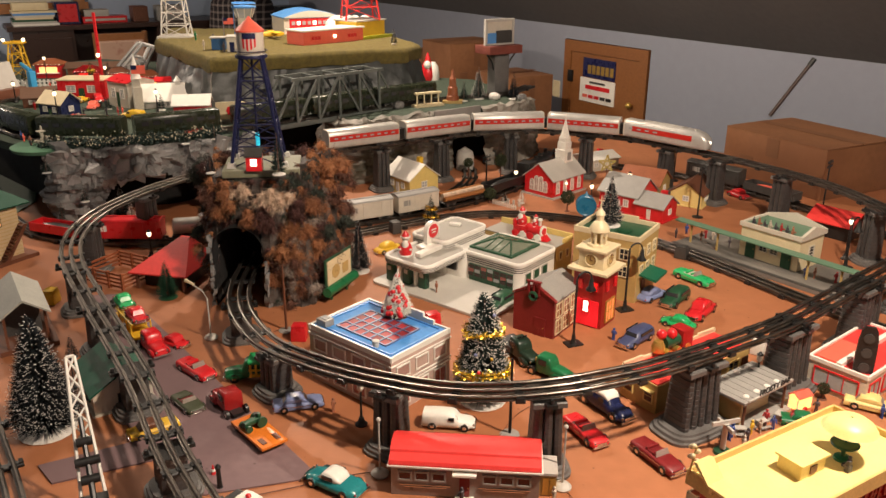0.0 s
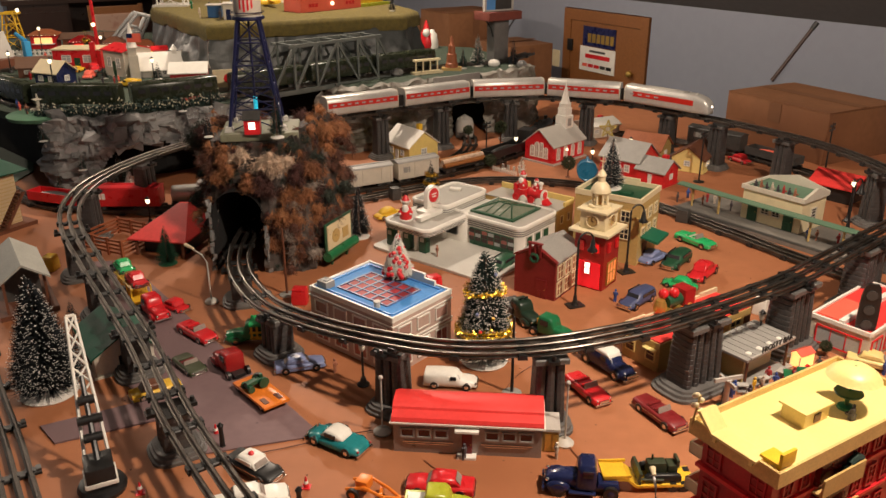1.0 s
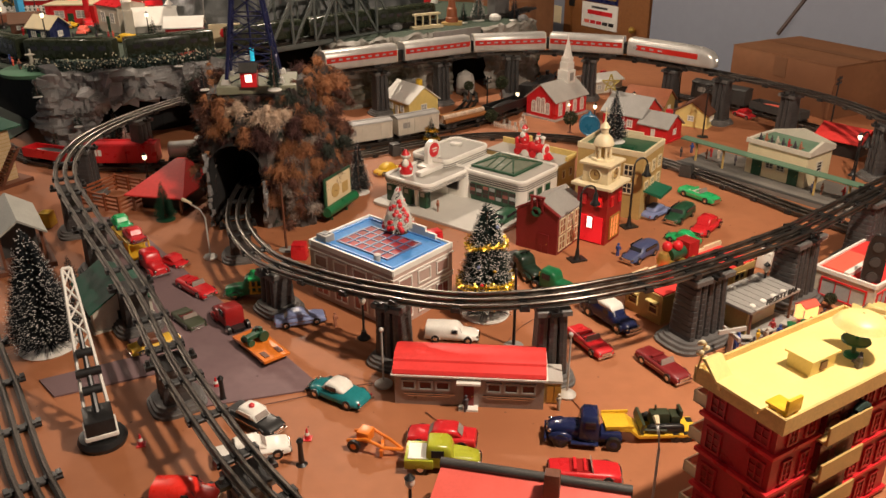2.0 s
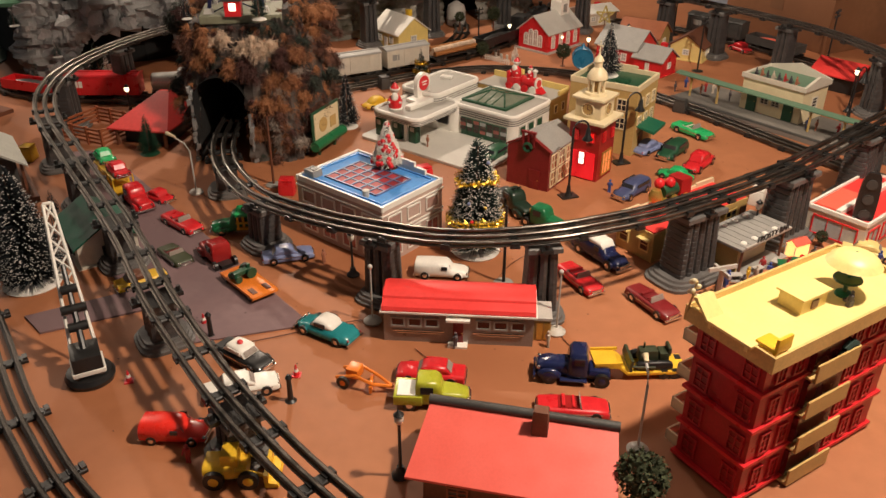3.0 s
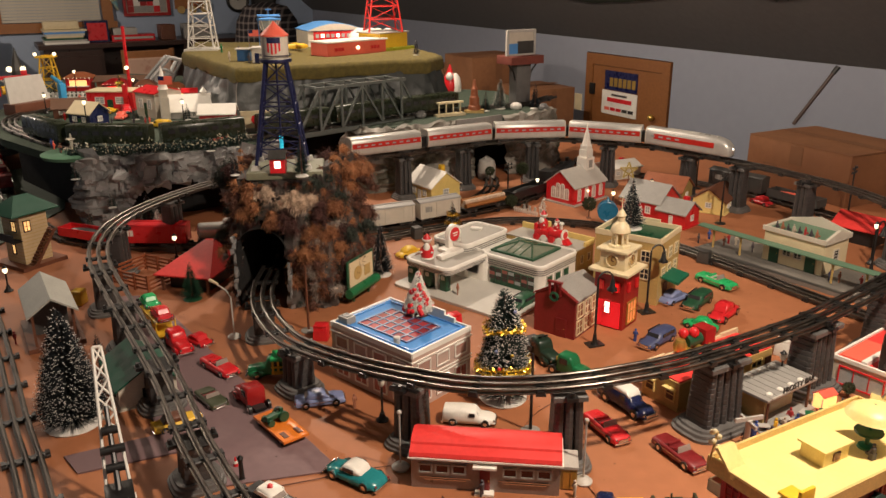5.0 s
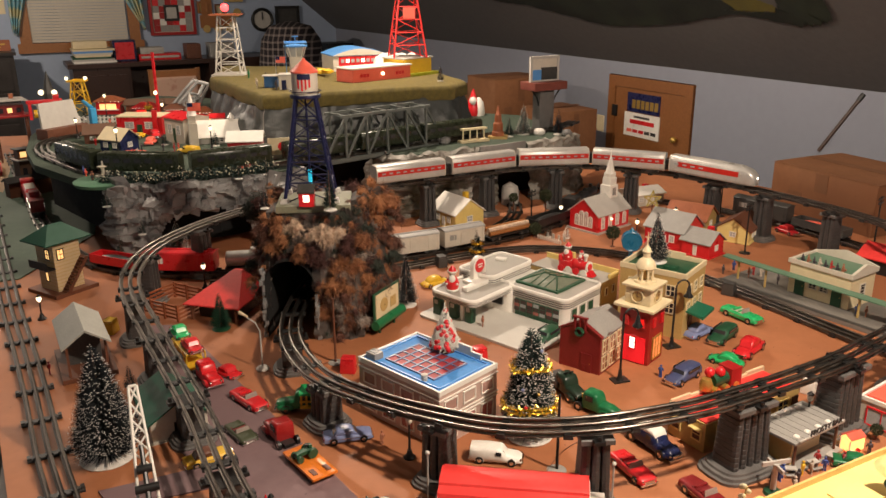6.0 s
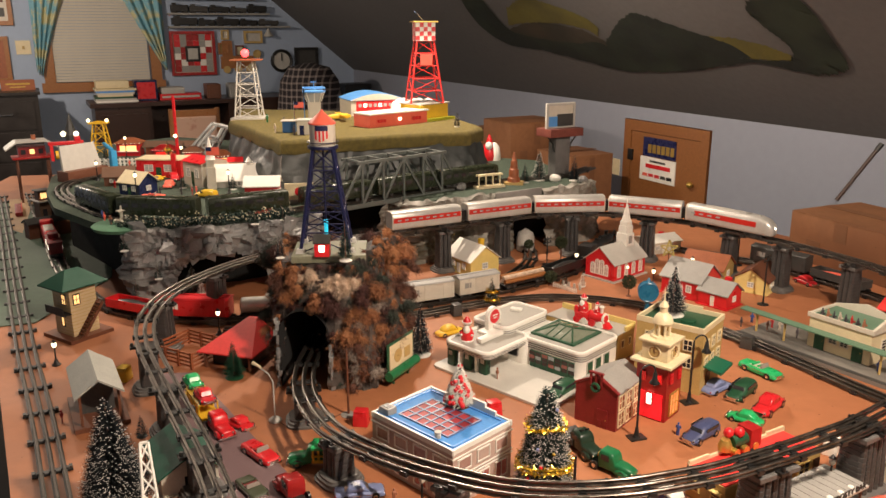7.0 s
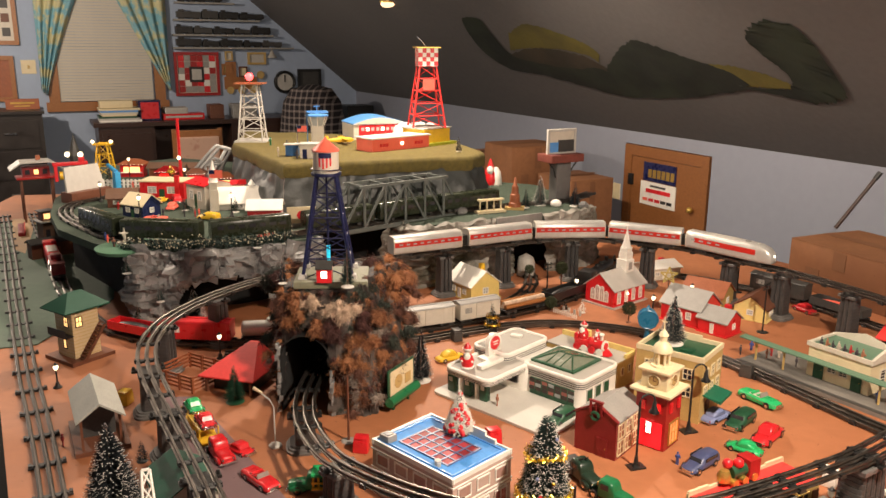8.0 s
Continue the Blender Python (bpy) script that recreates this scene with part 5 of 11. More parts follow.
part("roof_panel", G().box(-0.065, 0.033, H + 0.004, 0.12, 0.05, 0.004, taper=0.98), CORAL, w0, smooth=0)

# ---- red apartment house
a0 = thing("toy_apartment_house", "tall red toy apartment house with a flat yellow roof and balconies", "toy building", 0.564, 0.991, 0, 35.3)
sx, sy, H = 0.24, 0.111, 0.24
CRIMSON = paint("crimson_plastic", (0.4, 0.012, 0.018), 0.34, 0, 0.14)
EXT = 0.05  # the far end of the house past its balconies
part("wall", G().box(EXT / 2, 0, 0, sx + EXT, sy, H), CRIMSON, a0, smooth=0)
part("roof", G().box(EXT / 2, 0, H, sx + EXT + 0.026, sy + 0.03, 0.01), PALEY, a0, "flat pale yellow roof", smooth=0)
g = G()
for s in (-1, 1):
    g.box(EXT / 2, s * (sy / 2 + 0.0135), H - 0.004, sx + EXT + 0.03, 0.004, 0.024).box(EXT / 2 + s * (sx / 2 + EXT / 2 + 0.0125), 0, H - 0.004, 0.004, sy + 0.03, 0.024)
part("parapet", g, paint("aged_yellow_plastic", (0.6, 0.42, 0.15), 0.45), a0, smooth=0, bevel=0.0008)
ph = part("roof_hut", G().box(0.01, -0.0, H + 0.01, 0.052, 0.036, 0.022), PALEY, a0, smooth=0)
part("roof", G().box(0.01, 0.0, H + 0.032, 0.06, 0.043, 0.003), PALEY, ph, smooth=0)
part("window", G().box(0.01, -0.0185, H + 0.014, 0.014, 0.002, 0.012), BROWN, ph, smooth=0)
fl = H / 4
DEEPRED = paint("unlit_red_pane", (0.12, 0.006, 0.008), 0.25)
REDPANE = paint("moulded_red_pane", (0.27, 0.009, 0.013), 0.3)
for k in range(4):
    z = k * fl
    part("band", G().box(EXT / 2, 0, z + fl * 0.1, sx + EXT + 0.013, sy + 0.009, 0.006), RED, a0, smooth=0, bevel=0.0008)
    for u in (-0.035, 0.035):
        window(a0, "l", sx, sy, u, z + 0.017, 0.026, 0.036, CRIMSON, REDPANE, 1, 2)
    for u in (-0.09, -0.055, 0.07, 0.103, 0.136):
        window(a0, "f", sx, sy, u, z + 0.017, 0.02, 0.036, CRIMSON, REDPANE, 1, 2)
    # projecting dark red block stands in for shade behind the balcony
    part("recess", G().box(0.005, -sy / 2 - 0.001, z + 0.012, 0.075, 0.014, fl * 0.7), DEEPRED, a0, smooth=0)
    g = G(); g.box(0.005, -sy / 2 - 0.01, z + 0.004, 0.088, 0.018, 0.003).box(0.005, -sy / 2 - 0.018, z + 0.004, 0.088, 0.003, 0.028)
    part("balcony", g, TAN, a0, smooth=0)
    g = G(); g.box(-sx / 2 + 0.028, sy / 2 + 0.012, z + 0.012, 0.05, 0.024, 0.003).box(-sx / 2 + 0.028, sy / 2 + 0.0235, z + 0.012, 0.05, 0.003, 0.018)
    g.box(-sx / 2 + 0.0045, sy / 2 + 0.012, z + 0.012, 0.003, 0.024, 0.018).box(-sx / 2 + 0.0515, sy / 2 + 0.012, z + 0.012, 0.003, 0.024, 0.018)
    part("balcony", g, CREAM, a0, "small cream balcony", smooth=0)

# ---- house with wide coral roof in front
o = thing("toy_ranch_house", "brown toy house with a wide coral red roof and dark ridge", "toy building", 0.2, 0.905, 0, -9.5)
part("wall", G().box(0, -0.012, 0, 0.235, 0.12, 0.052), BROWN, o, smooth=0)
g = G(); g.skin([[(-0.14, -0.085, 0.05), (0.14, -0.085, 0.05), (0.14, -0.085, 0.054), (-0.14, -0.085, 0.054)], [(-0.128, 0.018, 0.098), (0.132, 0.018, 0.098), (0.132, 0.018, 0.102), (-0.128, 0.018, 0.102)]])
part("roof", g, paint("salmon_red_roof", (0.78, 0.12, 0.09), 0.4, 0, 0.04), o, "wide coral red front roof", smooth=0)
g = G(); g.slabx([(0.016, 0.096), (0.022, 0.104), (0.07, 0.06), (0.066, 0.054)], -0.13, 0.134)
part("roof", g, DGREY, o, "dark grey rear roof", smooth=0)
part("ridge", G().rod((-0.13, 0.02, 0.104), (0.134, 0.02, 0.104), 0.007, n=10), DGREY, o)
part("chimney", G().box(0.028, 0.002, 0.08, 0.024, 0.02, 0.05, taper=0.85), BROWN, o, bevel=0.002)
for u in (-0.07, 0.0, 0.06):
    window(o, "f", 0.235, 0.144, u, 0.014, 0.03, 0.024, RUST, GLASSD, 1, 2)

# ---- signal tower
sgt = thing("toy_signal_tower", "tan toy signal tower with a green hipped roof and brown stairs", "toy building", -1.4, 2.297, 0, 65)
sgt.scale = (0.8, 0.8, 1.0)
part("base", G().box(0, 0, 0, 0.19, 0.19, 0.012), BROWN, sgt, smooth=0)
part("wall", G().box(0, 0, 0.008, 0.115, 0.115, 0.165), paint("tan_clapboard", (0.6, 0.46, 0.27), 0.5, 0, 0.1), sgt, smooth=0)
for k in range(14):
    part("clapboard", G().box(0, 0, 0.016 + k * 0.0112, 0.1165, 0.1165, 0.0015), TAN, sgt, smooth=0)
part("roof", G().skin([[(x, y, 0.172) for x, y in ((-0.1, -0.085), (0.1, -0.085), (0.1, 0.085), (-0.1, 0.085))], [(x, y, 0.176) for x, y in ((-0.1, -0.085), (0.1, -0.085), (0.1, 0.085), (-0.1, 0.085))], [(x, y, 0.222) for x, y in ((-0.03, -0.004), (0.03, -0.004), (0.03, 0.004), (-0.03, 0.004))]]), paint("deep_green_roof", (0.008, 0.07, 0.04), 0.4), sgt, smooth=0)
window(sgt, "f", 0.118, 0.118, -0.03, 0.115, 0.03, 0.036, BLACK, WARMGLOW, 1, 1)
window(sgt, "l", 0.118, 0.118, 0.02, 0.115, 0.03, 0.036, BLACK, WARMGLOW, 1, 1)
window(sgt, "l", 0.118, 0.118, 0.0, 0.04, 0.022, 0.034, BLACK, WARMGLOW, 0, 0)
part("balcony", G().box(-0.075, 0, 0.088, 0.035, 0.12, 0.004).box(-0.092, 0, 0.092, 0.003, 0.12, 0.022), BLACK, sgt, smooth=0)
g = G()
for k in range(12):
    g.box(0.0 - 0.04 + k * 0.0085, -0.078, 0.012 + k * 0.0085, 0.014, 0.034, 0.003)
for s in (-1, 1):
    g.skin([[(-0.046, -0.078 + s * 0.017, 0.008), (-0.03, -0.078 + s * 0.017, 0.008), (-0.03, -0.075 + s * 0.017, 0.008), (-0.046, -0.075 + s * 0.017, 0.008)], [(0.055, -0.078 + s * 0.017, 0.112), (0.07, -0.078 + s * 0.017, 0.112), (0.07, -0.075 + s * 0.017, 0.112), (0.055, -0.075 + s * 0.017, 0.112)]])
part("stairs", g, BROWN, sgt, smooth=0)

# ---- freight shed
fs = thing("toy_freight_shed", "open toy freight shed with a grey pitched roof", "toy building", -1.03, 1.785, 0, -53)
g = G(); g.slabx([(-0.058, 0.09), (0.0, 0.13), (0.058, 0.09), (0.058, 0.095), (0.0, 0.136), (-0.058, 0.095)], -0.11, 0.11)
part("roof", g, paint("weathered_grey_roof", (0.36, 0.36, 0.32), 0.5, 0, 0.15), fs, smooth=0)
part("deck", G().box(0, 0, 0, 0.21, 0.13, 0.012), BROWN, fs, smooth=0)
part("wall", G().box(-0.035, 0, 0.012, 0.11, 0.08, 0.084), DGREY, fs, smooth=0)
for sxx in (-1, 1):
    for syy in (-1, 1):
        part("post", G().box(sxx * 0.09, syy * 0.045, 0.012, 0.006, 0.006, 0.09), BROWN, fs, smooth=0)
# ================= vehicles =================


def rounded(y, z0, z1, r=0.35, n=3):
    """A rounded cross-section of half width y between two heights, in y and z."""
    h = z1 - z0
    ry, rz = y * r, h * r
    pts = []
    for cy, cz, a0 in ((y - ry, z1 - rz, 0), (-y + ry, z1 - rz, 90), (-y + ry * 0.5, z0 + rz * 0.5, 180), (y - ry * 0.5, z0 + rz * 0.5, 270)):
        q = 1.0 if a0 < 180 else 0.5
        for k in range(n + 1):
            a = radians(a0 + 90 * k / n)
            pts.append((cy + ry * q * math.cos(a), cz + rz * q * math.sin(a)))
    return pts


def shell(stations, r=0.35):
    """A body drawn through stations of x, half width, low and high edge."""
    g = G()
    return g.skin([[(x, y, z) for y, z in rounded(w, a, b, r)] for x, w, a, b in stations])


def wheels(root, L, W, r, xs, hub=CHROME):
    for x in xs:
        for s in (-1, 1):
            w = part("wheel", G().rod((x * L, s * W * 0.36, r), (x * L, s * W * 0.49, r), r, n=16), BLACK, root)
            part("rim", G().rod((x * L, s * W * 0.485, r), (x * L, s * W * 0.5, r), r * 0.55, r * 0.4, n=12), hub, w)


SCREEN = paint("dull_clear_screen", (0.3, 0.25, 0.22), 0.2, 0, 0.15)
INSIDE = paint("dark_red_interior", (0.16, 0.01, 0.012), 0.5, 0, 0.2)


def car(label, style, paint_mat, x, y, rz, L=0.115, W=0.045, roof_mat=None, glass=None):
    glass = glass or (GLASSD if style in ("wagon", "van") else roof_mat or paint_mat)
    root = thing("toy_car", label, "toy car", x, y, 0, rz)
    h = L * 0.185
    r = L * 0.078
    lo = r * 0.55
    if style == "round":
        st = [(-0.5, 0.28, lo, h * 0.62), (-0.47, 0.4, lo, h * 0.8), (-0.38, 0.46, lo, h * 0.98), (-0.2, 0.48, lo, h * 1.08), (0.05, 0.47, lo, h * 1.08), (0.25, 0.44, lo, h * 1.02), (0.42, 0.38, lo, h * 0.86), (0.485, 0.28, lo, h * 0.62), (0.5, 0.18, lo, h * 0.5)]
        cab = [(-0.34, 0.2, h * 0.9, h * 1.05), (-0.26, 0.36, h * 0.9, h * 1.5), (-0.12, 0.38, h * 0.9, h * 1.85), (0.02, 0.38, h * 0.9, h * 1.88), (0.12, 0.36, h * 0.9, h * 1.75), (0.22, 0.34, h * 0.9, h * 1.05)]
        win = (-0.2, 0.17)
        if style == "round" and roof_mat:
            cab = [(-0.2, 0.26, h * 0.95, h * 1.04), (-0.13, 0.34, h * 0.95, h * 1.48), (-0.03, 0.36, h * 0.95, h * 1.66), (0.08, 0.36, h * 0.95, h * 1.66), (0.15, 0.34, h * 0.95, h * 1.5), (0.22, 0.32, h * 0.95, h * 1.04)]
            win = (-0.1, 0.15)
    elif style in ("sedan", "open"):
        st = [(-0.5, 0.36, lo, h * 0.72), (-0.485, 0.43, lo, h * 0.96), (-0.25, 0.46, lo, h * 1.04), (0.05, 0.46, lo, h * 1.0), (0.3, 0.45, lo, h * 0.98), (0.47, 0.42, lo, h * 0.86), (0.5, 0.36, lo, h * 0.64)]
        cab = [(-0.3, 0.34, h * 0.95, h * 1.02), (-0.22, 0.37, h * 0.95, h * 1.62), (-0.02, 0.37, h * 0.95, h * 1.68), (0.1, 0.36, h * 0.95, h * 1.5), (0.18, 0.36, h * 0.95, h * 1.02)]
        win = (-0.2, 0.12)
    elif style == "wagon":
        st = [(-0.5, 0.4, lo, h * 1.2), (-0.47, 0.45, lo, h * 1.55), (-0.2, 0.47, lo, h * 1.72), (0.05, 0.46, lo, h * 1.7), (0.14, 0.45, lo, h * 1.45), (0.2, 0.44, lo, h * 1.06), (0.4, 0.4, lo, h * 0.95), (0.48, 0.34, lo, h * 0.7), (0.5, 0.26, lo, h * 0.55)]
        cab, win = None, (-0.42, 0.12)
    else:
        st = [(-0.5, 0.42, lo, h * 1.45), (-0.48, 0.46, lo, h * 1.75), (-0.2, 0.47, lo, h * 1.85), (0.08, 0.46, lo, h * 1.8), (0.15, 0.45, lo, h * 1.55), (0.2, 0.43, lo, h * 1.12), (0.42, 0.4, lo, h * 1.0), (0.49, 0.34, lo, h * 0.72), (0.5, 0.28, lo, h * 0.55)]
        cab, win = None, (0.0, 0.13)
    part("body", shell([(a * L, w * W, z0, z1) for a, w, z0, z1 in st], 0.35 if style in ("sedan", "open") else 0.55), paint_mat, root, smooth=50)
    if cab and style != "open":
        part("roof", shell([(a * L, w * W, z0, z1) for a, w, z0, z1 in cab], 0.45), roof_mat or paint_mat, root, smooth=50)
        top = max(c[3] for c in cab)
        for s in (-1, 1):
            g = G(); g.box((win[0] + win[1]) / 2 * L, s * W * 0.362, h * 1.12, (win[1] - win[0]) * L * 0.8, 0.0022, (top - h * 1.12) * 0.62)
            part("side_window", g, glass, root, smooth=0)
        g = G(); a, b = cab[-1], cab[-2]
        g.quad((a[0] * L + 0.0008, -W * 0.3, h * 1.08), (a[0] * L + 0.0008, W * 0.3, h * 1.08), (b[0] * L + 0.003, W * 0.27, b[3] * 0.96), (b[0] * L + 0.003, -W * 0.27, b[3] * 0.96))
        part("windscreen", g, SCREEN if style == "sedan" else glass, root, smooth=0)
        if style == "sedan":
            a, b = cab[0], cab[1]
            part("rear_screen", G().quad((a[0] * L - 0.0008, W * 0.28, h * 1.08), (a[0] * L - 0.0008, -W * 0.28, h * 1.08), (b[0] * L - 0.002, -W * 0.26, b[3] * 0.97), (b[0] * L - 0.002, W * 0.26, b[3] * 0.97)), SCREEN, root, smooth=0)
    elif style == "open":
        part("cockpit", G().box(-0.06 * L, 0, h * 0.99, L * 0.3, W * 0.66, 0.0016), INSIDE if roof_mat is None else roof_mat, root, smooth=0)
        part("seat", G().box(-0.14 * L, 0, h, L * 0.05, W * 0.62, h * 0.28).box(0.0, 0, h, L * 0.04, W * 0.62, h * 0.2), paint_mat, root, bevel=0.001)
        part("windscreen", G().skin([[(0.1 * L, y, z) for y, z in ((-W * 0.35, h), (W * 0.35, h))] + [(0.115 * L, y, z) for y, z in ((W * 0.35, h), (-W * 0.35, h))], [(0.075 * L, y, z) for y, z in ((-W * 0.31, h * 1.5), (W * 0.31, h * 1.5))] + [(0.085 * L, y, z) for y, z in ((W * 0.31, h * 1.5), (-W * 0.31, h * 1.5))]]), SCREEN, root, smooth=0)
    else:
        for s in (-1, 1):
            part("side_window", G().box((win[0] + win[1]) / 2 * L, s * W * 0.455, h * 1.15, (win[1] - win[0]) * L * 0.82, 0.002, h * 0.36), glass, root, smooth=0)
        part("windscreen", G().quad((0.19 * L, -W * 0.34, h * 1.14), (0.19 * L, W * 0.34, h * 1.14), (0.147 * L, W * 0.3, h * 1.54), (0.147 * L, -W * 0.3, h * 1.54)), glass, root, smooth=0)
        if roof_mat:
            part("roof_panel", shell([(-0.47 * L, 0.36 * W, h * 1.4, h * 1.72), (-0.2 * L, 0.4 * W, h * 1.4, h * 1.92), (0.1 * L, 0.38 * W, h * 1.4, h * 1.86), (0.16 * L, 0.34 * W, h * 1.3, h * 1.5)]), roof_mat, root, smooth=50)
    for s in (-1, 1):
        part("fender", G().ball(0.31 * L, s * W * 0.4, r * 1.1, L * 0.1, W * 0.1, h * 0.38, 10, 6), paint_mat, root)
        part("headlight", G().ball(0.475 * L, s * W * 0.31, h * 0.66, 0.0028, n=8, m=6), CHROME, root)
    part("bumper", G().box(0.505 * L, 0, lo, 0.003, W * 0.86, h * 0.2), CHROME, root, bevel=0.0008)
    part("bumper", G().box(-0.505 * L, 0, lo, 0.003, W * 0.86, h * 0.2), CHROME, root, bevel=0.0008)
    part("grille", G().box(0.503 * L, 0, lo + h * 0.2, 0.002, W * 0.5, h * 0.28), CHROME, root, bevel=0.0006)
    for s in (-1, 1):
        part("rear_fender", G().ball(-0.3 * L, s * W * 0.41, r * 1.15, L * 0.11, W * 0.09, h * 0.4, 10, 6), paint_mat, root)
        part("tail_light", G().ball(-0.495 * L, s * W * 0.34, h * 0.7, 0.0022, n=8, m=6), DARKRED, root)
        if style in ("sedan", "open"):
            part("side_strip", G().box(0.0, s * W * 0.462, h * 0.66, L * 0.8, 0.0012, 0.0012), CHROME, root, smooth=0)
    wheels(root, L, W, r, (-0.3, 0.31))
    return root


car("white toy panel van with rounded fenders", "van", WHITE, 0.062, 1.455, -3, 0.108, 0.046)
car("navy blue toy hearse with a white roof", "van", NAVY, 0.388, 1.541, -54, 0.142, 0.048, roof_mat=WHITE)
car("pinkish red toy convertible", "open", RED, 0.337, 1.44, -60, 0.112, 0.046)
car("maroon toy convertible parked by the tall pier", "open", MAROON, 0.466, 1.361, -58, 0.115, 0.046)
car("teal toy coupe with a white roof", "round", TEAL, -0.13, 1.238, 153, 0.118, 0.054, roof_mat=WHITE, glass=GLASSD)
car("red toy convertible on the purple road", "open", RED, -0.529, 1.626, -38, 0.115, 0.046, roof_mat=DARKRED)
car("small red toy car at the road's edge", "round", RED, -0.633, 1.762, -31, 0.08, 0.042)
car("lavender blue toy sedan by the trestle pier", "sedan", LAV, -0.262, 1.5, 20, 0.105, 0.045)
car("dull yellow and brown toy car under the trestle", "sedan", YELLOW, -0.529, 1.384, 40, 0.1, 0.042, roof_mat=BROWN)
pc = car("white and black toy police car", "sedan", BLACK, -0.258, 1.151, -32, 0.112, 0.046, roof_mat=WHITE)
car("white toy police car under the trestle", "sedan", WHITE, -0.239, 1.068, 22, 0.118, 0.046, roof_mat=WHITE)
part("roof_lamp", G().lathe(-0.006, 0, [(0.005, 0.034), (0.005, 0.038), (0.002, 0.0405)], 12), RED, pc, "red roof lamp")
car("bright red toy delivery wagon", "van", paint("fire_red_enamel", (0.78, 0.03, 0.018), 0.3, 0, 0.08), -0.31, 0.962, 0, 0.1, 0.05)
car("red toy sedan in front of the diner", "sedan", RED, 0.064, 1.123, 177, 0.114, 0.046)
car("red toy convertible beside the tow truck", "open", RED, 0.291, 1.05, -1, 0.112, 0.046, roof_mat=DARKRED)
car("lavender blue toy sedan in the parking lot", "round", LAV, 0.586, 2.142, 45, 0.1, 0.046)
car("dark green toy station wagon", "wagon", DGREEN, 0.645, 2.118, 235, 0.118, 0.05)
car("red toy fire chief coupe", "round", RED, 0.698, 2.04, 235, 0.128, 0.05)
car("bright green toy convertible", "open", BGREEN, 0.732, 2.276, -51, 0.125, 0.05, roof_mat=OLDWHITE)
car("dusty blue toy panel wagon by the clock tower", "wagon", paint("dusty_blue_plastic", (0.06, 0.075, 0.17), 0.4, 0, 0.12), 0.499, 1.863, 229, 0.115, 0.048)
car("dark green toy jeep at the garage door", "wagon", DGREEN, 0.162, 2.062, 238, 0.105, 0.046)
car("yellow toy taxi behind the filling station", "round", YELLOW, -0.197, 2.455, 39, 0.1, 0.044)
car("yellow toy sedan by the store", "sedan", PALEY, 0.955, 1.585, -26, 0.11, 0.046)
car("green toy car by the refreshment stand", "sedan", GREEN, 0.79, 1.51, -13, 0.095, 0.042)
car("red toy coupe under the rear trestle", "round", RED, 1.1, 3.17, -61, 0.1, 0.046)
car("green toy car half hidden behind the restaurant", "round", BGREEN, 0.625, 1.965, 150, 0.09, 0.042)


def truck(label, cab_mat, x, y, rz, L=0.12, W=0.045, bed=None, bed_mat=ORANGE, name="toy_truck", glass=GLASSD, hood=True):
    """A cab; with bed, a flat deck of that length behind it."""
    root = thing(name, label, "toy truck", x, y, 0, rz)
    r = 0.0105
    c = 0.05
    part("chassis", G().box(-0.01, 0, 0.007, L * 0.9, W * 0.5, 0.006), BLACK, root, smooth=0)
    if hood:
        part("hood", shell([(c * 0.1, W * 0.4, 0.008, 0.032), (c * 0.6, W * 0.36, 0.008, 0.03), (c * 0.95, W * 0.3, 0.008, 0.026), (c, W * 0.2, 0.01, 0.022)]), cab_mat, root, smooth=50)
    part("cab", shell([(-c * 0.66, W * 0.4, 0.01, 0.046), (-c * 0.6, W * 0.42, 0.01, 0.052), (-0.002, W * 0.42, 0.01, 0.052), (c * 0.1, W * 0.4, 0.01, 0.046), (c * 0.2, W * 0.38, 0.01, 0.03)], 0.3), cab_mat, root, smooth=50)
    for s in (-1, 1):
        part("side_window", G().box(-0.015, s * W * 0.415, 0.032, 0.02, 0.002, 0.013), glass, root, smooth=0)
        part("fender", G().ball(c * 0.55, s * W * 0.4, 0.013, 0.02, W * 0.11, 0.009, 10, 6), cab_mat, root)
        part("headlight", G().ball(c * 0.98, s * W * 0.27, 0.02, 0.0032, n=8, m=6), CHROME, root)
    part("windscreen", G().quad((0.0062, -W * 0.32, 0.034), (0.0062, W * 0.32, 0.034), (0.0018, W * 0.3, 0.048), (0.0018, -W * 0.3, 0.048)), glass, root, smooth=0)
    part("bumper", G().box(c + 0.002, 0, 0.008, 0.003, W * 0.9, 0.005), CHROME, root, bevel=0.0008)
    wheels(root, 1, W, r, (c * 0.55, -c * 0.85))
    if bed:
        part("bed", G().box(-0.03 - bed / 2, 0, 0.016, bed, W * 1.05, 0.006), bed_mat, root, bevel=0.001)
        wheels(root, 1, W, r * 0.9, (-0.03 - bed * 0.8, -0.03 - bed * 0.93))
    return root


truck("dull red toy tractor cab on the purple road", DARKRED, -0.41, 1.487, 132, 0.1, 0.05)
fbed = thing("toy_flat_trailer", "orange toy flatbed trailer coupled to the cab", "toy trailer", -0.312, 1.38, 0, -45)
part("deck", G().box(0, 0, 0.013, 0.128, 0.056, 0.006), ORANGE, fbed, bevel=0.001)
part("ramp_slot", G().box(0.042, -0.015, 0.0191, 0.022, 0.01, 0.0012).box(0.042, 0.015, 0.0191, 0.022, 0.01, 0.0012), BROWN, fbed, smooth=0)
wheels(fbed, 1, 0.052, 0.009, (-0.05, 0.042))


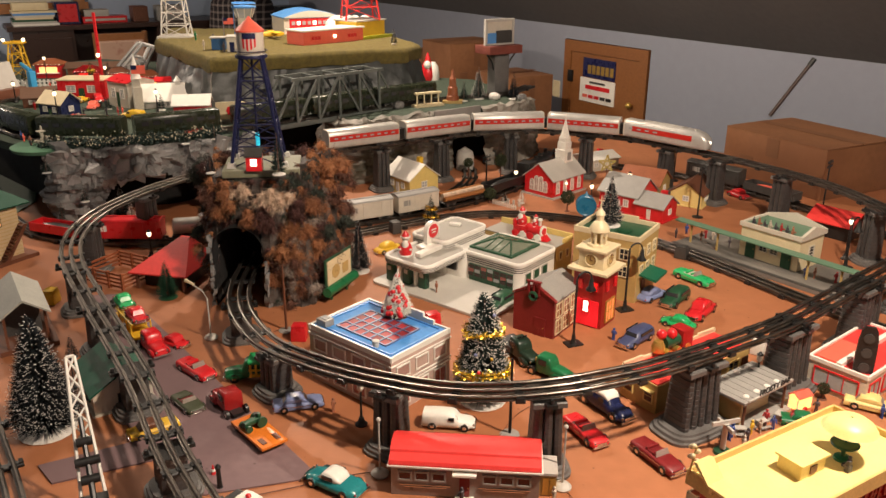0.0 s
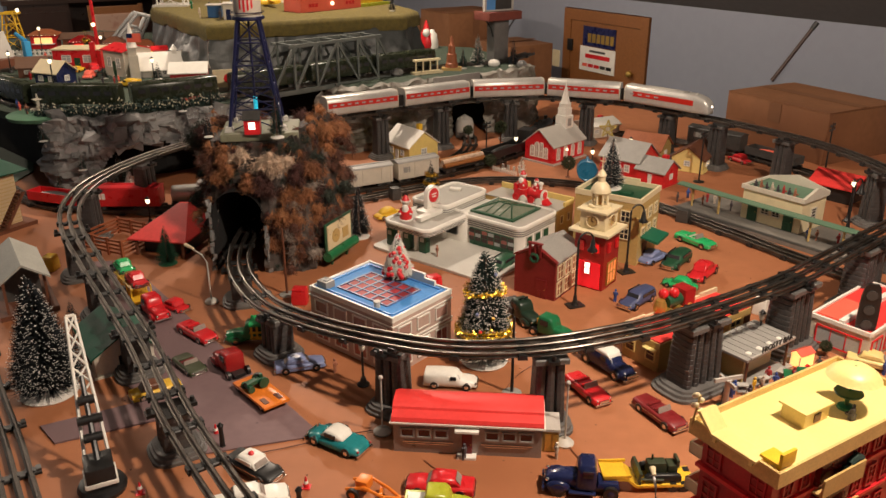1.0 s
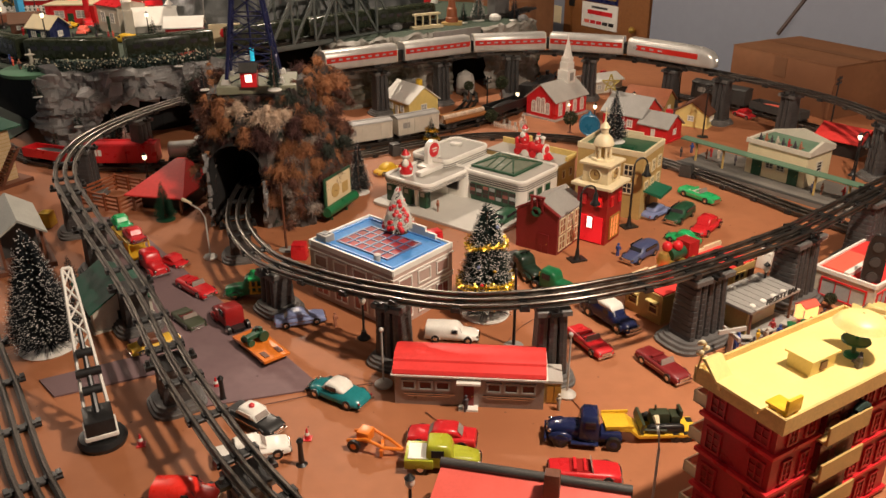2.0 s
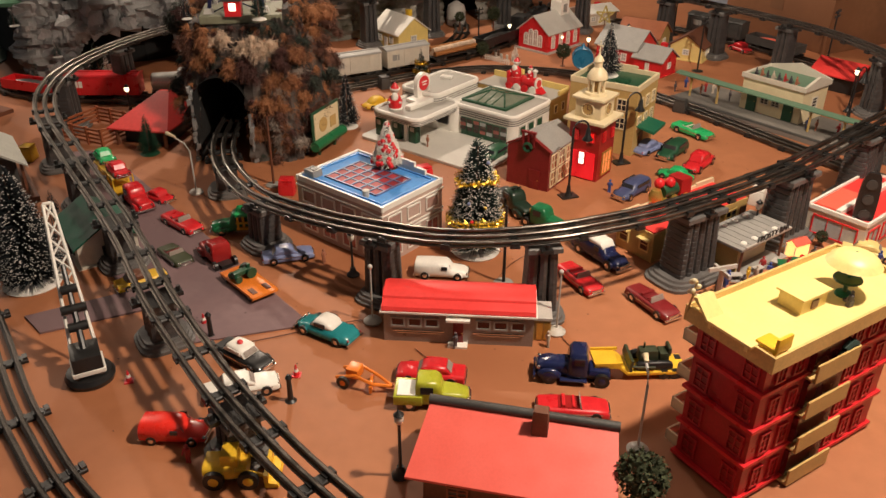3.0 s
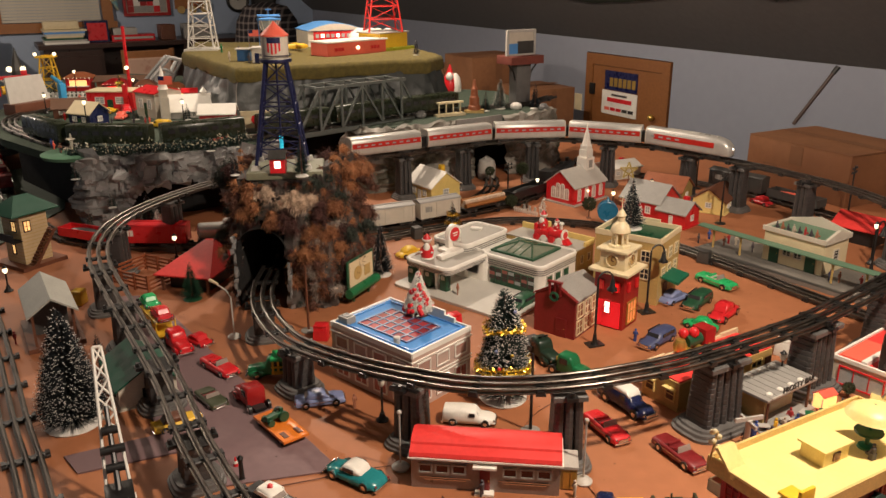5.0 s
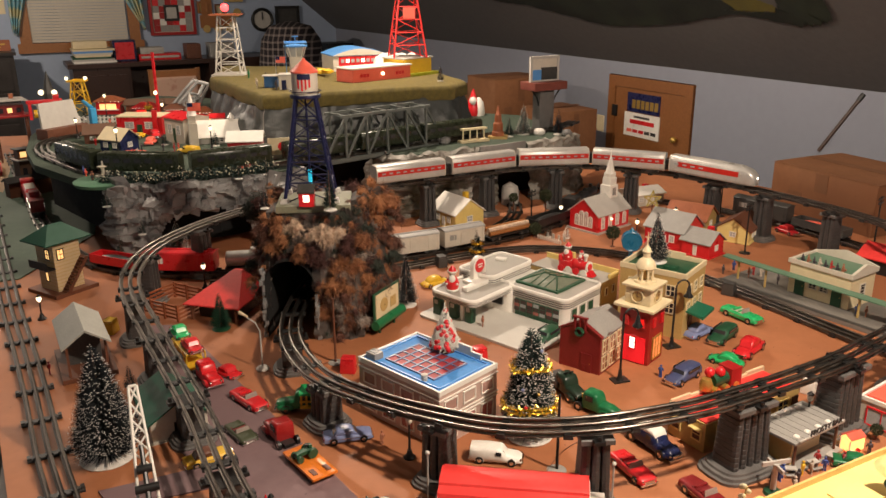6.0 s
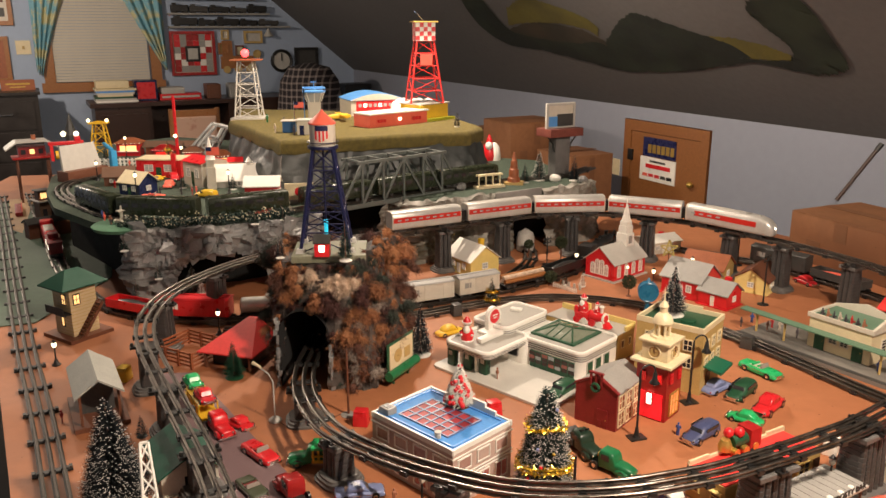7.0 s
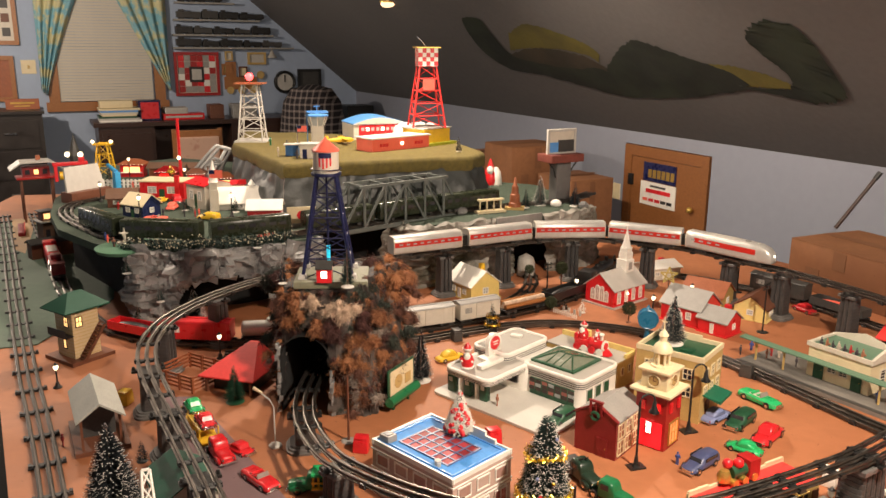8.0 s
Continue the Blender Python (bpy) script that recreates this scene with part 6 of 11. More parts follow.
def tractor(label, mat, x, y, z, rz, s=1.0):
    root = thing("toy_tractor", label, "toy tractor", x, y, z, rz)
    part("body", shell([(-0.022 * s, 0.01 * s, 0.012 * s, 0.024 * s), (0.0, 0.009 * s, 0.012 * s, 0.026 * s), (0.028 * s, 0.008 * s, 0.01 * s, 0.024 * s)]), mat, root)
    part("seat", G().box(-0.016 * s, 0, 0.024 * s, 0.01 * s, 0.012 * s, 0.01 * s), mat, root, bevel=0.001)
    part("steering_wheel", G().rod((-0.002 * s, 0, 0.026 * s), (-0.008 * s, 0, 0.036 * s), 0.0012 * s, n=6).lathe(-0.008 * s, 0, [(0.006 * s, 0.036 * s), (0.006 * s, 0.0375 * s)], 12), BLACK, root)
    for sx, rr in ((-0.016, 0.014), (0.022, 0.009)):
        for sy in (-1, 1):
            part("wheel", G().rod((sx * s, sy * 0.011 * s, rr * s), (sx * s, sy * 0.019 * s, rr * s), rr * s, n=16), mat, root)
    return root


tractor("dark green toy tractor on the orange flatbed", DGREEN, -0.325, 1.39, 0.019, -130, 0.78)
gy = truck("green and yellow toy stake truck", GREEN, -0.405, 1.612, 190, 0.07, 0.04)
part("bed", G().box(-0.034, 0, 0.014, 0.056, 0.046, 0.006), YELLOW, gy, bevel=0.001)
part("top", G().box(-0.034, 0, 0.046, 0.058, 0.048, 0.008), BGREEN, gy, bevel=0.002)
for s in (-1, 1):
    for k in range(5):
        part("stake", G().box(-0.058 + k * 0.012, s * 0.022, 0.018, 0.0045, 0.003, 0.03), YELLOW, gy, smooth=0)
    part("stake_rail", G().box(-0.034, s * 0.0225, 0.03, 0.056, 0.0028, 0.004), YELLOW, gy, smooth=0)
cc = truck("red toy car carrier cab on the purple road", RED, -0.668, 1.722, -46, 0.1, 0.048)
tr = thing("toy_car_carrier_trailer", "yellow toy car carrier trailer with two decks", "toy trailer", -0.772, 1.838, 0, -49)
part("deck", G().box(0, 0, 0.012, 0.19, 0.05, 0.005), YELLOW, tr, bevel=0.001)
part("upper_deck", G().box(-0.01, 0, 0.044, 0.17, 0.05, 0.004), YELLOW, tr, bevel=0.001)
for xx in (-0.08, -0.03, 0.03, 0.07):
    for s in (-1, 1):
        part("stanchion", G().box(xx, s * 0.024, 0.016, 0.004, 0.003, 0.03), YELLOW, tr, smooth=0)
wheels(tr, 1, 0.05, 0.009, (-0.07, -0.05))
cr = car("green toy car riding on the carrier's upper deck", "round", BGREEN, -0.81, 1.882, -49, 0.085, 0.042)
cr.location.z = 0.048
cr = car("red toy car riding on the carrier's upper deck", "round", RED, -0.742, 1.804, -49, 0.085, 0.042)
cr.location.z = 0.048
car("olive toy army jeep by the road", "open", paint("olive_drab", (0.05, 0.06, 0.03), 0.5), -0.496, 1.485, -43, 0.09, 0.045)
pk = truck("yellow-green toy pickup with a white bed load", LIME, 0.078, 1.062, 0, 0.1, 0.05)
part("bed", G().box(-0.045, 0, 0.012, 0.045, 0.05, 0.016), LIME, pk, bevel=0.001)
part("bed_cover", G().box(-0.045, -0.002, 0.028, 0.034, 0.038, 0.002), WHITE, pk, smooth=0)
tt = thing("toy_truck", "glossy navy blue toy tractor unit with round fenders", "toy truck", 0.295, 1.142, 0, 176)
part("chassis", G().box(-0.02, 0, 0.008, 0.09, 0.026, 0.008), BLACK, tt, smooth=0)
part("hood", shell([(0.004, 0.018, 0.012, 0.036), (0.03, 0.0165, 0.012, 0.034), (0.052, 0.0145, 0.012, 0.031), (0.058, 0.011, 0.012, 0.025)], 0.4), NAVY, tt, smooth=50)
part("cab", shell([(-0.026, 0.021, 0.012, 0.052), (-0.022, 0.0235, 0.012, 0.06), (-0.002, 0.0235, 0.012, 0.06), (0.004, 0.022, 0.012, 0.054), (0.007, 0.02, 0.012, 0.038)], 0.34), NAVY, tt, smooth=50)
for s in (-1, 1):
    part("fender", G().ball(0.036, s * 0.0205, 0.016, 0.02, 0.0075, 0.012, 14, 8), NAVY, tt)
    part("running_board", G().box(-0.004, s * 0.0235, 0.009, 0.044, 0.01, 0.003), NAVY, tt, bevel=0.001)
    part("headlight", G().ball(0.053, s * 0.016, 0.026, 0.0038, n=10, m=6), CHROME, tt)
    part("side_window", G().box(-0.012, s * 0.0232, 0.04, 0.017, 0.002, 0.012), GLASSD, tt, bevel=0.0006)
part("windscreen", G().quad((0.0066, -0.017, 0.04), (0.0066, 0.017, 0.04), (0.0048, 0.016, 0.052), (0.0048, -0.016, 0.052)), GLASSD, tt, smooth=0)
part("rear_deck", G().box(-0.046, 0, 0.016, 0.038, 0.036, 0.01, taper=0.85), NAVY, tt, bevel=0.003)
part("bumper", G().box(0.06, 0, 0.009, 0.004, 0.05, 0.007), NAVY, tt, bevel=0.001)
part("grille", G().box(0.0575, 0, 0.014, 0.003, 0.016, 0.014), CHROME, tt, bevel=0.0008)
wheels(tt, 1, 0.054, 0.0125, (0.036, -0.05), NAVY)
yt = thing("toy_low_loader", "yellow toy low-loader trailer with a raised gooseneck", "toy trailer", 0.415, 1.163, 0, 6)
part("deck", G().box(0.02, 0, 0.01, 0.1, 0.05, 0.006), YELLOW, yt, bevel=0.001)
part("gooseneck", G().skin([[(-0.085, y, z) for y, z in ((-0.022, 0.026), (0.022, 0.026), (0.022, 0.031), (-0.022, 0.031))], [(-0.045, y, z) for y, z in ((-0.024, 0.024), (0.024, 0.024), (0.024, 0.029), (-0.024, 0.029))], [(-0.03, y, z) for y, z in ((-0.024, 0.01), (0.024, 0.01), (0.024, 0.016), (-0.024, 0.016))]]), YELLOW, yt, smooth=0)
for s in (-1, 1):
    part("side_rail", G().box(-0.062, s * 0.022, 0.03, 0.045, 0.003, 0.005), YELLOW, yt, smooth=0)
    part("tail_mark", G().box(0.064, s * 0.015, 0.0161, 0.01, 0.012, 0.001), BLACK, yt, smooth=0)
wheels(yt, 1, 0.05, 0.009, (0.05, 0.032), BLACK)
tk = thing("toy_bulldozer", "dark olive toy bulldozer with black crawler tracks on the trailer", "toy machine", 0.43, 1.166, 0.016, 6)
OLIVED = paint("dark_olive_plastic", (0.035, 0.045, 0.022), 0.45, 0, 0.2)
for s in (-1, 1):
    part("crawler", shell([(-0.03, 0.0055, 0.002, 0.012), (-0.024, 0.0055, 0.0, 0.0155), (0.024, 0.0055, 0.0, 0.0155), (0.03, 0.0055, 0.002, 0.012)], 0.5), BLACK, tk, smooth=60).location.y = s * 0.017
part("engine", G().box(-0.008, 0, 0.01, 0.034, 0.02, 0.02, taper=0.9), OLIVED, tk, bevel=0.002)
part("seat", G().box(0.018, 0, 0.01, 0.016, 0.022, 0.016).box(0.026, 0, 0.024, 0.005, 0.022, 0.012), OLIVED, tk, bevel=0.001)
part("blade", G().slaby([(-0.042, 0.001), (-0.037, 0.001), (-0.0385, 0.01), (-0.036, 0.021), (-0.041, 0.021), (-0.0435, 0.01)], -0.025, 0.025), OLIVED, tk, smooth=0)
part("exhaust", G().rod((-0.014, 0.003, 0.028), (-0.014, 0.003, 0.04), 0.0018, n=8), OLIVED, tk)
for s in (-1, 1):
    part("push_arm", G().rod((-0.038, s * 0.02, 0.008), (0.0, s * 0.024, 0.008), 0.0025, n=6), OLIVED, tk)
pw = thing("toy_grader", "orange toy road grader with open frame", "toy machine", -0.043, 1.098, 0, -18)
part("frame", G().tube([(-0.045, 0.014, 0.014), (-0.01, 0.014, 0.026), (0.02, 0.012, 0.016), (0.05, 0.0, 0.012)], 0.003, 6).tube([(-0.045, -0.014, 0.014), (-0.01, -0.014, 0.026), (0.02, -0.012, 0.016), (0.05, 0.0, 0.012)], 0.003, 6), ORANGE, pw)
part("engine", G().box(-0.018, 0, 0.016, 0.022, 0.024, 0.018), ORANGE, pw, bevel=0.002)
part("blade", G().box(0.012, 0, 0.003, 0.005, 0.042, 0.012, 20), ORANGE, pw, smooth=0)
wheels(pw, 1, 0.045, 0.011, (-0.03,), ORANGE)
ld = thing("toy_front_loader", "yellow toy front loader with black wheels", "toy machine", -0.192, 0.885, 0, 5)
part("body", shell([(-0.045, 0.02, 0.012, 0.034), (-0.01, 0.02, 0.012, 0.034), (0.015, 0.016, 0.012, 0.03)]), YELLOW, ld)
part("cab", G().box(-0.008, 0, 0.03, 0.024, 0.03, 0.022), YELLOW, ld, bevel=0.002)
part("bucket", G().slaby([(0.04, 0.004), (0.06, 0.004), (0.058, 0.01), (0.046, 0.012), (0.046, 0.026), (0.04, 0.026)], -0.027, 0.027), YELLOW, ld, smooth=0)
part("arm", G().rod((0.0, 0.018, 0.03), (0.042, 0.016, 0.016), 0.003, n=6).rod((0.0, -0.018, 0.03), (0.042, -0.016, 0.016), 0.003, n=6), YELLOW, ld)
wheels(ld, 1, 0.056, 0.015, (-0.03, 0.018), YELLOW)
ct = truck("dark green toy wrecker with crane boom", paint("black_green_enamel", (0.012, 0.03, 0.018), 0.35), 0.22, 1.75, -57, 0.13, 0.05)
part("boom", G().rod((-0.05, 0.01, 0.03), (0.0, 0.006, 0.062), 0.0022, n=6).rod((-0.05, -0.01, 0.03), (0.0, -0.006, 0.062), 0.0022, n=6).rod((-0.025, 0.009, 0.046), (-0.025, -0.009, 0.046), 0.0018, n=6), BLACK, ct)
part("bed", G().box(-0.05, 0, 0.014, 0.06, 0.05, 0.016), DGREY, ct, bevel=0.002)
gt = truck("green toy pickup with a yellow load behind the wrecker", GREEN, 0.283, 1.672, -36, 0.1, 0.045)
part("load", G().box(-0.03, 0, 0.03, 0.02, 0.02, 0.01), YELLOW, gt, bevel=0.001)

# crane on its black turntable
k1 = thing("toy_crane", "black toy crane with a tall white lattice boom", "toy crane", -0.5, 1.09, 0, 121)
part("turntable", G().lathe(0, 0, [(0.038, 0), (0.04, 0.008), (0.036, 0.016), (0.03, 0.018)], 24), BLACK, k1)
part("cab", G().box(0, 0, 0.018, 0.055, 0.046, 0.04), BLACK, k1, bevel=0.003)
part("deck", G().box(-0.024, 0, 0.024, 0.01, 0.05, 0.008).box(-0.002, 0.024, 0.024, 0.05, 0.004, 0.008).box(-0.002, -0.024, 0.024, 0.05, 0.004, 0.008), WHITE, k1, bevel=0.001)
g = G()
A, B = [(0.012, s * 0.02, 0.03) for s in (-1, 1)], [(0.165, s * 0.007, 0.25) for s in (-1, 1)]
for s in range(2):
    g.rod(A[s], B[s], 0.0032, 0.0026, 6)
for j in range(4, 9):
    for s in range(2):
        p = Vector(A[s]).lerp(Vector(B[s]), j / 9)
        q2 = Vector(A[1 - s]).lerp(Vector(B[1 - s]), (j + 1) / 9)
        g.rod(p, q2, 0.0018, n=5)
g.rod(A[0], A[1], 0.003, n=6).rod(B[0], B[1], 0.003, n=6)
part("boom", g, WHITE, k1, "white lattice boom")
mast = part("mast", G().rod((0.0, 0, 0.05), (0.1, 0.0, 0.165), 0.0055, 0.004, 8), BLACK, k1)
for f, w in ((0.3, 0.03), (0.5, 0.04), (0.72, 0.026)):
    part("winch", G().rod((0.1 * f, -w / 2, 0.05 + 0.115 * f), (0.1 * f, w / 2, 0.05 + 0.115 * f), 0.008, n=10), BLACK, mast)
part("hook", G().rod((0.166, 0, 0.248), (0.166, 0, 0.19), 0.0008, n=5).ball(0.166, 0, 0.188, 0.004, n=8, m=6), BLACK, k1)


def cone(x, y):
    c = thing("toy_traffic_cone", "small red and white toy traffic cone", "traffic cone", x, y, 0, 20, group="traffic cones")
    part("base", G().box(0, 0, 0, 0.015, 0.015, 0.002), RED, c, smooth=0)
    part("cone", G().lathe(0, 0, [(0.005, 0.002), (0.0012, 0.022)], 12), RED, c)
    part("stripe", G().lathe(0, 0, [(0.0042, 0.009), (0.003, 0.014)], 12), WHITE, c)
    return c


c0 = cone(-0.433, 1.084)
for x, y in ((-0.362, 1.255), (-0.161, 1.116)):
    copy_thing(c0, pose(x, y, 0))

# ================= street lamps =================


def lamp_post(x, y, h, label="black toy street lamp with a lit globe", glow=True):
    l = thing("toy_street_lamp", label, "toy lamp", x, y, 0, 0, group="street lamps")
    part("base", G().lathe(0, 0, [(0.013, 0), (0.013, 0.003), (0.007, 0.008), (0.005, 0.018)], 14), BLACK, l)
    part("post", G().rod((0, 0, 0.012), (0, 0, h - 0.014), 0.0028, 0.0022, 8), BLACK, l)
    part("globe", G().lathe(0, 0, [(0.003, h - 0.014), (0.0065, h - 0.009), (0.007, h - 0.002), (0.004, h + 0.003)], 12), BULB if glow else OLDWHITE, l)
    part("finial", G().lathe(0, 0, [(0.008, h + 0.002), (0.004, h + 0.006), (0.001, h + 0.01)], 10), BLACK, l)
    return l


for x, y, h, gl in ((-0.117, 1.444, 0.092, False), (-0.938, 2.346, 0.082, True), (0.036, 0.9, 0.11, False), (0.115, 1.62, 0.11, False), (0.50, 2.98, 0.09, True), (0.66, 3.12, 0.1, True), (0.72, 1.62, 0.1, False), (0.22, 3.2, 0.08, True), (1.25, 2.5, 0.13, True), (1.2, 3.0, 0.13, True), (-1.32, 2.05, 0.07, True)):
    lamp_post(x, y, h, "black toy street lamp with %s globe" % ("a lit" if gl else "an unlit frosted"), gl)


def hook_lamp(x, y, h, rz, two=False):
    l = thing("toy_hook_lamp", "tall black toy lamp post with a hanging bell shade", "toy lamp", x, y, 0, rz, group="hook lamps")
    part("base", G().box(0, 0, 0, 0.042, 0.03, 0.004).lathe(0, 0, [(0.01, 0.004), (0.006, 0.012), (0.004, 0.03)], 12), BLACK, l)
    part("post", G().rod((0, 0, 0.01), (0, 0, h - 0.03), 0.003, n=8), BLACK, l)
    part("arm", G().tube([(0.02 - 0.02 * math.cos(a), 0, h - 0.03 + 0.02 * math.sin(a)) for a in [math.pi * k / 10 for k in range(11)]], 0.0024, 6), BLACK, l)
    part("shade", G().lathe(0.04, 0, [(0.003, h - 0.03), (0.005, h - 0.036), (0.007, h - 0.05), (0.013, h - 0.058), (0.013, h - 0.06)], 14), BLACK, l)
    part("bulb", G().ball(0.04, 0, h - 0.063, 0.004, n=10, m=6), OLDWHITE, l)
    return l


hook_lamp(0.345, 1.84, 0.2, 25)
hook_lamp(0.5, 2.055, 0.2, 25)
hook_lamp(1.22, 2.42, 0.17, 40)


def slim_lamp(x, y, h, rz, reach, label="slim grey toy street lamp on a round white base"):
    l = thing("toy_arm_lamp", label, "toy lamp", x, y, 0, rz, group="arm lamps")
    part("base", G().lathe(0, 0, [(0.016, 0), (0.017, 0.004), (0.012, 0.009), (0.004, 0.012)], 16), LGREY, l)
    part("post", G().tube([(0, 0, 0.01), (0, 0, h * 0.8), (reach * 0.2, 0, h * 0.93), (reach * 0.7, 0, h * 0.99)], 0.002, 6), LGREY, l)
    part("head", G().rod((reach * 0.6, 0, h), (reach, 0, h * 1.03), 0.003, 0.005, 8), CREAM, l)
    return l


slim_lamp(-0.557, 1.803, 0.135, 150, 0.075)
slim_lamp(0.38, 0.97, 0.15, 95, 0.03)


def globe_lamp(x, y, h, label="slim grey toy lamp with a round white globe"):
    l = thing("toy_globe_lamp", label, "toy lamp", x, y, 0, 0, group="globe lamps")
    part("base", G().lathe(0, 0, [(0.016, 0), (0.017, 0.004), (0.012, 0.009), (0.004, 0.012)], 16), LGREY, l)
    part("post", G().rod((0, 0, 0.01), (0, 0, h), 0.0018, n=6), LGREY, l)
    part("globe", G().ball(0, 0, h, 0.0045, n=12, m=8), LGREY, l)
    return l


globe_lamp(-0.055, 1.28, 0.118)
globe_lamp(0.28, 1.266, 0.128)


def tall_pole(x, y, h, mat=BROWN, arms=0, rz=0, label="dark toy pole on a round disc foot"):
    l = thing("toy_pole", label, "toy pole", x, y, 0, rz, group="poles")
    part("foot", G().lathe(0, 0, [(0.02, 0), (0.02, 0.002), (0.006, 0.005)], 18), mat if arms else GREY, l)
    part("post", G().rod((0, 0, 0.002), (0, 0, h), 0.0033, 0.0026, 8), mat, l)
    for k in range(arms):
        z = h - 0.012 - 0.016 * k
        ar = part("crossarm", G().box(0, 0, z, 0.004, 0.05, 0.004), mat, l, smooth=0)
        part("insulator", G().rod((0, -0.02, z + 0.004), (0, -0.02, z + 0.01), 0.002, n=6).rod((0, 0.02, z + 0.004), (0, 0.02, z + 0.01), 0.002, n=6), BLACK, ar)
    return l


tall_pole(0.186, 1.43, 0.172, BLACK)
tall_pole(-0.38, 1.86, 0.18)
for x, y, h in ((0.88, 2.9, 0.19), (1.36, 3.0, 0.2), (0.89, 3.4, 0.19), (0.1, 3.3, 0.12)):
    tall_pole(x, y, h, BLACK, 2, -40, "black toy telegraph pole with two crossarms")

# ================= trees =================


def brush_tree(label, x, y, h, r, needle=NEEDLE, snow=SNOW, count=1500, z=0.0, tinsel=False, baubles=None, base=SNOW, seed=1, snowy=0.35, full=1.0):
    """A bottle-brush toy fir: wire trunk, a crown of bristles, flock on the tips."""
    rnd = random.Random(seed)
    t = thing("toy_fir_tree", label, "toy tree", x, y, z, rnd.uniform(0, 360))
    part("stand", G().lathe(0, 0, [(r * 0.75, 0), (r * 0.78, h * 0.01), (r * 0.55, h * 0.035), (0.005, h * 0.05)], 18), base, t)
    part("trunk", G().rod((0, 0, h * 0.02), (0, 0, h * 0.9), h * 0.014, h * 0.004, 6), BROWN, t)
    g, s = G(), G()
    for k in range(count):
        u = 1 - math.sqrt(rnd.random())
        zz = h * (0.07 + 0.9 * u)
        rr = r * (1.02 - u) ** full * rnd.uniform(0.82, 1.08) + 0.002
        a = rnd.uniform(0, 2 * math.pi)
        ca, sa = math.cos(a), math.sin(a)
        lift = rnd.uniform(-0.1, 0.45) * rr
        tip = Vector((ca * rr, sa * rr, zz + lift))
        root = Vector((ca * rr * 0.25, sa * rr * 0.25, zz))
        w = h * 0.006
        side = Vector((-sa, ca, 0)) * w
        up = Vector((0, 0, w))
        g.add([root + side, root - side, tip, root + up, root - up], [(0, 1, 2), (3, 4, 2)])
        for m in range((2 if snowy < 1 else 3) if rnd.random() < snowy else 0):
            p = root.lerp(tip, rnd.uniform(0.72, 0.98))
            q = min(h * 0.0065, 0.0013) if snowy < 1 else 0.0015
            s.add([p + Vector((q, 0, 0)), p + Vector((-q * 0.6, q, 0)), p + Vector((-q * 0.6, -q, 0)), p + Vector((0, 0, q))], [(0, 1, 3), (1, 2, 3), (2, 0, 3)])
    cr = part("crown", g, needle, t, smooth=0)
    if s.v:
        part("flock", s, snow, cr, smooth=0)
    if tinsel:
        for z0, turns in tinsel:
            g = G()
            pts = []
            for k in range(40):
                a = 2 * math.pi * k / 39 * turns
                zz = h * (z0 + 0.02 * math.sin(a * 2.3))
                rr = r * (1.05 - z0) ** full * 1.04
                pts.append((rr * math.cos(a), rr * math.sin(a), zz))
            for p in pts:
                for m in range(9):
                    q = Vector(p) + Vector((rnd.uniform(-1, 1), rnd.uniform(-1, 1), rnd.uniform(-1, 1))) * 0.009
                    g.add([Vector(p), q, q + Vector((0.002, 0.001, 0.002))], [(0, 1, 2)])
            g.tube(pts, 0.0028, 5)
            part("tinsel", g, TINSEL, t)
    if baubles:
        for k in range(baubles[0]):
            u = 1 - math.sqrt(rnd.random())
            a = rnd.uniform(0, 2 * math.pi)
            rr = r * (1 - u) ** full
            part("bauble", G().ball(rr * math.cos(a), rr * math.sin(a), h * (0.1 + 0.85 * u), baubles[1], n=8, m=6), baubles[2 + k % (len(baubles) - 2)], t)
    return t


brush_tree("large blue-black bottle-brush fir with white flock on a snowy base", -0.745, 1.375, 0.262, 0.072, NEEDLEB, SNOW, 6000, seed=2, snowy=0.27, full=0.75)
brush_tree("decorated bottle-brush Christmas tree with gold tinsel garlands", 0.128, 1.56, 0.262, 0.066, NEEDLE, SNOW, 6500, tinsel=((0.3, 1.02), (0.33, 1.02), (0.64, 1.02)), baubles=(14, 0.004, RED, TINSEL, LAV), seed=3, snowy=0.4, full=0.62)
brush_tree("white flocked tree with red baubles on the blue roof", -0.072, 1.695, 0.108, 0.033, NEEDLE, WHITE, 3200, z=0.131, baubles=(40, 0.0062, RED), base=BROWN, seed=4, snowy=1.0)
brush_tree("dark snow-dusted fir beside the mountain", -0.262, 2.275, 0.17, 0.04, NEEDLEB, SNOW, 1500, seed=5, snowy=0.18)
brush_tree("small fir with gold tinsel by the track", -0.085, 2.75, 0.11, 0.03, NEEDLE, SNOW, 900, tinsel=((0.25, 1.0), (0.5, 1.0)), seed=6)
brush_tree("tiny dark fir near the crossing hut", -0.853, 1.68, 0.06, 0.018, NEEDLEB, SNOW, 400, seed=7, snowy=0.05, base=BLACK)
brush_tree("plain green toy fir by the red stand", -0.762, 2.04, 0.118, 0.034, paint("mid_green_bristle", (0.01, 0.06, 0.03), 0.8, 0, 0.3, 90), SNOW, 1100, seed=8, snowy=0.0, base=DGREEN)
brush_tree("frosted fir on the green store roof", 0.467, 2.238, 0.15, 0.042, NEEDLEB, SNOW, 1900, z=0.18, seed=9, snowy=0.4)
brush_tree("small white frosted fir under the trestle", -1.09, 2.56, 0.12, 0.035, NEEDLEW, SNOW, 800, seed=10)


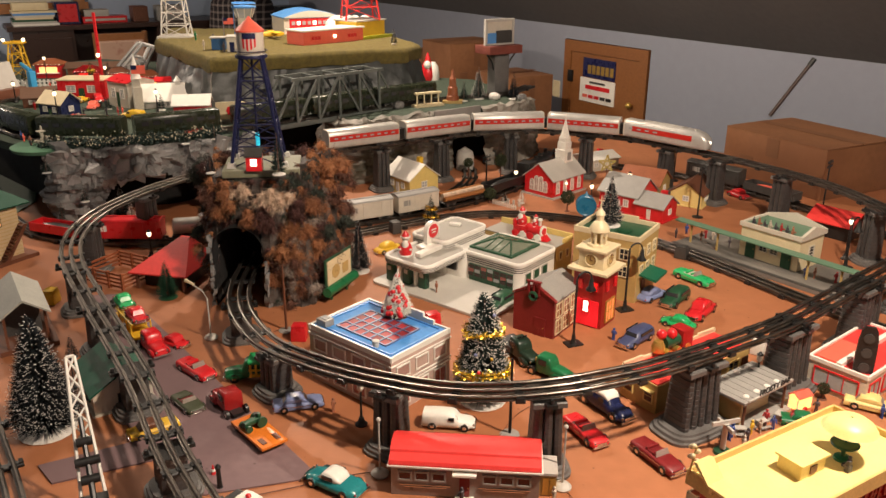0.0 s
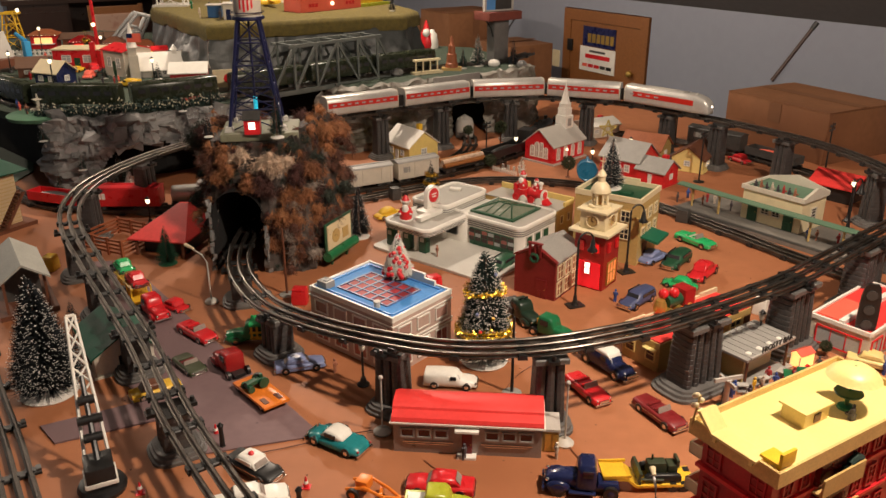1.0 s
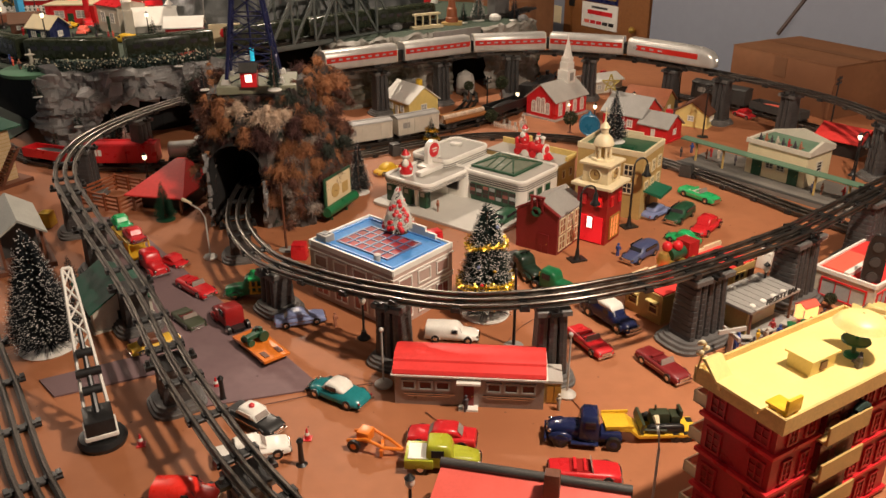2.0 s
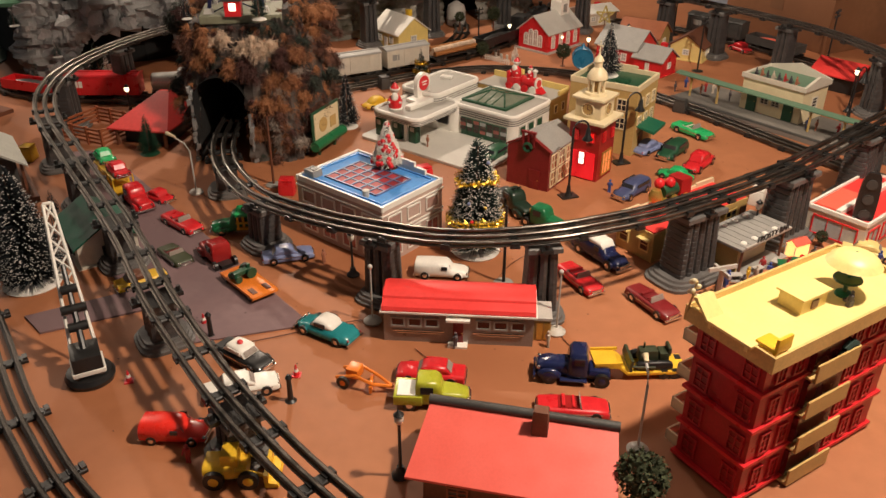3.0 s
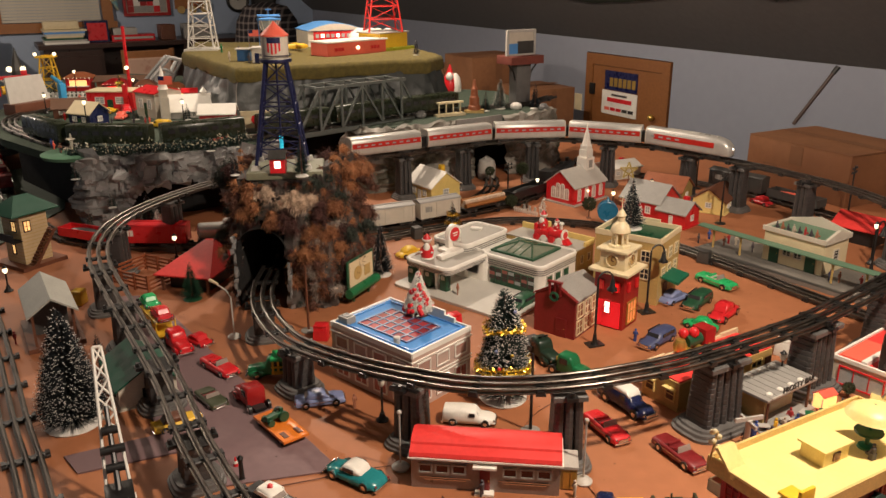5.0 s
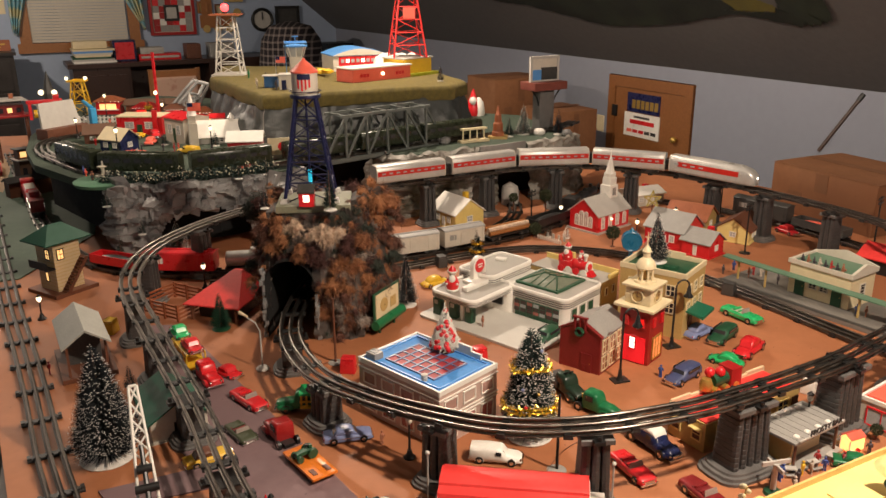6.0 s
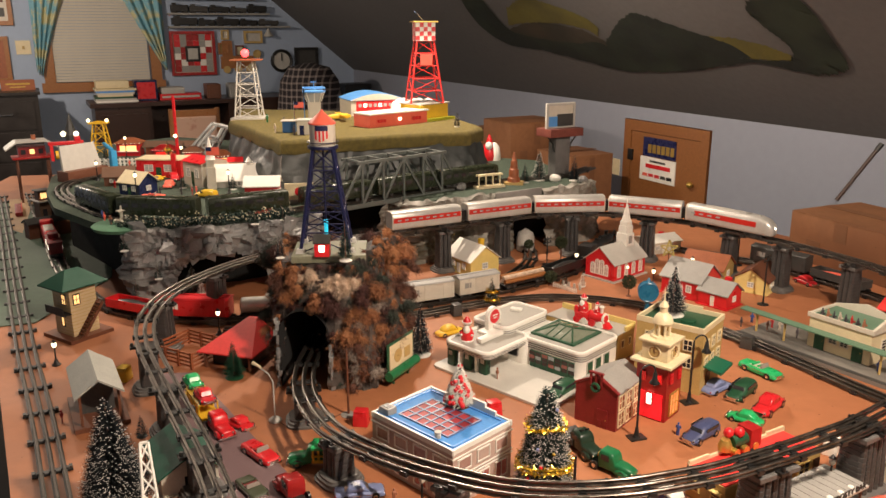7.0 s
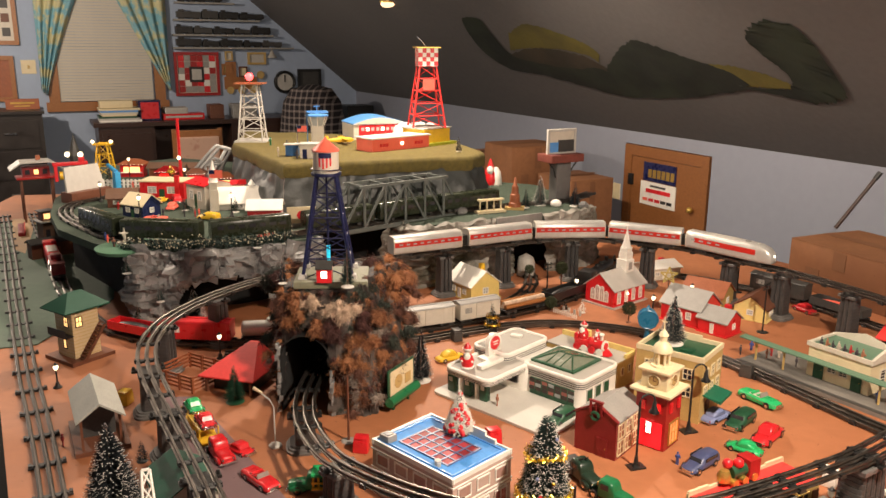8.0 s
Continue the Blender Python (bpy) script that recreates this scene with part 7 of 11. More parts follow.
def bush(x, y, h, r, seed, trunk=True, mat=LEAF, z=0.0, label="round dark toy bush tree"):
    rnd = random.Random(seed)
    t = thing("toy_round_tree", label, "toy tree", x, y, z)
    if trunk:
        part("trunk", G().rod((0, 0, 0), (0, 0, h - r), 0.003, n=6).lathe(0, 0, [(0.01, 0), (0.008, 0.003)], 10), BROWN, t)
    g = G()
    for k in range(1500):
        v = Vector((rnd.gauss(0, 1), rnd.gauss(0, 1), rnd.gauss(0, 1))).normalized() * r * rnd.uniform(0.6, 1.05)
        p = Vector((0, 0, h - r * (0.0 if trunk else 0.2))) + v
        q = r * 0.1
        a = Vector((rnd.uniform(-q, q), rnd.uniform(-q, q), rnd.uniform(-q, q)))
        b2 = Vector((rnd.uniform(-q, q), rnd.uniform(-q, q), rnd.uniform(-q, q)))
        g.add([p + a, p + b2, p - a, p - b2], [(0, 1, 2, 3)])
    part("crown", g, mat, t, smooth=0)
    return t


for x, y, h, r, sd in ((0.409, 2.93, 0.055, 0.026, 1), (0.12, 3.02, 0.035, 0.024, 2), (0.158, 3.35, 0.085, 0.026, 3), (0.865, 1.62, 0.026, 0.013, 4), (0.36, 0.845, 0.075, 0.034, 5), (0.02, 3.4, 0.06, 0.02, 6)):
    bush(x, y, h, r, sd)

# ================= mountain with tunnel =================
mx, my, MH = -0.485, 2.195, 0.35
cols, rows = 150, 42


def mound(a, t):
    """A point on the mountain's flank: a around, t from foot to top."""
    rx, ry = 0.178, 0.195
    out = 1 - 0.2 * t ** 2.0
    ca, sa = math.cos(a), math.sin(a)
    bx, by = math.copysign(abs(ca) ** 0.7, ca), math.copysign(abs(sa) ** 0.7, sa)
    q = Vector((ca * 2.2, sa * 2.2, t * 2.6))
    out *= 1 + 0.1 * noise.noise(q) + 0.1 * noise.noise(q * 2.7) + 0.07 * noise.noise(q * 6)
    lump = max(0.0, math.cos(a + 0.2)) ** 3 * 0.04
    return Vector((mx + rx * bx * out, my + ry * by * out, (MH + lump) * t))


PX, PW = -0.536, 0.07


def in_portal(p, more=0.0):
    f = abs(p.x - PX) / (PW + more)
    return f < 1 and p.y < 2.15 and p.z < 0.158 + more + 0.08 * math.sqrt(1 - f * f)


g = G()
pts = [[mound(2 * math.pi * i / cols, k / rows) for i in range(cols)] for k in range(rows + 1)]
vs = [p for r in pts for p in r]
fs = []
for k in range(rows):
    for i in range(cols):
        j = (i + 1) % cols
        quad = (k * cols + i, k * cols + j, (k + 1) * cols + j, (k + 1) * cols + i)
        if not in_portal(sum((vs[n] for n in quad), Vector()) / 4):
            fs.append(quad)
fs.append(tuple(rows * cols + i for i in range(cols)))
g.add(vs, fs)
mt = thing("toy_mountain", "rocky toy mountain with a tunnel mouth, covered in brown and orange lichen", "toy mountain")
part("rock", g, stained("umber_plaster_rock", (0.03, 0.021, 0.017), (0.15, 0.125, 0.11), 0.7, 22.0, 0.004, 0.2), mt, "dark umber painted rock", smooth=25)
# black arch and back sheet stand in for the dark inside the tunnel
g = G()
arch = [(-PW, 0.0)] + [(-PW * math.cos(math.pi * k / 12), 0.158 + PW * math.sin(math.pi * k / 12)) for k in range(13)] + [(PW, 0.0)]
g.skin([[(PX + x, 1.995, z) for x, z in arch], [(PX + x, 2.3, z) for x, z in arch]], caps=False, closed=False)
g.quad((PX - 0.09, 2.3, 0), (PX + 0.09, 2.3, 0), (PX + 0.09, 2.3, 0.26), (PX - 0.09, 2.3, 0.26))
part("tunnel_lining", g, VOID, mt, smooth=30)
rnd = random.Random(11)
LICH5 = paint("rust_orange_lichen", (0.33, 0.14, 0.058), 0.9, 0, 0.5, 60)
LICH6 = paint("purple_brown_lichen", (0.07, 0.026, 0.021), 0.9, 0, 0.5, 60)
ASHEN = paint("ashen_grey_lichen", (0.27, 0.225, 0.19), 0.9, 0, 0.5, 60)
tufts = {m: G() for m in (LICH1, LICH2, LICH3, LICH4, LICH5, LICH6, ASHEN)}


def cushion(o, out, big, mat, count):
    """A matted lichen cushion: a lumpy core under a fleece of fine curled strands."""
    g = tufts[mat]
    seed = Vector((rnd.uniform(0, 50), 0, 0))
    ring, core = [], big * 0.8
    for k in range(6):
        f = math.pi * k / 5
        ring.append([])
        for j in range(9):
            h = 2 * math.pi * j / 9
            v = Vector((math.sin(f) * math.cos(h), math.sin(f) * math.sin(h), math.cos(f)))
            q = o + v * core * (0.85 + 0.5 * noise.noise(v * 2.2 + seed))
            ring[-1].append(q)
    if not any(in_portal(q, -0.002) for r in ring for q in r):
        g.add([q for r in ring for q in r], [(k * 9 + j, (k + 1) * 9 + j, (k + 1) * 9 + (j + 1) % 9, k * 9 + (j + 1) % 9) for k in range(5) for j in range(9)])
    for k in range(count):
        v = Vector((rnd.gauss(0, 1), rnd.gauss(0, 1), rnd.gauss(0, 1))).normalized()
        if v.dot(out) < -0.2:
            v = -v
        p = o + v * big * rnd.uniform(0.72, 1.02) * (0.85 + 0.5 * noise.noise(v * 2.2 + seed))
        if in_portal(p, -0.004):
            continue
        d = (v * 0.3 + Vector((rnd.gauss(0, 0.6), rnd.gauss(0, 0.6), rnd.gauss(-0.4, 0.5)))).normalized()
        w = d.cross(Vector((rnd.gauss(0, 1), rnd.gauss(0, 1), rnd.gauss(0, 1)))).normalized()
        curl = d.cross(w) * rnd.uniform(0.3, 1.1) + Vector((0, 0, -0.3))
        L = rnd.uniform(0.006, 0.016)
        vs = []
        for j in range(4):
            c = p + (d * (j / 3) + curl * (j / 3) ** 2) * L
            e = w * 0.0007 * (1 - 0.2 * j)
            vs += [c - e, c + e]
        g.add(vs, [(0, 1, 3, 2), (2, 3, 5, 4), (4, 5, 7, 6)])


def grow(mat, big, places):
    """Cushions of one colour at turns and heights on the flank."""
    for a, t in places:
        p = mound(a, t)
        out = Vector((p.x - mx, p.y - my, 0.08)).normalized()
        for n in range(3):
            b = big * rnd.uniform(0.5, 1.0)
            cushion(p + Vector((rnd.gauss(0, 1), rnd.gauss(0, 0.6), rnd.gauss(0, 1))) * big * 0.6 + out * b * 0.1, out, b, mat, int(560 * (b / 0.03) ** 2))


grow(LICH5, 0.024, ((-1.85, 0.79), (-0.15, 0.99), (-0.2, 0.83), (-1.2, 0.55), (-0.95, 0.43), (-1.3, 0.43), (-0.7, 0.36), (-2.75, 0.87)))
grow(LICH1, 0.024, ((-1.7, 0.73), (-0.8, 0.67), (-1.45, 0.23), (-1.05, 0.19), (-2.75, 0.31), (-0.55, 0.92), (-1.15, 0.36), (-0.9, 0.55), (-1.95, 0.88)))
grow(LICH3, 0.02, ((-1.75, 0.9), (-1.6, 0.86), (-1.45, 0.88), (-1.3, 0.86), (-1.5, 0.82), (-1.1, 0.63)))
grow(LICH4, 0.022, ((-0.95, 0.95), (-0.55, 0.79), (0.1, 0.43), (-2.8, 0.67), (-0.5, 0.47), (-2.7, 0.51)))
grow(LICH6, 0.025, ((-3.1, 0.75), (-1.55, 0.72), (-1.42, 0.63), (-1.05, 0.74), (-0.6, 0.55), (-2.7, 0.23), (-0.65, 0.27), (-2.05, 0.74)))
grow(LICH2, 0.025, ((-2.75, 0.55), (-1.35, 0.36), (-1.15, 0.27), (-2.7, 0.05), (0.1, 0.63), (-0.35, 0.31), (-1.3, 0.1), (-2.4, 0.82), (-2.2, 0.8), (-0.8, 0.8)))
grow(ASHEN, 0.017, ((-1.25, 0.3), (-1.05, 0.5), (-0.9, 0.16), (-0.75, 0.6), (-2.55, 0.3), (-0.5, 0.62), (-1.2, 0.16)))
grow(LICH2, 0.034, [(0.35 + k * 0.42, t) for k in range(6) for t in (0.2, 0.5, 0.8)])
# thin growth between the cushions
for c in range(620):
    a, t = rnd.uniform(-math.pi, math.pi), rnd.random() ** 0.8
    p = mound(a, t)
    if not in_portal(p, 0.006):
        cushion(p, Vector((p.x - mx, p.y - my, 0.1)).normalized(), rnd.uniform(0.005, 0.012), (LICH6, LICH2, LICH1, LICH1, LICH4, LICH2, LICH5)[c % 7], 40)
# the crest behind the tower, higher at both shoulders
for x, y, z, b, m in ((-0.31, 2.12, 0.36, 0.03, LICH5), (-0.29, 2.19, 0.35, 0.032, LICH1), (-0.33, 2.26, 0.355, 0.03, LICH2), (-0.36, 2.08, 0.35, 0.018, LICH4), (-0.66, 2.16, 0.34, 0.042, LICH4), (-0.69, 2.2, 0.31, 0.045, LICH4), (-0.64, 2.1, 0.36, 0.022, LICH6), (-0.6, 2.07, 0.375, 0.012, LICH5), (-0.6, 2.075, 0.4, 0.009, LICH5), (-0.6, 2.075, 0.42, 0.006, LICH5), (-0.62, 2.2, 0.36, 0.03, LICH2), (-0.55, 2.29, 0.35, 0.035, LICH2), (-0.42, 2.3, 0.35, 0.035, LICH6)):
    cushion(Vector((x, y, z)), Vector((0, -0.4, 0.9)), b, m, int(480 * (b / 0.03) ** 2))
for m, g in tufts.items():
    part("lichen_tufts", g, m, mt, smooth=60)["kind"] = "stuff"
for k in range(20):
    sx, sy, sz = rnd.uniform(0.008, 0.014), rnd.uniform(0.008, 0.014), rnd.uniform(0.012, 0.022)
    vs = [(x * sx / 2 * rnd.uniform(0.4, 1.1), y * sy * rnd.uniform(0.4, 1.1), (zz - 0.5) * sz + rnd.uniform(-0.3, 0.3) * sz) for zz in (0, 1) for x, y in ((-1, -1), (1, -1), (1, 1), (-1, 1))]
    g = G().add(vs, [(3, 2, 1, 0), (4, 5, 6, 7), (0, 1, 5, 4), (1, 2, 6, 5), (2, 3, 7, 6), (3, 0, 4, 7)])
    o = part("portal_stone", g, SLATE, mt, smooth=0, bevel=0.001)
    side = -1 if k < 12 else 1
    o.location = (PX + side * (PW + 0.002 + 0.006 * rnd.random()), 1.992 + 0.01 * rnd.random(), 0.01 + (k % 12) * 0.017)

# ================= water tower =================
wt = thing("toy_water_tower", "dark blue lattice water tower with a shield on its tank", "toy water tower", -0.50, 2.13, 0.352, 12)
part("base", G().box(0.01, -0.01, 0, 0.2, 0.16, 0.02), paint("grey_green_base", (0.2, 0.2, 0.13), 0.6), wt, bevel=0.003)
ft = [(sx * 0.068, sy * 0.055) for sx, sy in ((-1, -1), (1, -1), (1, 1), (-1, 1))]
tp = [(sx * 0.026, sy * 0.025) for sx, sy in ((-1, -1), (1, -1), (1, 1), (-1, 1))]
ZB, ZT = 0.018, 0.298
for i in range(4):
    part("footing", G().box(*ft[i], 0.018, 0.026, 0.026, 0.014, taper=0.7), LGREY, wt, smooth=0)
    part("leg", G().rod((*ft[i], ZB), (*tp[i], ZT), 0.005, n=6), DBLUE, wt)
for lvl in range(5):
    t0, t1 = lvl / 5, (lvl + 1) / 5
    for i in range(4):
        j = (i + 1) % 4
        A = [Vector((*ft[m], ZB)).lerp(Vector((*tp[m], ZT)), t0) for m in (i, j)]
        B = [Vector((*ft[m], ZB)).lerp(Vector((*tp[m], ZT)), t1) for m in (i, j)]
        part("brace", G().rod(A[0], B[1], 0.0016, n=5).rod(A[1], B[0], 0.0016, n=5).rod(B[0], B[1], 0.0024, n=5), DBLUE, wt)
part("balcony", G().lathe(0, 0, [(0.041, ZT), (0.042, ZT + 0.004), (0.041, ZT + 0.008)], 24), DBLUE, wt)
part("railing", G().tube([(0.042 * math.cos(a), 0.042 * math.sin(a), ZT + 0.018) for a in [2 * math.pi * k / 24 for k in range(25)]], 0.0013, 5), DBLUE, wt)
tank = part("tank", G().lathe(0, 0, [(0.033, ZT + 0.006), (0.035, ZT + 0.01), (0.035, ZT + 0.068)], 28), OLDWHITE, wt)
part("roof", G().lathe(0, 0, [(0.0375, ZT + 0.066), (0.037, ZT + 0.07), (0.006, ZT + 0.098), (0.002, ZT + 0.104)], 28), CORAL, wt, "orange-red conical roof")
g = G()
def bent(x, z, rr):
    a = -math.pi / 2 + x / rr
    return (rr * math.cos(a), rr * math.sin(a), z)
for k in range(7):
    x0 = -0.0175 + k * 0.005
    g.add([bent(x0, ZT + 0.02 + 0.008 * abs(k - 3) / 3, 0.0356), bent(x0 + 0.005, ZT + 0.02 + 0.008 * abs(k - 2) / 3, 0.0356), bent(x0 + 0.005, ZT + 0.05, 0.0356), bent(x0, ZT + 0.05, 0.0356)], [(0, 1, 2, 3)]) if k % 2 == 0 else None
part("shield_stripe", g, RED, tank, smooth=0)
g = G()
for k in range(8):
    x0 = -0.0175 + k * 0.0044
    g.add([bent(x0, ZT + 0.05, 0.0357), bent(x0 + 0.0044, ZT + 0.05, 0.0357), bent(x0 + 0.0044, ZT + 0.064, 0.0357), bent(x0, ZT + 0.064, 0.0357)], [(0, 1, 2, 3)])
part("shield_band", g, DBLUE, tank, smooth=0)
part("bubble_tube", G().rod((0.0, 0, 0.04), (0.0, 0, 0.1), 0.0055, n=12), CYANGLOW, wt, "bubbling tube lit cyan")
part("pipe", G().rod((0.0, 0, 0.1), (0.0, 0, ZT), 0.003, n=8), DBLUE, wt)
ws = thing("toy_pump_shed", "tiny red shed with a glowing window on the mountain", "toy building", -0.487, 2.045, 0.372, 8)
gable_walls(ws, 0.04, 0.03, 0.04, 0.016, RED)
gable_roof(ws, 0.04, 0.034, 0.04, 0.016, DGREY, over=0.003)
part("window", G().box(0, -0.016, 0.014, 0.016, 0.003, 0.018), WHITEGLOW, ws, smooth=0)


# ================= silver streamliner on the trestle =================
RSTRIPE = paint("red_stripe", (0.55, 0.02, 0.012), 0.35)


def along(line, start, length):
    """Middle and heading of a stretch of a line, by distance from its start."""
    acc, out = 0.0, []
    for i in range(len(line) - 1):
        d = line[i + 1] - line[i]
        for want in (start, start + length):
            if acc <= want < acc + d.length:
                out.append(line[i] + d * ((want - acc) / d.length))
        acc += d.length
    a, b2 = out
    m = (a + b2) / 2
    return m, math.degrees(math.atan2((b2 - a).y, (b2 - a).x)), -math.degrees(math.atan2((b2 - a).z, (b2 - a).to_2d().length))


def coach(root, L, nose):
    W, z0, z1 = 0.033, 0.011, 0.08
    if nose:
        st = [(-L / 2, W * 0.96, z0, z1), (L * 0.2, W, z0, z1), (L * 0.34, W, z0, z1 * 0.97), (L * 0.43, W * 0.9, z0, z1 * 0.86), (L * 0.485, W * 0.66, z0, z1 * 0.66), (L * 0.5, W * 0.4, z0 + 0.004, z1 * 0.5)]
    else:
        st = [(-L / 2, W * 0.95, z0, z1 * 0.985), (-L / 2 + 0.004, W, z0, z1), (L / 2 - 0.004, W, z0, z1), (L / 2, W * 0.95, z0, z1 * 0.985)]
    part("body", shell(st, 0.42), SILVER, root, smooth=60)
    for s in (-1, 1):
        part("stripe", G().box(-0.01 if nose else 0, s * (W + 0.0004), 0.039, L * (0.72 if nose else 0.97), 0.001, 0.02), RSTRIPE, root, smooth=0)
        for k in range(9 if not nose else 4):
            x = -L * 0.4 + k * L * 0.1
            part("window", G().box(x, s * (W + 0.001), 0.046, L * 0.05, 0.0012, 0.006), GLASSL, root, smooth=0)
    for x in (-L * 0.34, L * 0.3):
        b3 = part("truck", G().box(x, 0, 0.0, 0.07, 0.046, 0.013), DGREY, root, bevel=0.002)
        for xx in (-0.022, 0.022):
            part("wheel", G().rod((x + xx, -0.025, 0.008), (x + xx, 0.025, 0.008), 0.008, n=12), BLACK, b3)
    if nose:
        part("headlight", G().ball(L * 0.497, 0, 0.04, 0.005, n=10, m=6), WHITEGLOW, root)
        part("roof_hatch", G().box(-L * 0.08, 0, z1 - 0.001, L * 0.4, 0.028, 0.0035, taper=0.94), LGREY, root, bevel=0.001)
        part("roof_fan", G().lathe(L * 0.2, 0, [(0.012, z1 - 0.006), (0.012, z1 + 0.002), (0.008, z1 + 0.003)], 16), GREY, root)
        part("horn", G().rod((L * 0.3, 0, z1 - 0.004), (L * 0.33, 0, z1), 0.003, 0.0045, 8), LGREY, root)
        part("windscreen", G().box(L * 0.405, 0, 0.05, 0.012, 0.046, 0.01), GLASSD, root, bevel=0.002)
    for e in ((-1,) if nose else (-1, 1)):
        part("end_band", shell([(e * (L / 2 - 0.004), W + 0.0006, z0, z1 + 0.0006), (e * (L / 2 - 0.0005), W + 0.0006, z0, z1 + 0.0004)], 0.42), OLDWHITE, root, smooth=60)
    if not nose:
        part("diaphragm", G().box(L / 2 + 0.015, 0, 0.014, 0.03, 0.036, 0.042), BLACK, root, smooth=0)


CL, PITCH = 0.304, 0.336
silver_line = loop_line
# the train stands on the far side of the loop, engine leading
nose = min(range(len(silver_line)), key=lambda i: (silver_line[i].xy - Vector((0.945, 3.12))).length)
head_at = sum((silver_line[i + 1] - silver_line[i]).length for i in range(nose))
first_coach = None
for k in range(5):
    m, a, lean = along(silver_line, head_at - 0.38 - k * PITCH if k else head_at - 0.38, CL if k else 0.372)
    place = pose(m.x, m.y, m.z + 0.0145, 0, lean, a)
    if k == 0:
        lo0 = thing("toy_streamliner_engine", "silver streamlined toy engine with a red side stripe", "toy train")
        coach(lo0, 0.372, True)
        lo0.matrix_basis = place
    elif first_coach is None:
        first_coach = thing("toy_coach", "silver ribbed toy passenger coach with a red stripe", "toy train", group="silver coaches")
        coach(first_coach, CL, False)
        first_coach.matrix_basis = place
    else:
        copy_thing(first_coach, place)
# ================= rolling stock =================


def railcar(name, label, kind, mat, line, start, L, z, load=None, roof_mat=None, z_rail=0.0148):
    m, a, lean = along(line, start, L)
    r = thing(name, label, "toy train", m.x, m.y, z + z_rail, a)
    W = 0.058
    for x in (-L * 0.33, L * 0.33):
        t = part("truck", G().box(x, 0, 0.001, 0.05, 0.044, 0.011), BLACK, r, bevel=0.002)
        for xx in (-0.016, 0.016):
            part("wheel", G().rod((x + xx, -0.025, 0.007), (x + xx, 0.025, 0.007), 0.007, n=12), DGREY, t)
    part("coupler", G().box(L / 2 + 0.006, 0, 0.008, 0.016, 0.01, 0.006), BLACK, r, smooth=0)
    if kind == "box":
        part("body", G().box(0, 0, 0.012, L, W, 0.06), mat, r, bevel=0.0015)
        g = G(); g.slabx([(-W / 2 - 0.002, 0.071), (W / 2 + 0.002, 0.071), (W / 2 - 0.002, 0.075), (0, 0.081), (-W / 2 + 0.002, 0.075)], -L / 2 - 0.002, L / 2 + 0.002)
        part("roof", g, roof_mat or mat, r, smooth=0)
        part("roof_walk", G().box(0, 0, 0.08, L, 0.01, 0.002), roof_mat or mat, r, smooth=0)
        for s in (-1, 1):
            d = part("door", G().box(0, s * (W / 2 + 0.001), 0.014, L * 0.22, 0.003, 0.054), mat, r, smooth=0)
            part("door_rail", G().box(0.02, s * (W / 2 + 0.002), 0.067, L * 0.45, 0.002, 0.003), mat, d, smooth=0)
            part("herald", G().box(-L * 0.3, s * (W / 2 + 0.0006), 0.036, L * 0.16, 0.001, 0.02), load or WHITE, r, smooth=0)
            for k in range(6):
                part("rib", G().box(-L * 0.45 + k * L * 0.18, s * (W / 2 + 0.0006), 0.014, 0.002, 0.0016, 0.056), mat, r, smooth=0)
    elif kind == "gondola":
        part("body", G().box(0, 0, 0.012, L, W, 0.008).box(0, -W / 2, 0.012, L, 0.003, 0.03).box(0, W / 2, 0.012, L, 0.003, 0.03).box(-L / 2, 0, 0.012, 0.003, W, 0.03).box(L / 2, 0, 0.012, 0.003, W, 0.03), mat, r, smooth=0)
        part("load", G().ball(0, 0, 0.026, L * 0.4, W * 0.4, 0.014, 14, 6), load or BLACK, r)
    elif kind == "tank":
        part("frame", G().box(0, 0, 0.012, L, W * 0.7, 0.006), BLACK, r, smooth=0)
        part("tank", G().rod((-L * 0.46, 0, 0.045), (L * 0.46, 0, 0.045), 0.027, n=20).ball(-L * 0.46, 0, 0.045, 0.008, 0.026, 0.026, 12, 8).ball(L * 0.46, 0, 0.045, 0.008, 0.026, 0.026, 12, 8), mat, r)
        part("dome", G().lathe(0, 0, [(0.014, 0.068), (0.014, 0.08), (0.008, 0.084)], 14), mat, r)
    elif kind == "log":
        part("deck", G().box(0, 0, 0.012, L, W * 0.9, 0.007), BLACK, r, bevel=0.001)
        for k, (yy, zz) in enumerate(((-0.016, 0.027), (0.004, 0.026), (0.02, 0.028), (-0.006, 0.04), (0.011, 0.041))):
            part("log", G().rod((-L * 0.45, yy, zz), (L * 0.45, yy, zz), 0.009, n=10), LICH3 if k % 2 else PINE, r)
    elif kind == "caboose":
        part("body", G().box(0, 0, 0.012, L * 0.86, W * 0.94, 0.05), mat, r, bevel=0.001)
        part("roof", G().box(0, 0, 0.062, L, W, 0.004), roof_mat or mat, r, bevel=0.001)
        part("cupola", G().box(-L * 0.1, 0, 0.066, L * 0.24, W * 0.7, 0.02), mat, r, bevel=0.001)
        for s in (-1, 1):
            for x in (-0.3, 0.0, 0.3):
                part("window", G().box(x * L, s * W * 0.475, 0.032, 0.018, 0.002, 0.018), WHITEGLOW if x else GLASSD, r, smooth=0)
    elif kind == "diesel":
        part("body", G().box(0, 0, 0.012, L, W, 0.05, ch=0.008), mat, r, smooth=60, bevel=0.002)
        part("cab", G().box(-L * 0.32, 0, 0.05, L * 0.2, W, 0.028, ch=0.004), roof_mat or mat, r, bevel=0.001)
        for s in (-1, 1):
            part("headlight", G().ball(L / 2 + 0.001, s * 0.012, 0.05, 0.005, n=8, m=6), WHITEGLOW, r)
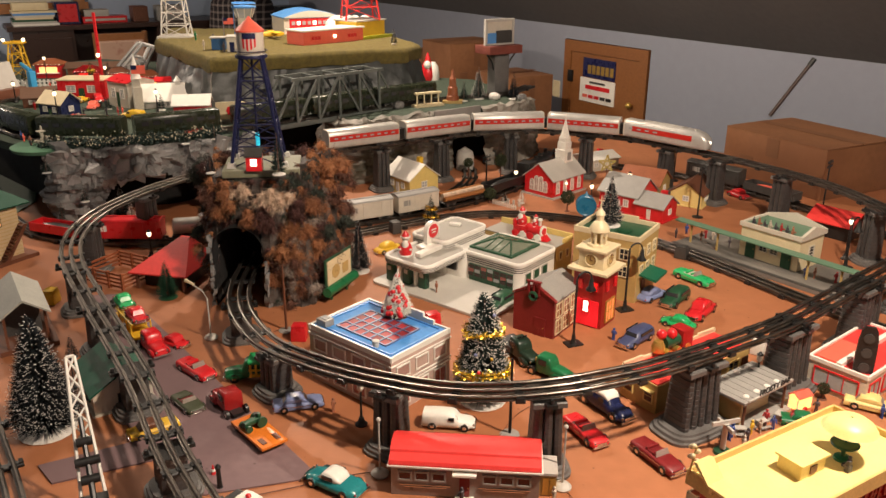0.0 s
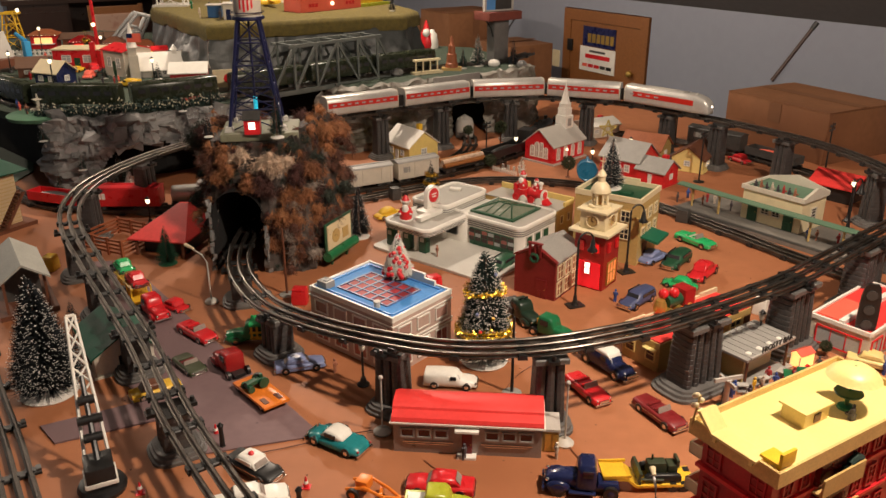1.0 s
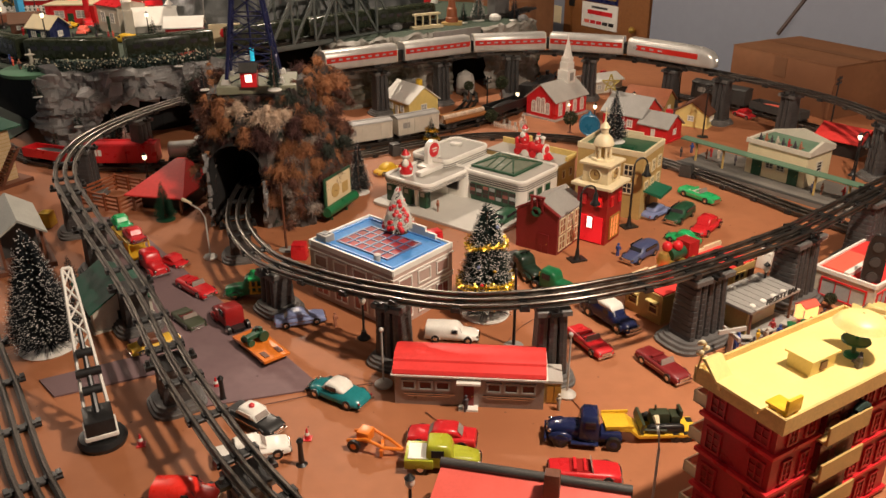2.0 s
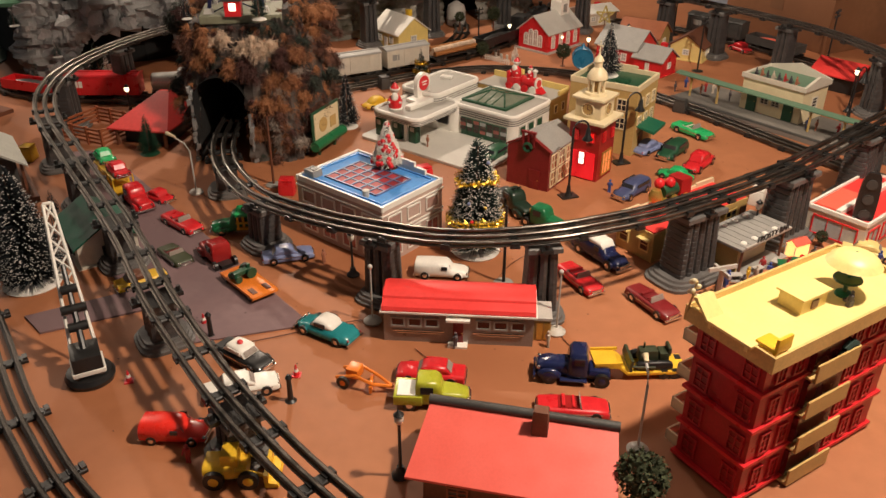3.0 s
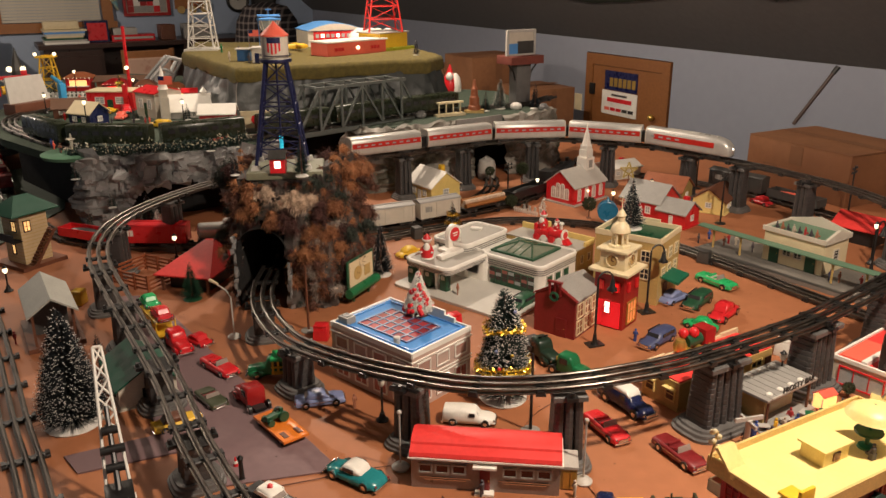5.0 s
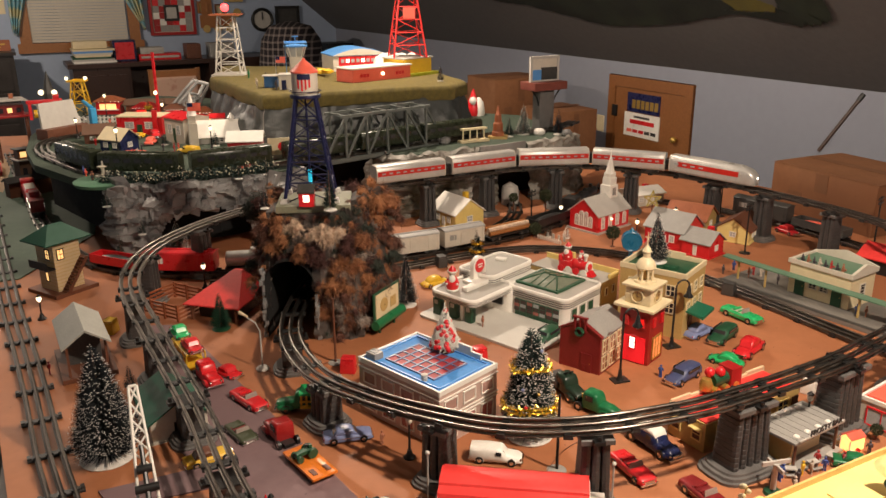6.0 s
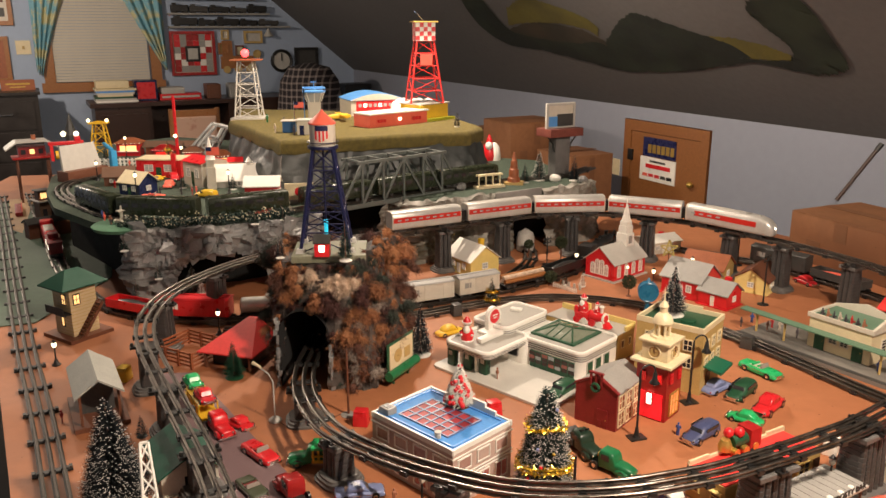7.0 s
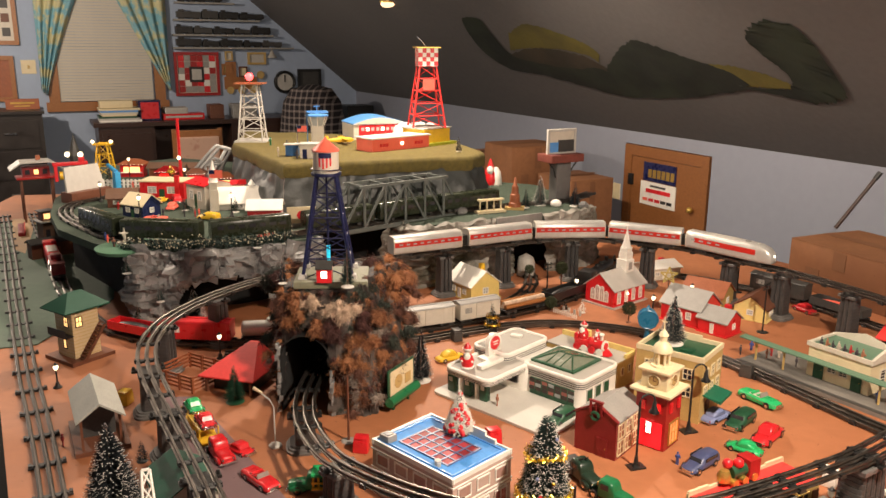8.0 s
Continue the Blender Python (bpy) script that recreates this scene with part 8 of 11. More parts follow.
        part("hood_panel", G().box(L * 0.1, 0, 0.06, L * 0.5, W * 0.7, 0.004), WHITE if load is None else load, r, bevel=0.001)
    elif kind == "steam":
        part("boiler", G().rod((-L * 0.25, 0, 0.046), (L * 0.48, 0, 0.046), 0.024, n=20), mat, r)
        part("cab", G().box(-L * 0.36, 0, 0.02, L * 0.24, W, 0.056), mat, r, bevel=0.002)
        part("stack", G().lathe(L * 0.38, 0, [(0.008, 0.066), (0.008, 0.082), (0.01, 0.086)], 12), mat, r)
        part("dome", G().lathe(L * 0.15, 0, [(0.01, 0.066), (0.01, 0.076), (0.005, 0.08)], 12), mat, r)
        part("dome", G().lathe(0.0, 0, [(0.01, 0.066), (0.01, 0.074), (0.005, 0.078)], 12), mat, r)
        part("running_board", G().box(0.02, 0, 0.03, L * 0.8, W, 0.004), mat, r, smooth=0)
        for k in range(3):
            part("driver", G().rod((-L * 0.15 + k * L * 0.16, -0.026, 0.013), (-L * 0.15 + k * L * 0.16, 0.026, 0.013), 0.013, n=16), DGREY, r)
    elif kind == "coach":
        part("body", shell([(-L / 2, W * 0.48, 0.012, 0.078), (-L / 2 + 0.005, W * 0.52, 0.012, 0.08), (L / 2 - 0.005, W * 0.52, 0.012, 0.08), (L / 2, W * 0.48, 0.012, 0.078)], 0.3), mat, r, smooth=50)
        part("roof_vent", G().box(0, 0, 0.079, L * 0.7, 0.012, 0.003), mat, r, bevel=0.001)
        for s in (-1, 1):
            for k in range(7):
                part("window", G().box(-L * 0.39 + k * L * 0.13, s * W * 0.522, 0.044, L * 0.08, 0.0015, 0.014), load or WARMGLOW, r, smooth=0)
    return r


rear_line = glide(REAR, 0.03)
railcar("toy_gondola", "red toy gondola car with a dark load", "gondola", RED, rear_line, 2.43, 0.2, 0)
railcar("toy_boxcar", "red toy boxcar behind the trestle", "box", RED, rear_line, 2.66, 0.24, 0)
railcar("toy_tank_car", "silver toy tank car", "tank", SILVER, rear_line, 2.93, 0.2, 0)
railcar("toy_boxcar", "white toy refrigerator car with a grey roof", "box", OLDWHITE, rear_line, 3.49, 0.19, 0, load=GREY, roof_mat=GREY)
railcar("toy_boxcar", "white toy refrigerator car beside the yellow house", "box", OLDWHITE, rear_line, 3.7, 0.17, 0, load=GREY, roof_mat=GREY)
railcar("toy_log_car", "black toy flat car loaded with logs", "log", BLACK, rear_line, 3.89, 0.22, 0)
railcar("toy_tender", "black toy coal tender behind the steam engine", "gondola", BLACK, rear_line, 4.13, 0.22, 0)
railcar("toy_steam_engine", "black toy steam engine passing behind the church", "steam", BLACK, rear_line, 4.38, 0.3, 0)
railcar("toy_diesel", "red and white toy switcher engine with lit windows", "diesel", RED, rear_line, 1.15, 0.25, 0)
railcar("toy_caboose", "dark red toy caboose with lit windows", "caboose", MAROON, rear_line, 1.45, 0.18, 0)
up_line = glide([(-1.95, 3.79), (-2.06, 3.66), (-2.12, 3.5), (-2.09, 3.34), (-1.98, 3.18), (-1.84, 3.05), (-1.6, 2.86), (-1.43, 2.79), (-1.27, 2.80), (-1.12, 2.865), (-0.946, 3.0), (-0.74, 3.18), (-0.56, 3.36), (-0.37, 3.56), (-0.1, 3.785), (0.16, 3.95), (0.3, 4.2)], 0.03)
OLIVE = paint("olive_green_coach", (0.02, 0.026, 0.013), 0.28, 0, 0.2)
near = min(range(len(up_line)), key=lambda i: (up_line[i] - Vector((-1.49, 2.855, 0))).length)
u0 = sum((up_line[i + 1] - up_line[i]).length for i in range(near))
for s in (u0 - 0.335, u0 + 0.005, u0 + 0.35, u0 + 0.72, u0 + 1.06, u0 + 1.4):
    railcar("toy_coach", "olive green toy passenger coach on the raised track", "coach", OLIVE, up_line, s, 0.31, UPZ, load=GLASSD)
low_line = glide([(0.47, 3.66), (0.6, 3.62), (0.85, 3.5), (1.08, 3.3), (1.3, 3.02), (1.48, 2.7)], 0.03)
railcar("toy_boxcar", "dark toy boxcar below the rear trestle", "box", DGREY, low_line, 0.55, 0.24, 0, load=GREY)
railcar("toy_gondola", "grey toy gondola with a red load", "gondola", DGREY, low_line, 0.82, 0.22, 0, load=CORAL)

# ================= truss bridge =================
br = thing("toy_truss_bridge", "grey toy girder bridge carrying the raised track", "toy bridge", -0.56, 3.395, UPZ, 48.5)
STEELG = paint("grey_bridge_plastic", (0.12, 0.135, 0.125), 0.45, 0, 0.15)
BL, BH, BW = 0.64, 0.17, 0.115
part("deck", G().box(0, 0, -0.012, BL, BW, 0.01), STEELG, br, smooth=0)
for s in (-1, 1):
    y = s * BW / 2
    part("bottom_chord", G().box(0, y, -0.006, BL, 0.012, 0.014), STEELG, br, smooth=0)
    part("top_chord", G().box(0, y, BH, BL * 0.74, 0.011, 0.012), STEELG, br, smooth=0)
    n = 6
    for k in range(n + 1):
        x = (-0.5 + k / n) * BL
        if 0 < k < n:
            part("post", G().box(x, y, 0.004, 0.009, 0.008, BH), STEELG, br, smooth=0)
    for k in range(n):
        x0, x1 = (-0.5 + k / n) * BL, (-0.5 + (k + 1) / n) * BL
        a, c = ((x0, y, 0.004), (x1, y, BH + 0.004)) if k < n / 2 else ((x0, y, BH + 0.004), (x1, y, 0.004))
        part("diagonal", G().rod(a, c, 0.006, n=4), STEELG, br, smooth=0)
for k in range(1, 6):
    part("cross_brace", G().box((-0.5 + k / 6) * BL, 0, BH + 0.003, 0.009, BW, 0.008), STEELG, br, smooth=0)

# ================= airfield on the hill =================
z = HZ
h1 = thing("toy_terminal", "coral red toy terminal with a flat white roof", "toy building", -0.70, 3.99, z, 50)
part("wall", G().box(0, 0, 0, 0.36, 0.13, 0.06), CORAL, h1, smooth=0)
part("roof", G().box(0, 0, 0.06, 0.375, 0.145, 0.007), WHITE, h1, bevel=0.001)
for u in (-0.11, 0.11):
    window(h1, "f", 0.36, 0.13, u, 0.018, 0.06, 0.022, CORAL, RED, 2, 0)
part("lamp", G().ball(0.0, -0.07, 0.032, 0.009, n=10, m=6), BULB, h1)
h2 = thing("toy_hangar", "red and white toy hangar with a curved blue roof", "toy building", -0.92, 4.5, z, 30)
part("wall", G().box(0, 0, 0, 0.3, 0.24, 0.085), OLDWHITE, h2, smooth=0)
prof = [(-0.155 + 0.31 * k / 12, 0.085 + 0.035 * math.sin(math.pi * k / 12)) for k in range(13)]
g = G(); g.slaby(prof + [(0.155, 0.08), (-0.155, 0.08)], -0.125, 0.125)
part("roof", g, BLUE, h2)
part("door", G().box(0, -0.122, 0.004, 0.24, 0.004, 0.074), RED, h2, smooth=0)
g = G(); g.slaby([(x, zz * 0.97) for x, zz in prof], -0.128, -0.124)
part("pediment", g, OLDWHITE, h2, smooth=0)
for k in range(8):
    part("window", G().box(-0.1 + k * 0.0286, -0.1245, 0.046, 0.018, 0.003, 0.018), WHITEGLOW if k in (1, 4) else GLASSL, h2, smooth=0)
h3 = thing("toy_control_tower", "white toy control tower with blue rails and beacon", "toy building", -1.05, 3.85, z, 20)
part("wall", G().box(0, 0, 0, 0.06, 0.06, 0.12), OLDWHITE, h3, smooth=0)
part("cab", G().skin([[(0.034 * math.cos(a), 0.034 * math.sin(a), 0.12) for a in [math.pi * k / 4 for k in range(8)]], [(0.05 * math.cos(a), 0.05 * math.sin(a), 0.165) for a in [math.pi * k / 4 for k in range(8)]]]), GLASSL, h3, smooth=0)
for k in range(8):
    a = math.pi * k / 4
    part("mullion", G().rod((0.035 * math.cos(a), 0.035 * math.sin(a), 0.12), (0.051 * math.cos(a), 0.051 * math.sin(a), 0.165), 0.002, n=5), WHITE, h3)
part("roof", G().lathe(0, 0, [(0.056, 0.165), (0.056, 0.172), (0.02, 0.176)], 16), BLUE, h3)
part("frame", G().tube([(-0.05, -0.045, 0), (-0.05, -0.045, 0.185), (0.05, -0.045, 0.185), (0.05, 0.045, 0.185), (-0.05, 0.045, 0.185), (-0.05, -0.045, 0.185)], 0.004, 6), BLUE, h3)
part("antenna", G().rod((0, 0, 0.172), (0, 0, 0.22), 0.0018, n=5).box(0, 0, 0.21, 0.03, 0.002, 0.006), BLUE, h3)
h4 = thing("toy_airport_office", "small white toy office with a blue door", "toy building", -0.99, 3.58, z, 12)
part("wall", G().box(0, 0, 0, 0.11, 0.08, 0.062), OLDWHITE, h4, smooth=0)
part("roof", G().box(0, 0, 0.062, 0.12, 0.09, 0.005), LGREY, h4, bevel=0.001)
window(h4, "f", 0.11, 0.08, 0.01, 0.022, 0.022, 0.026, GREY, GLASSD, 1, 2)
door(h4, "f", 0.11, 0.08, -0.034, 0.02, 0.042, NAVY)
h5 = thing("toy_booth", "blue toy booth with a white top on the hill", "toy building", -1.105, 3.63, z, 12)
part("wall", G().box(0, 0, 0, 0.06, 0.05, 0.05), paint("dusky_blue_plastic", (0.03, 0.1, 0.24), 0.4), h5, bevel=0.001)
part("roof", G().box(0, 0, 0.05, 0.075, 0.06, 0.005), LGREY, h5, bevel=0.001)
h6 = thing("toy_flag", "toy flagpole with a striped flag", "toy flag", -1.13, 3.78, z, 15)
part("pole", G().rod((0, 0, 0), (0, 0, 0.13), 0.0016, n=6), CHROME, h6)
part("cloth", G().box(0.024, 0, 0.095, 0.045, 0.001, 0.028), CORAL, h6, smooth=0)
part("canton", G().box(0.011, 0, 0.109, 0.018, 0.0016, 0.014), NAVY, h6, smooth=0)
h7 = thing("toy_yellow_depot", "yellow toy building under the red tower", "toy building", -0.57, 4.22, z, 55)
part("base", G().box(0, 0, 0, 0.26, 0.2, 0.014), LIME, h7, smooth=0)
part("wall", G().box(0, 0, 0.014, 0.2, 0.15, 0.07), YELLOW, h7, smooth=0)
part("roof", G().box(0, 0, 0.084, 0.215, 0.165, 0.006), LGREY, h7, bevel=0.001)


def lattice(name, label, x, y, z, h, w0, w1, mat, levels=6, rz=20, leg=0.0045):
    r = thing(name, label, "toy tower", x, y, z, rz)
    c = ((-1, -1), (1, -1), (1, 1), (-1, 1))
    foot = [Vector((a * w0 / 2, b * w0 / 2, 0)) for a, b in c]
    top = [Vector((a * w1 / 2, b * w1 / 2, h)) for a, b in c]
    for i in range(4):
        part("leg", G().rod(foot[i], top[i], leg, n=6), mat, r)
    for k in range(levels):
        for i in range(4):
            j = (i + 1) % 4
            a0, a1 = foot[i].lerp(top[i], k / levels), foot[j].lerp(top[j], k / levels)
            b0, b1 = foot[i].lerp(top[i], (k + 1) / levels), foot[j].lerp(top[j], (k + 1) / levels)
            part("brace", G().rod(a0, b1, leg * 0.5, n=5).rod(b0, b1, leg * 0.6, n=5) if (k + i) % 2 else G().rod(a1, b0, leg * 0.5, n=5).rod(b0, b1, leg * 0.6, n=5), mat, r)
    return r


rt = lattice("toy_red_tower", "tall red lattice toy tower with a chequered cabin", -0.57, 4.22, z + 0.09, 0.31, 0.17, 0.085, paint("bright_red_lattice", (0.7, 0.03, 0.025), 0.4), 5)
cb = part("cabin", G().box(0, 0, 0.31, 0.1, 0.1, 0.09), WHITE, rt, smooth=0)
for side in range(4):
    for i in range(5):
        for k in range(4):
            if (i + k) % 2 == 0:
                o = part("chequer", G().box(-0.04 + i * 0.02, -0.0506, 0.3125 + k * 0.0215, 0.02, 0.001, 0.0215), RED, cb, smooth=0)
                o.matrix_basis = pose(0, 0, 0, 0, 0, 90 * side)
part("roof", G().box(0, 0, 0.4, 0.125, 0.125, 0.006), BRASS, rt, smooth=0)
part("sign", G().box(0, -0.062, 0.19, 0.06, 0.004, 0.055), CORAL, rt, smooth=0)
part("aerial", G().tube([(0, 0, 0.405), (-0.03, 0, 0.44), (-0.05, 0, 0.455)], 0.0015, 5), CHROME, rt)
bt = lattice("toy_beacon_tower", "grey lattice toy beacon tower with a glowing red lamp", -1.5, 4.15, z, 0.3, 0.13, 0.075, LGREY, 5, 10)
part("base", G().box(0, 0, -0.004, 0.17, 0.15, 0.012), LGREY, bt, smooth=0)
part("platform", G().box(0, 0, 0.3, 0.15, 0.12, 0.007), RUST, bt, smooth=0)
part("beacon", G().ball(0, -0.02, 0.338, 0.021, n=14, m=8), REDLAMP, bt, "glowing red beacon")
part("bracket", G().rod((0, 0.0, 0.305), (0, 0.0, 0.325), 0.006, n=8), BLACK, bt)
h8 = thing("toy_aeroplane", "yellow toy aeroplane parked on the hill", "toy aeroplane", -1.0, 4.12, z, 30)
part("fuselage", shell([(-0.09, 0.005, 0.016, 0.026), (-0.02, 0.014, 0.01, 0.034), (0.04, 0.014, 0.01, 0.034), (0.06, 0.006, 0.016, 0.026)]), YELLOW, h8)
part("wing", G().box(0.01, 0, 0.03, 0.03, 0.18, 0.003), YELLOW, h8, bevel=0.001)
part("tail", G().box(-0.08, 0, 0.024, 0.016, 0.06, 0.002).box(-0.082, 0, 0.024, 0.016, 0.003, 0.02), YELLOW, h8, smooth=0)
brush_tree("small frosted fir at the hill's edge", -0.36, 3.92, 0.08, 0.02, NEEDLEB, SNOW, 400, z=z, seed=21)
g = G()
for k in range(60):
    a = random.Random(k)
    g.ball(a.uniform(-0.12, 0.12), a.uniform(-0.05, 0.05), a.uniform(0, 0.06), 0.035, n=7, m=5)
solid("snow_heap", g, SNOW, "white cotton snow bank behind the hangar", "snow", -0.66, 4.42, z, 30)

# ================= town on the raised deck =================
z = UPZ


def shop(name, label, x, y, rz, sx, sy, h, wall_mat, roof_mat, rise=0.0, sash=WHITE, pane=GLASSL, zz=UPZ):
    r = thing(name, label, "toy building", x, y, zz, rz)
    gable_walls(r, sx, sy, h, rise, wall_mat)
    if rise:
        gable_roof(r, sx, sy, h, rise, roof_mat)
    else:
        part("roof", G().box(0, 0, h, sx + 0.012, sy + 0.012, 0.006), roof_mat, r, smooth=0, bevel=0.001)
    window(r, "f", sx, sy, -sx * 0.22, h * 0.35, sx * 0.2, h * 0.4, sash, pane, 1, 2)
    window(r, "f", sx, sy, sx * 0.22, h * 0.35, sx * 0.2, h * 0.4, sash, pane, 1, 2)
    window(r, "r", sx, sy, 0, h * 0.35, sy * 0.25, h * 0.4, sash, pane, 1, 2)
    window(r, "l", sx, sy, 0, h * 0.35, sy * 0.25, h * 0.4, sash, pane, 1, 2)
    door(r, "f", sx, sy, 0, sx * 0.12, h * 0.6, DGREEN)
    return r


shop("toy_farmhouse", "white toy house with a bright red roof on the raised deck", -1.5, 3.56, -32, 0.15, 0.14, 0.11, OLDWHITE, RED, 0.02)
ch = thing("toy_chapel", "grey toy chapel with a white snowy roof and slim spire", "toy building", -1.345, 3.545, UPZ, 23)
gable_walls(ch, 0.19, 0.11, 0.042, 0.055, LGREY)
gable_roof(ch, 0.19, 0.11, 0.042, 0.055, WHITE, over=0.014)
for k in range(3):
    arched(ch, "f", 0.19, 0.11, -0.03 + k * 0.04, 0.008, 0.016, 0.028, WHITE, GLASSD)
stp = part("steeple", G().box(-0.11, -0.06, 0, 0.04, 0.04, 0.1).box(-0.11, -0.06, 0.1, 0.032, 0.032, 0.03).box(-0.11, -0.06, 0.13, 0.042, 0.042, 0.005), OLDWHITE, ch, smooth=0, bevel=0.001)
part("spire", G().lathe(-0.11, -0.06, [(0.024, 0.135), (0.02, 0.142), (0.002, 0.235)], 8), WHITE, stp)
bt = thing("toy_brick_house", "small pale red toy house behind the chapel", "toy building", -1.41, 3.7, UPZ, 23)
gable_walls(bt, 0.06, 0.05, 0.09, 0.012, paint("pink_brick_plastic", (0.6, 0.3, 0.24), 0.6, 0, 0.2))
gable_roof(bt, 0.06, 0.05, 0.09, 0.012, RED)
part("door", G().box(0, -0.026, 0, 0.016, 0.003, 0.03), OLDWHITE, bt, smooth=0)
part("cupola", G().box(0.06, 0, 0.085, 0.02, 0.02, 0.022).lathe(0.06, 0, [(0.018, 0.107), (0.002, 0.13)], 8), WHITE, ch, smooth=0)
shop("toy_red_barn", "red toy shed with a pale snow-covered roof", -1.075, 3.17, 14, 0.135, 0.11, 0.085, DARKRED, WHITE, 0.03)
shop("toy_brown_cabin", "low dark toy cabin with a grey-brown roof", -1.9, 3.5, 25, 0.13, 0.1, 0.045, BROWN, DECKW, 0.035)
shop("toy_dark_house", "dark blue toy house with a cream roof by the raised track", -1.7, 3.3, -20, 0.125, 0.1, 0.058, NAVY, CREAM, 0.04, pane=GLASSL)
fh = shop("toy_fire_station", "bright red toy fire station with a cream flat roof", -1.8, 3.74, 5, 0.22, 0.13, 0.085, RED, CREAM)
part("siren_post", G().box(0.08, -0.07, 0, 0.022, 0.016, 0.12), RED, fh, smooth=0)
mast = thing("toy_mast", "tall slim red toy radio mast", "toy mast", -1.82, 3.94, UPZ, 0)
part("post", G().box(0, 0, 0, 0.011, 0.011, 0.37), RED, mast, smooth=0)
part("lamp", G().ball(0, -0.012, 0.17, 0.01, n=10, m=6), BULB, mast)
part("foot", G().box(0, 0, 0, 0.06, 0.05, 0.05), RED, mast, bevel=0.002)
ds = thing("toy_drive_in_screen", "large pale grey toy drive-in screen on a brown base", "toy billboard", -2.13, 3.6, UPZ, 70)
ds.scale = (0.8, 1, 1)
part("screen", G().skin([[(x, y, zz) for x, y, zz in ((-0.135, 0.02, 0.05), (0.135, 0.02, 0.05), (0.135, 0.032, 0.05), (-0.135, 0.032, 0.05))], [(x, y, zz) for x, y, zz in ((-0.12, 0.045, 0.165), (0.12, 0.045, 0.165), (0.12, 0.055, 0.165), (-0.12, 0.055, 0.165))]]), LGREY, ds, smooth=0)
part("base", G().box(0, 0.02, 0, 0.29, 0.08, 0.05), BROWN, ds, bevel=0.002)
dk = lattice("toy_oil_derrick", "yellow toy floodlight derrick with white lamps", -2.46, 4.3, UPZ, 0.19, 0.1, 0.05, YELLOW, 3, 15)
for s in (-1, 1):
    part("lamp", G().ball(s * 0.05, -0.02, 0.2, 0.01, n=10, m=6), BULB, dk)
part("platform", G().box(0, 0, 0.18, 0.1, 0.07, 0.008), YELLOW, dk, smooth=0)
bc = thing("toy_water_crane", "blue toy water crane on the raised deck", "toy crane", -2.13, 3.85, UPZ, 150)
part("post", G().box(0, 0, 0, 0.03, 0.03, 0.1), SKYB, bc, bevel=0.002)
part("spout", G().rod((0, 0, 0.1), (0.075, 0, 0.13), 0.012, 0.009, 8), SKYB, bc)
db = thing("toy_bascule_bridge", "grey toy bascule bridge span with a round gear", "toy bridge", -1.84, 4.24, UPZ, 40)
db.scale = (0.78, 0.78, 0.85)
g = G()
for s in (-1, 1):
    yy = s * 0.05
    g.rod((-0.1, yy, 0.02), (0.12, yy, 0.22), 0.012, n=6).rod((0.12, yy, 0.22), (0.2, yy, 0.2), 0.012, n=6).rod((0.2, yy, 0.2), (0.08, yy, 0.02), 0.012, n=6).rod((0.0, yy, 0.11), (0.14, yy, 0.11), 0.009, n=6).rod((0.05, yy, 0.15), (0.08, yy, 0.02), 0.009, n=6)
    g.tube([(0.07 + 0.06 * math.cos(a), yy, 0.09 + 0.06 * math.sin(a)) for a in [2 * math.pi * k / 20 for k in range(21)]], 0.01, 6)
part("girder", g, paint("mid_grey_girder", (0.36, 0.36, 0.35), 0.45, 0, 0.15), db)
part("base", G().box(0.04, 0, 0, 0.3, 0.14, 0.02), GREY, db, smooth=0)
lodge = thing("toy_lodge", "wide dark toy depot with a brown pitched roof", "toy building", -2.05, 4.4, UPZ, 12)
lodge.scale = (0.8, 0.8, 0.7)
part("wall", G().box(0, 0, 0, 0.4, 0.16, 0.075), RUST, lodge, smooth=0)
part("roof", G().slabx([(-0.1, 0.07), (0, 0.105), (0.1, 0.07), (0.1, 0.076), (0, 0.111), (-0.1, 0.076)], -0.22, 0.22), DECKW, lodge, smooth=0)
for k in range(5):
    window(lodge, "f", 0.4, 0.16, -0.15 + k * 0.075, 0.025, 0.03, 0.03, RED, WARMGLOW if k % 2 else GLASSD, 1, 0)
pf = thing("toy_picket_fence", "white toy picket fence behind the fire station", "fence", -2.0, 3.98, UPZ, 10)
for k in range(26):
    part("picket", G().box(-0.26 + k * 0.021, 0, 0, 0.01, 0.004, 0.045), WHITE, pf, smooth=0)
part("rail", G().box(0, 0.003, 0.014, 0.55, 0.003, 0.006), WHITE, pf, smooth=0)
part("rail", G().box(0, 0.003, 0.032, 0.55, 0.003, 0.006), WHITE, pf, smooth=0)
brush_tree("small black and gold toy tree on the deck", -1.93, 4.05, 0.13, 0.03, NEEDLE, TINSEL, 700, z=UPZ, seed=22, snowy=0.5, tinsel=((0.3, 1), (0.6, 1)))
for nm, lb, st, mt_, x, y, rz in (("c", "yellow toy bus on the raised deck", "van", YELLOW, -1.37, 3.26, 170), ("c", "red toy car on the raised deck", "round", CORAL, -1.63, 3.45, 100), ("c", "red toy convertible on the raised deck", "open", CORAL, -1.58, 3.2, 10), ("c", "yellow toy taxi on the raised deck", "sedan", YELLOW, -1.78, 3.1, -20), ("c", "red toy car at the deck's edge", "sedan", CORAL, -0.98, 2.96, 20), ("c", "red toy fire engine beside the station", "van", RED, -1.69, 3.62, -60)):
    o = car(lb, st, mt_, x, y, rz, 0.1, 0.045)
    o.location.z = UPZ + 0.001
bb = thing("toy_billboard", "small cream toy billboard with a red emblem", "toy billboard", -0.93, 3.2, UPZ, 20)
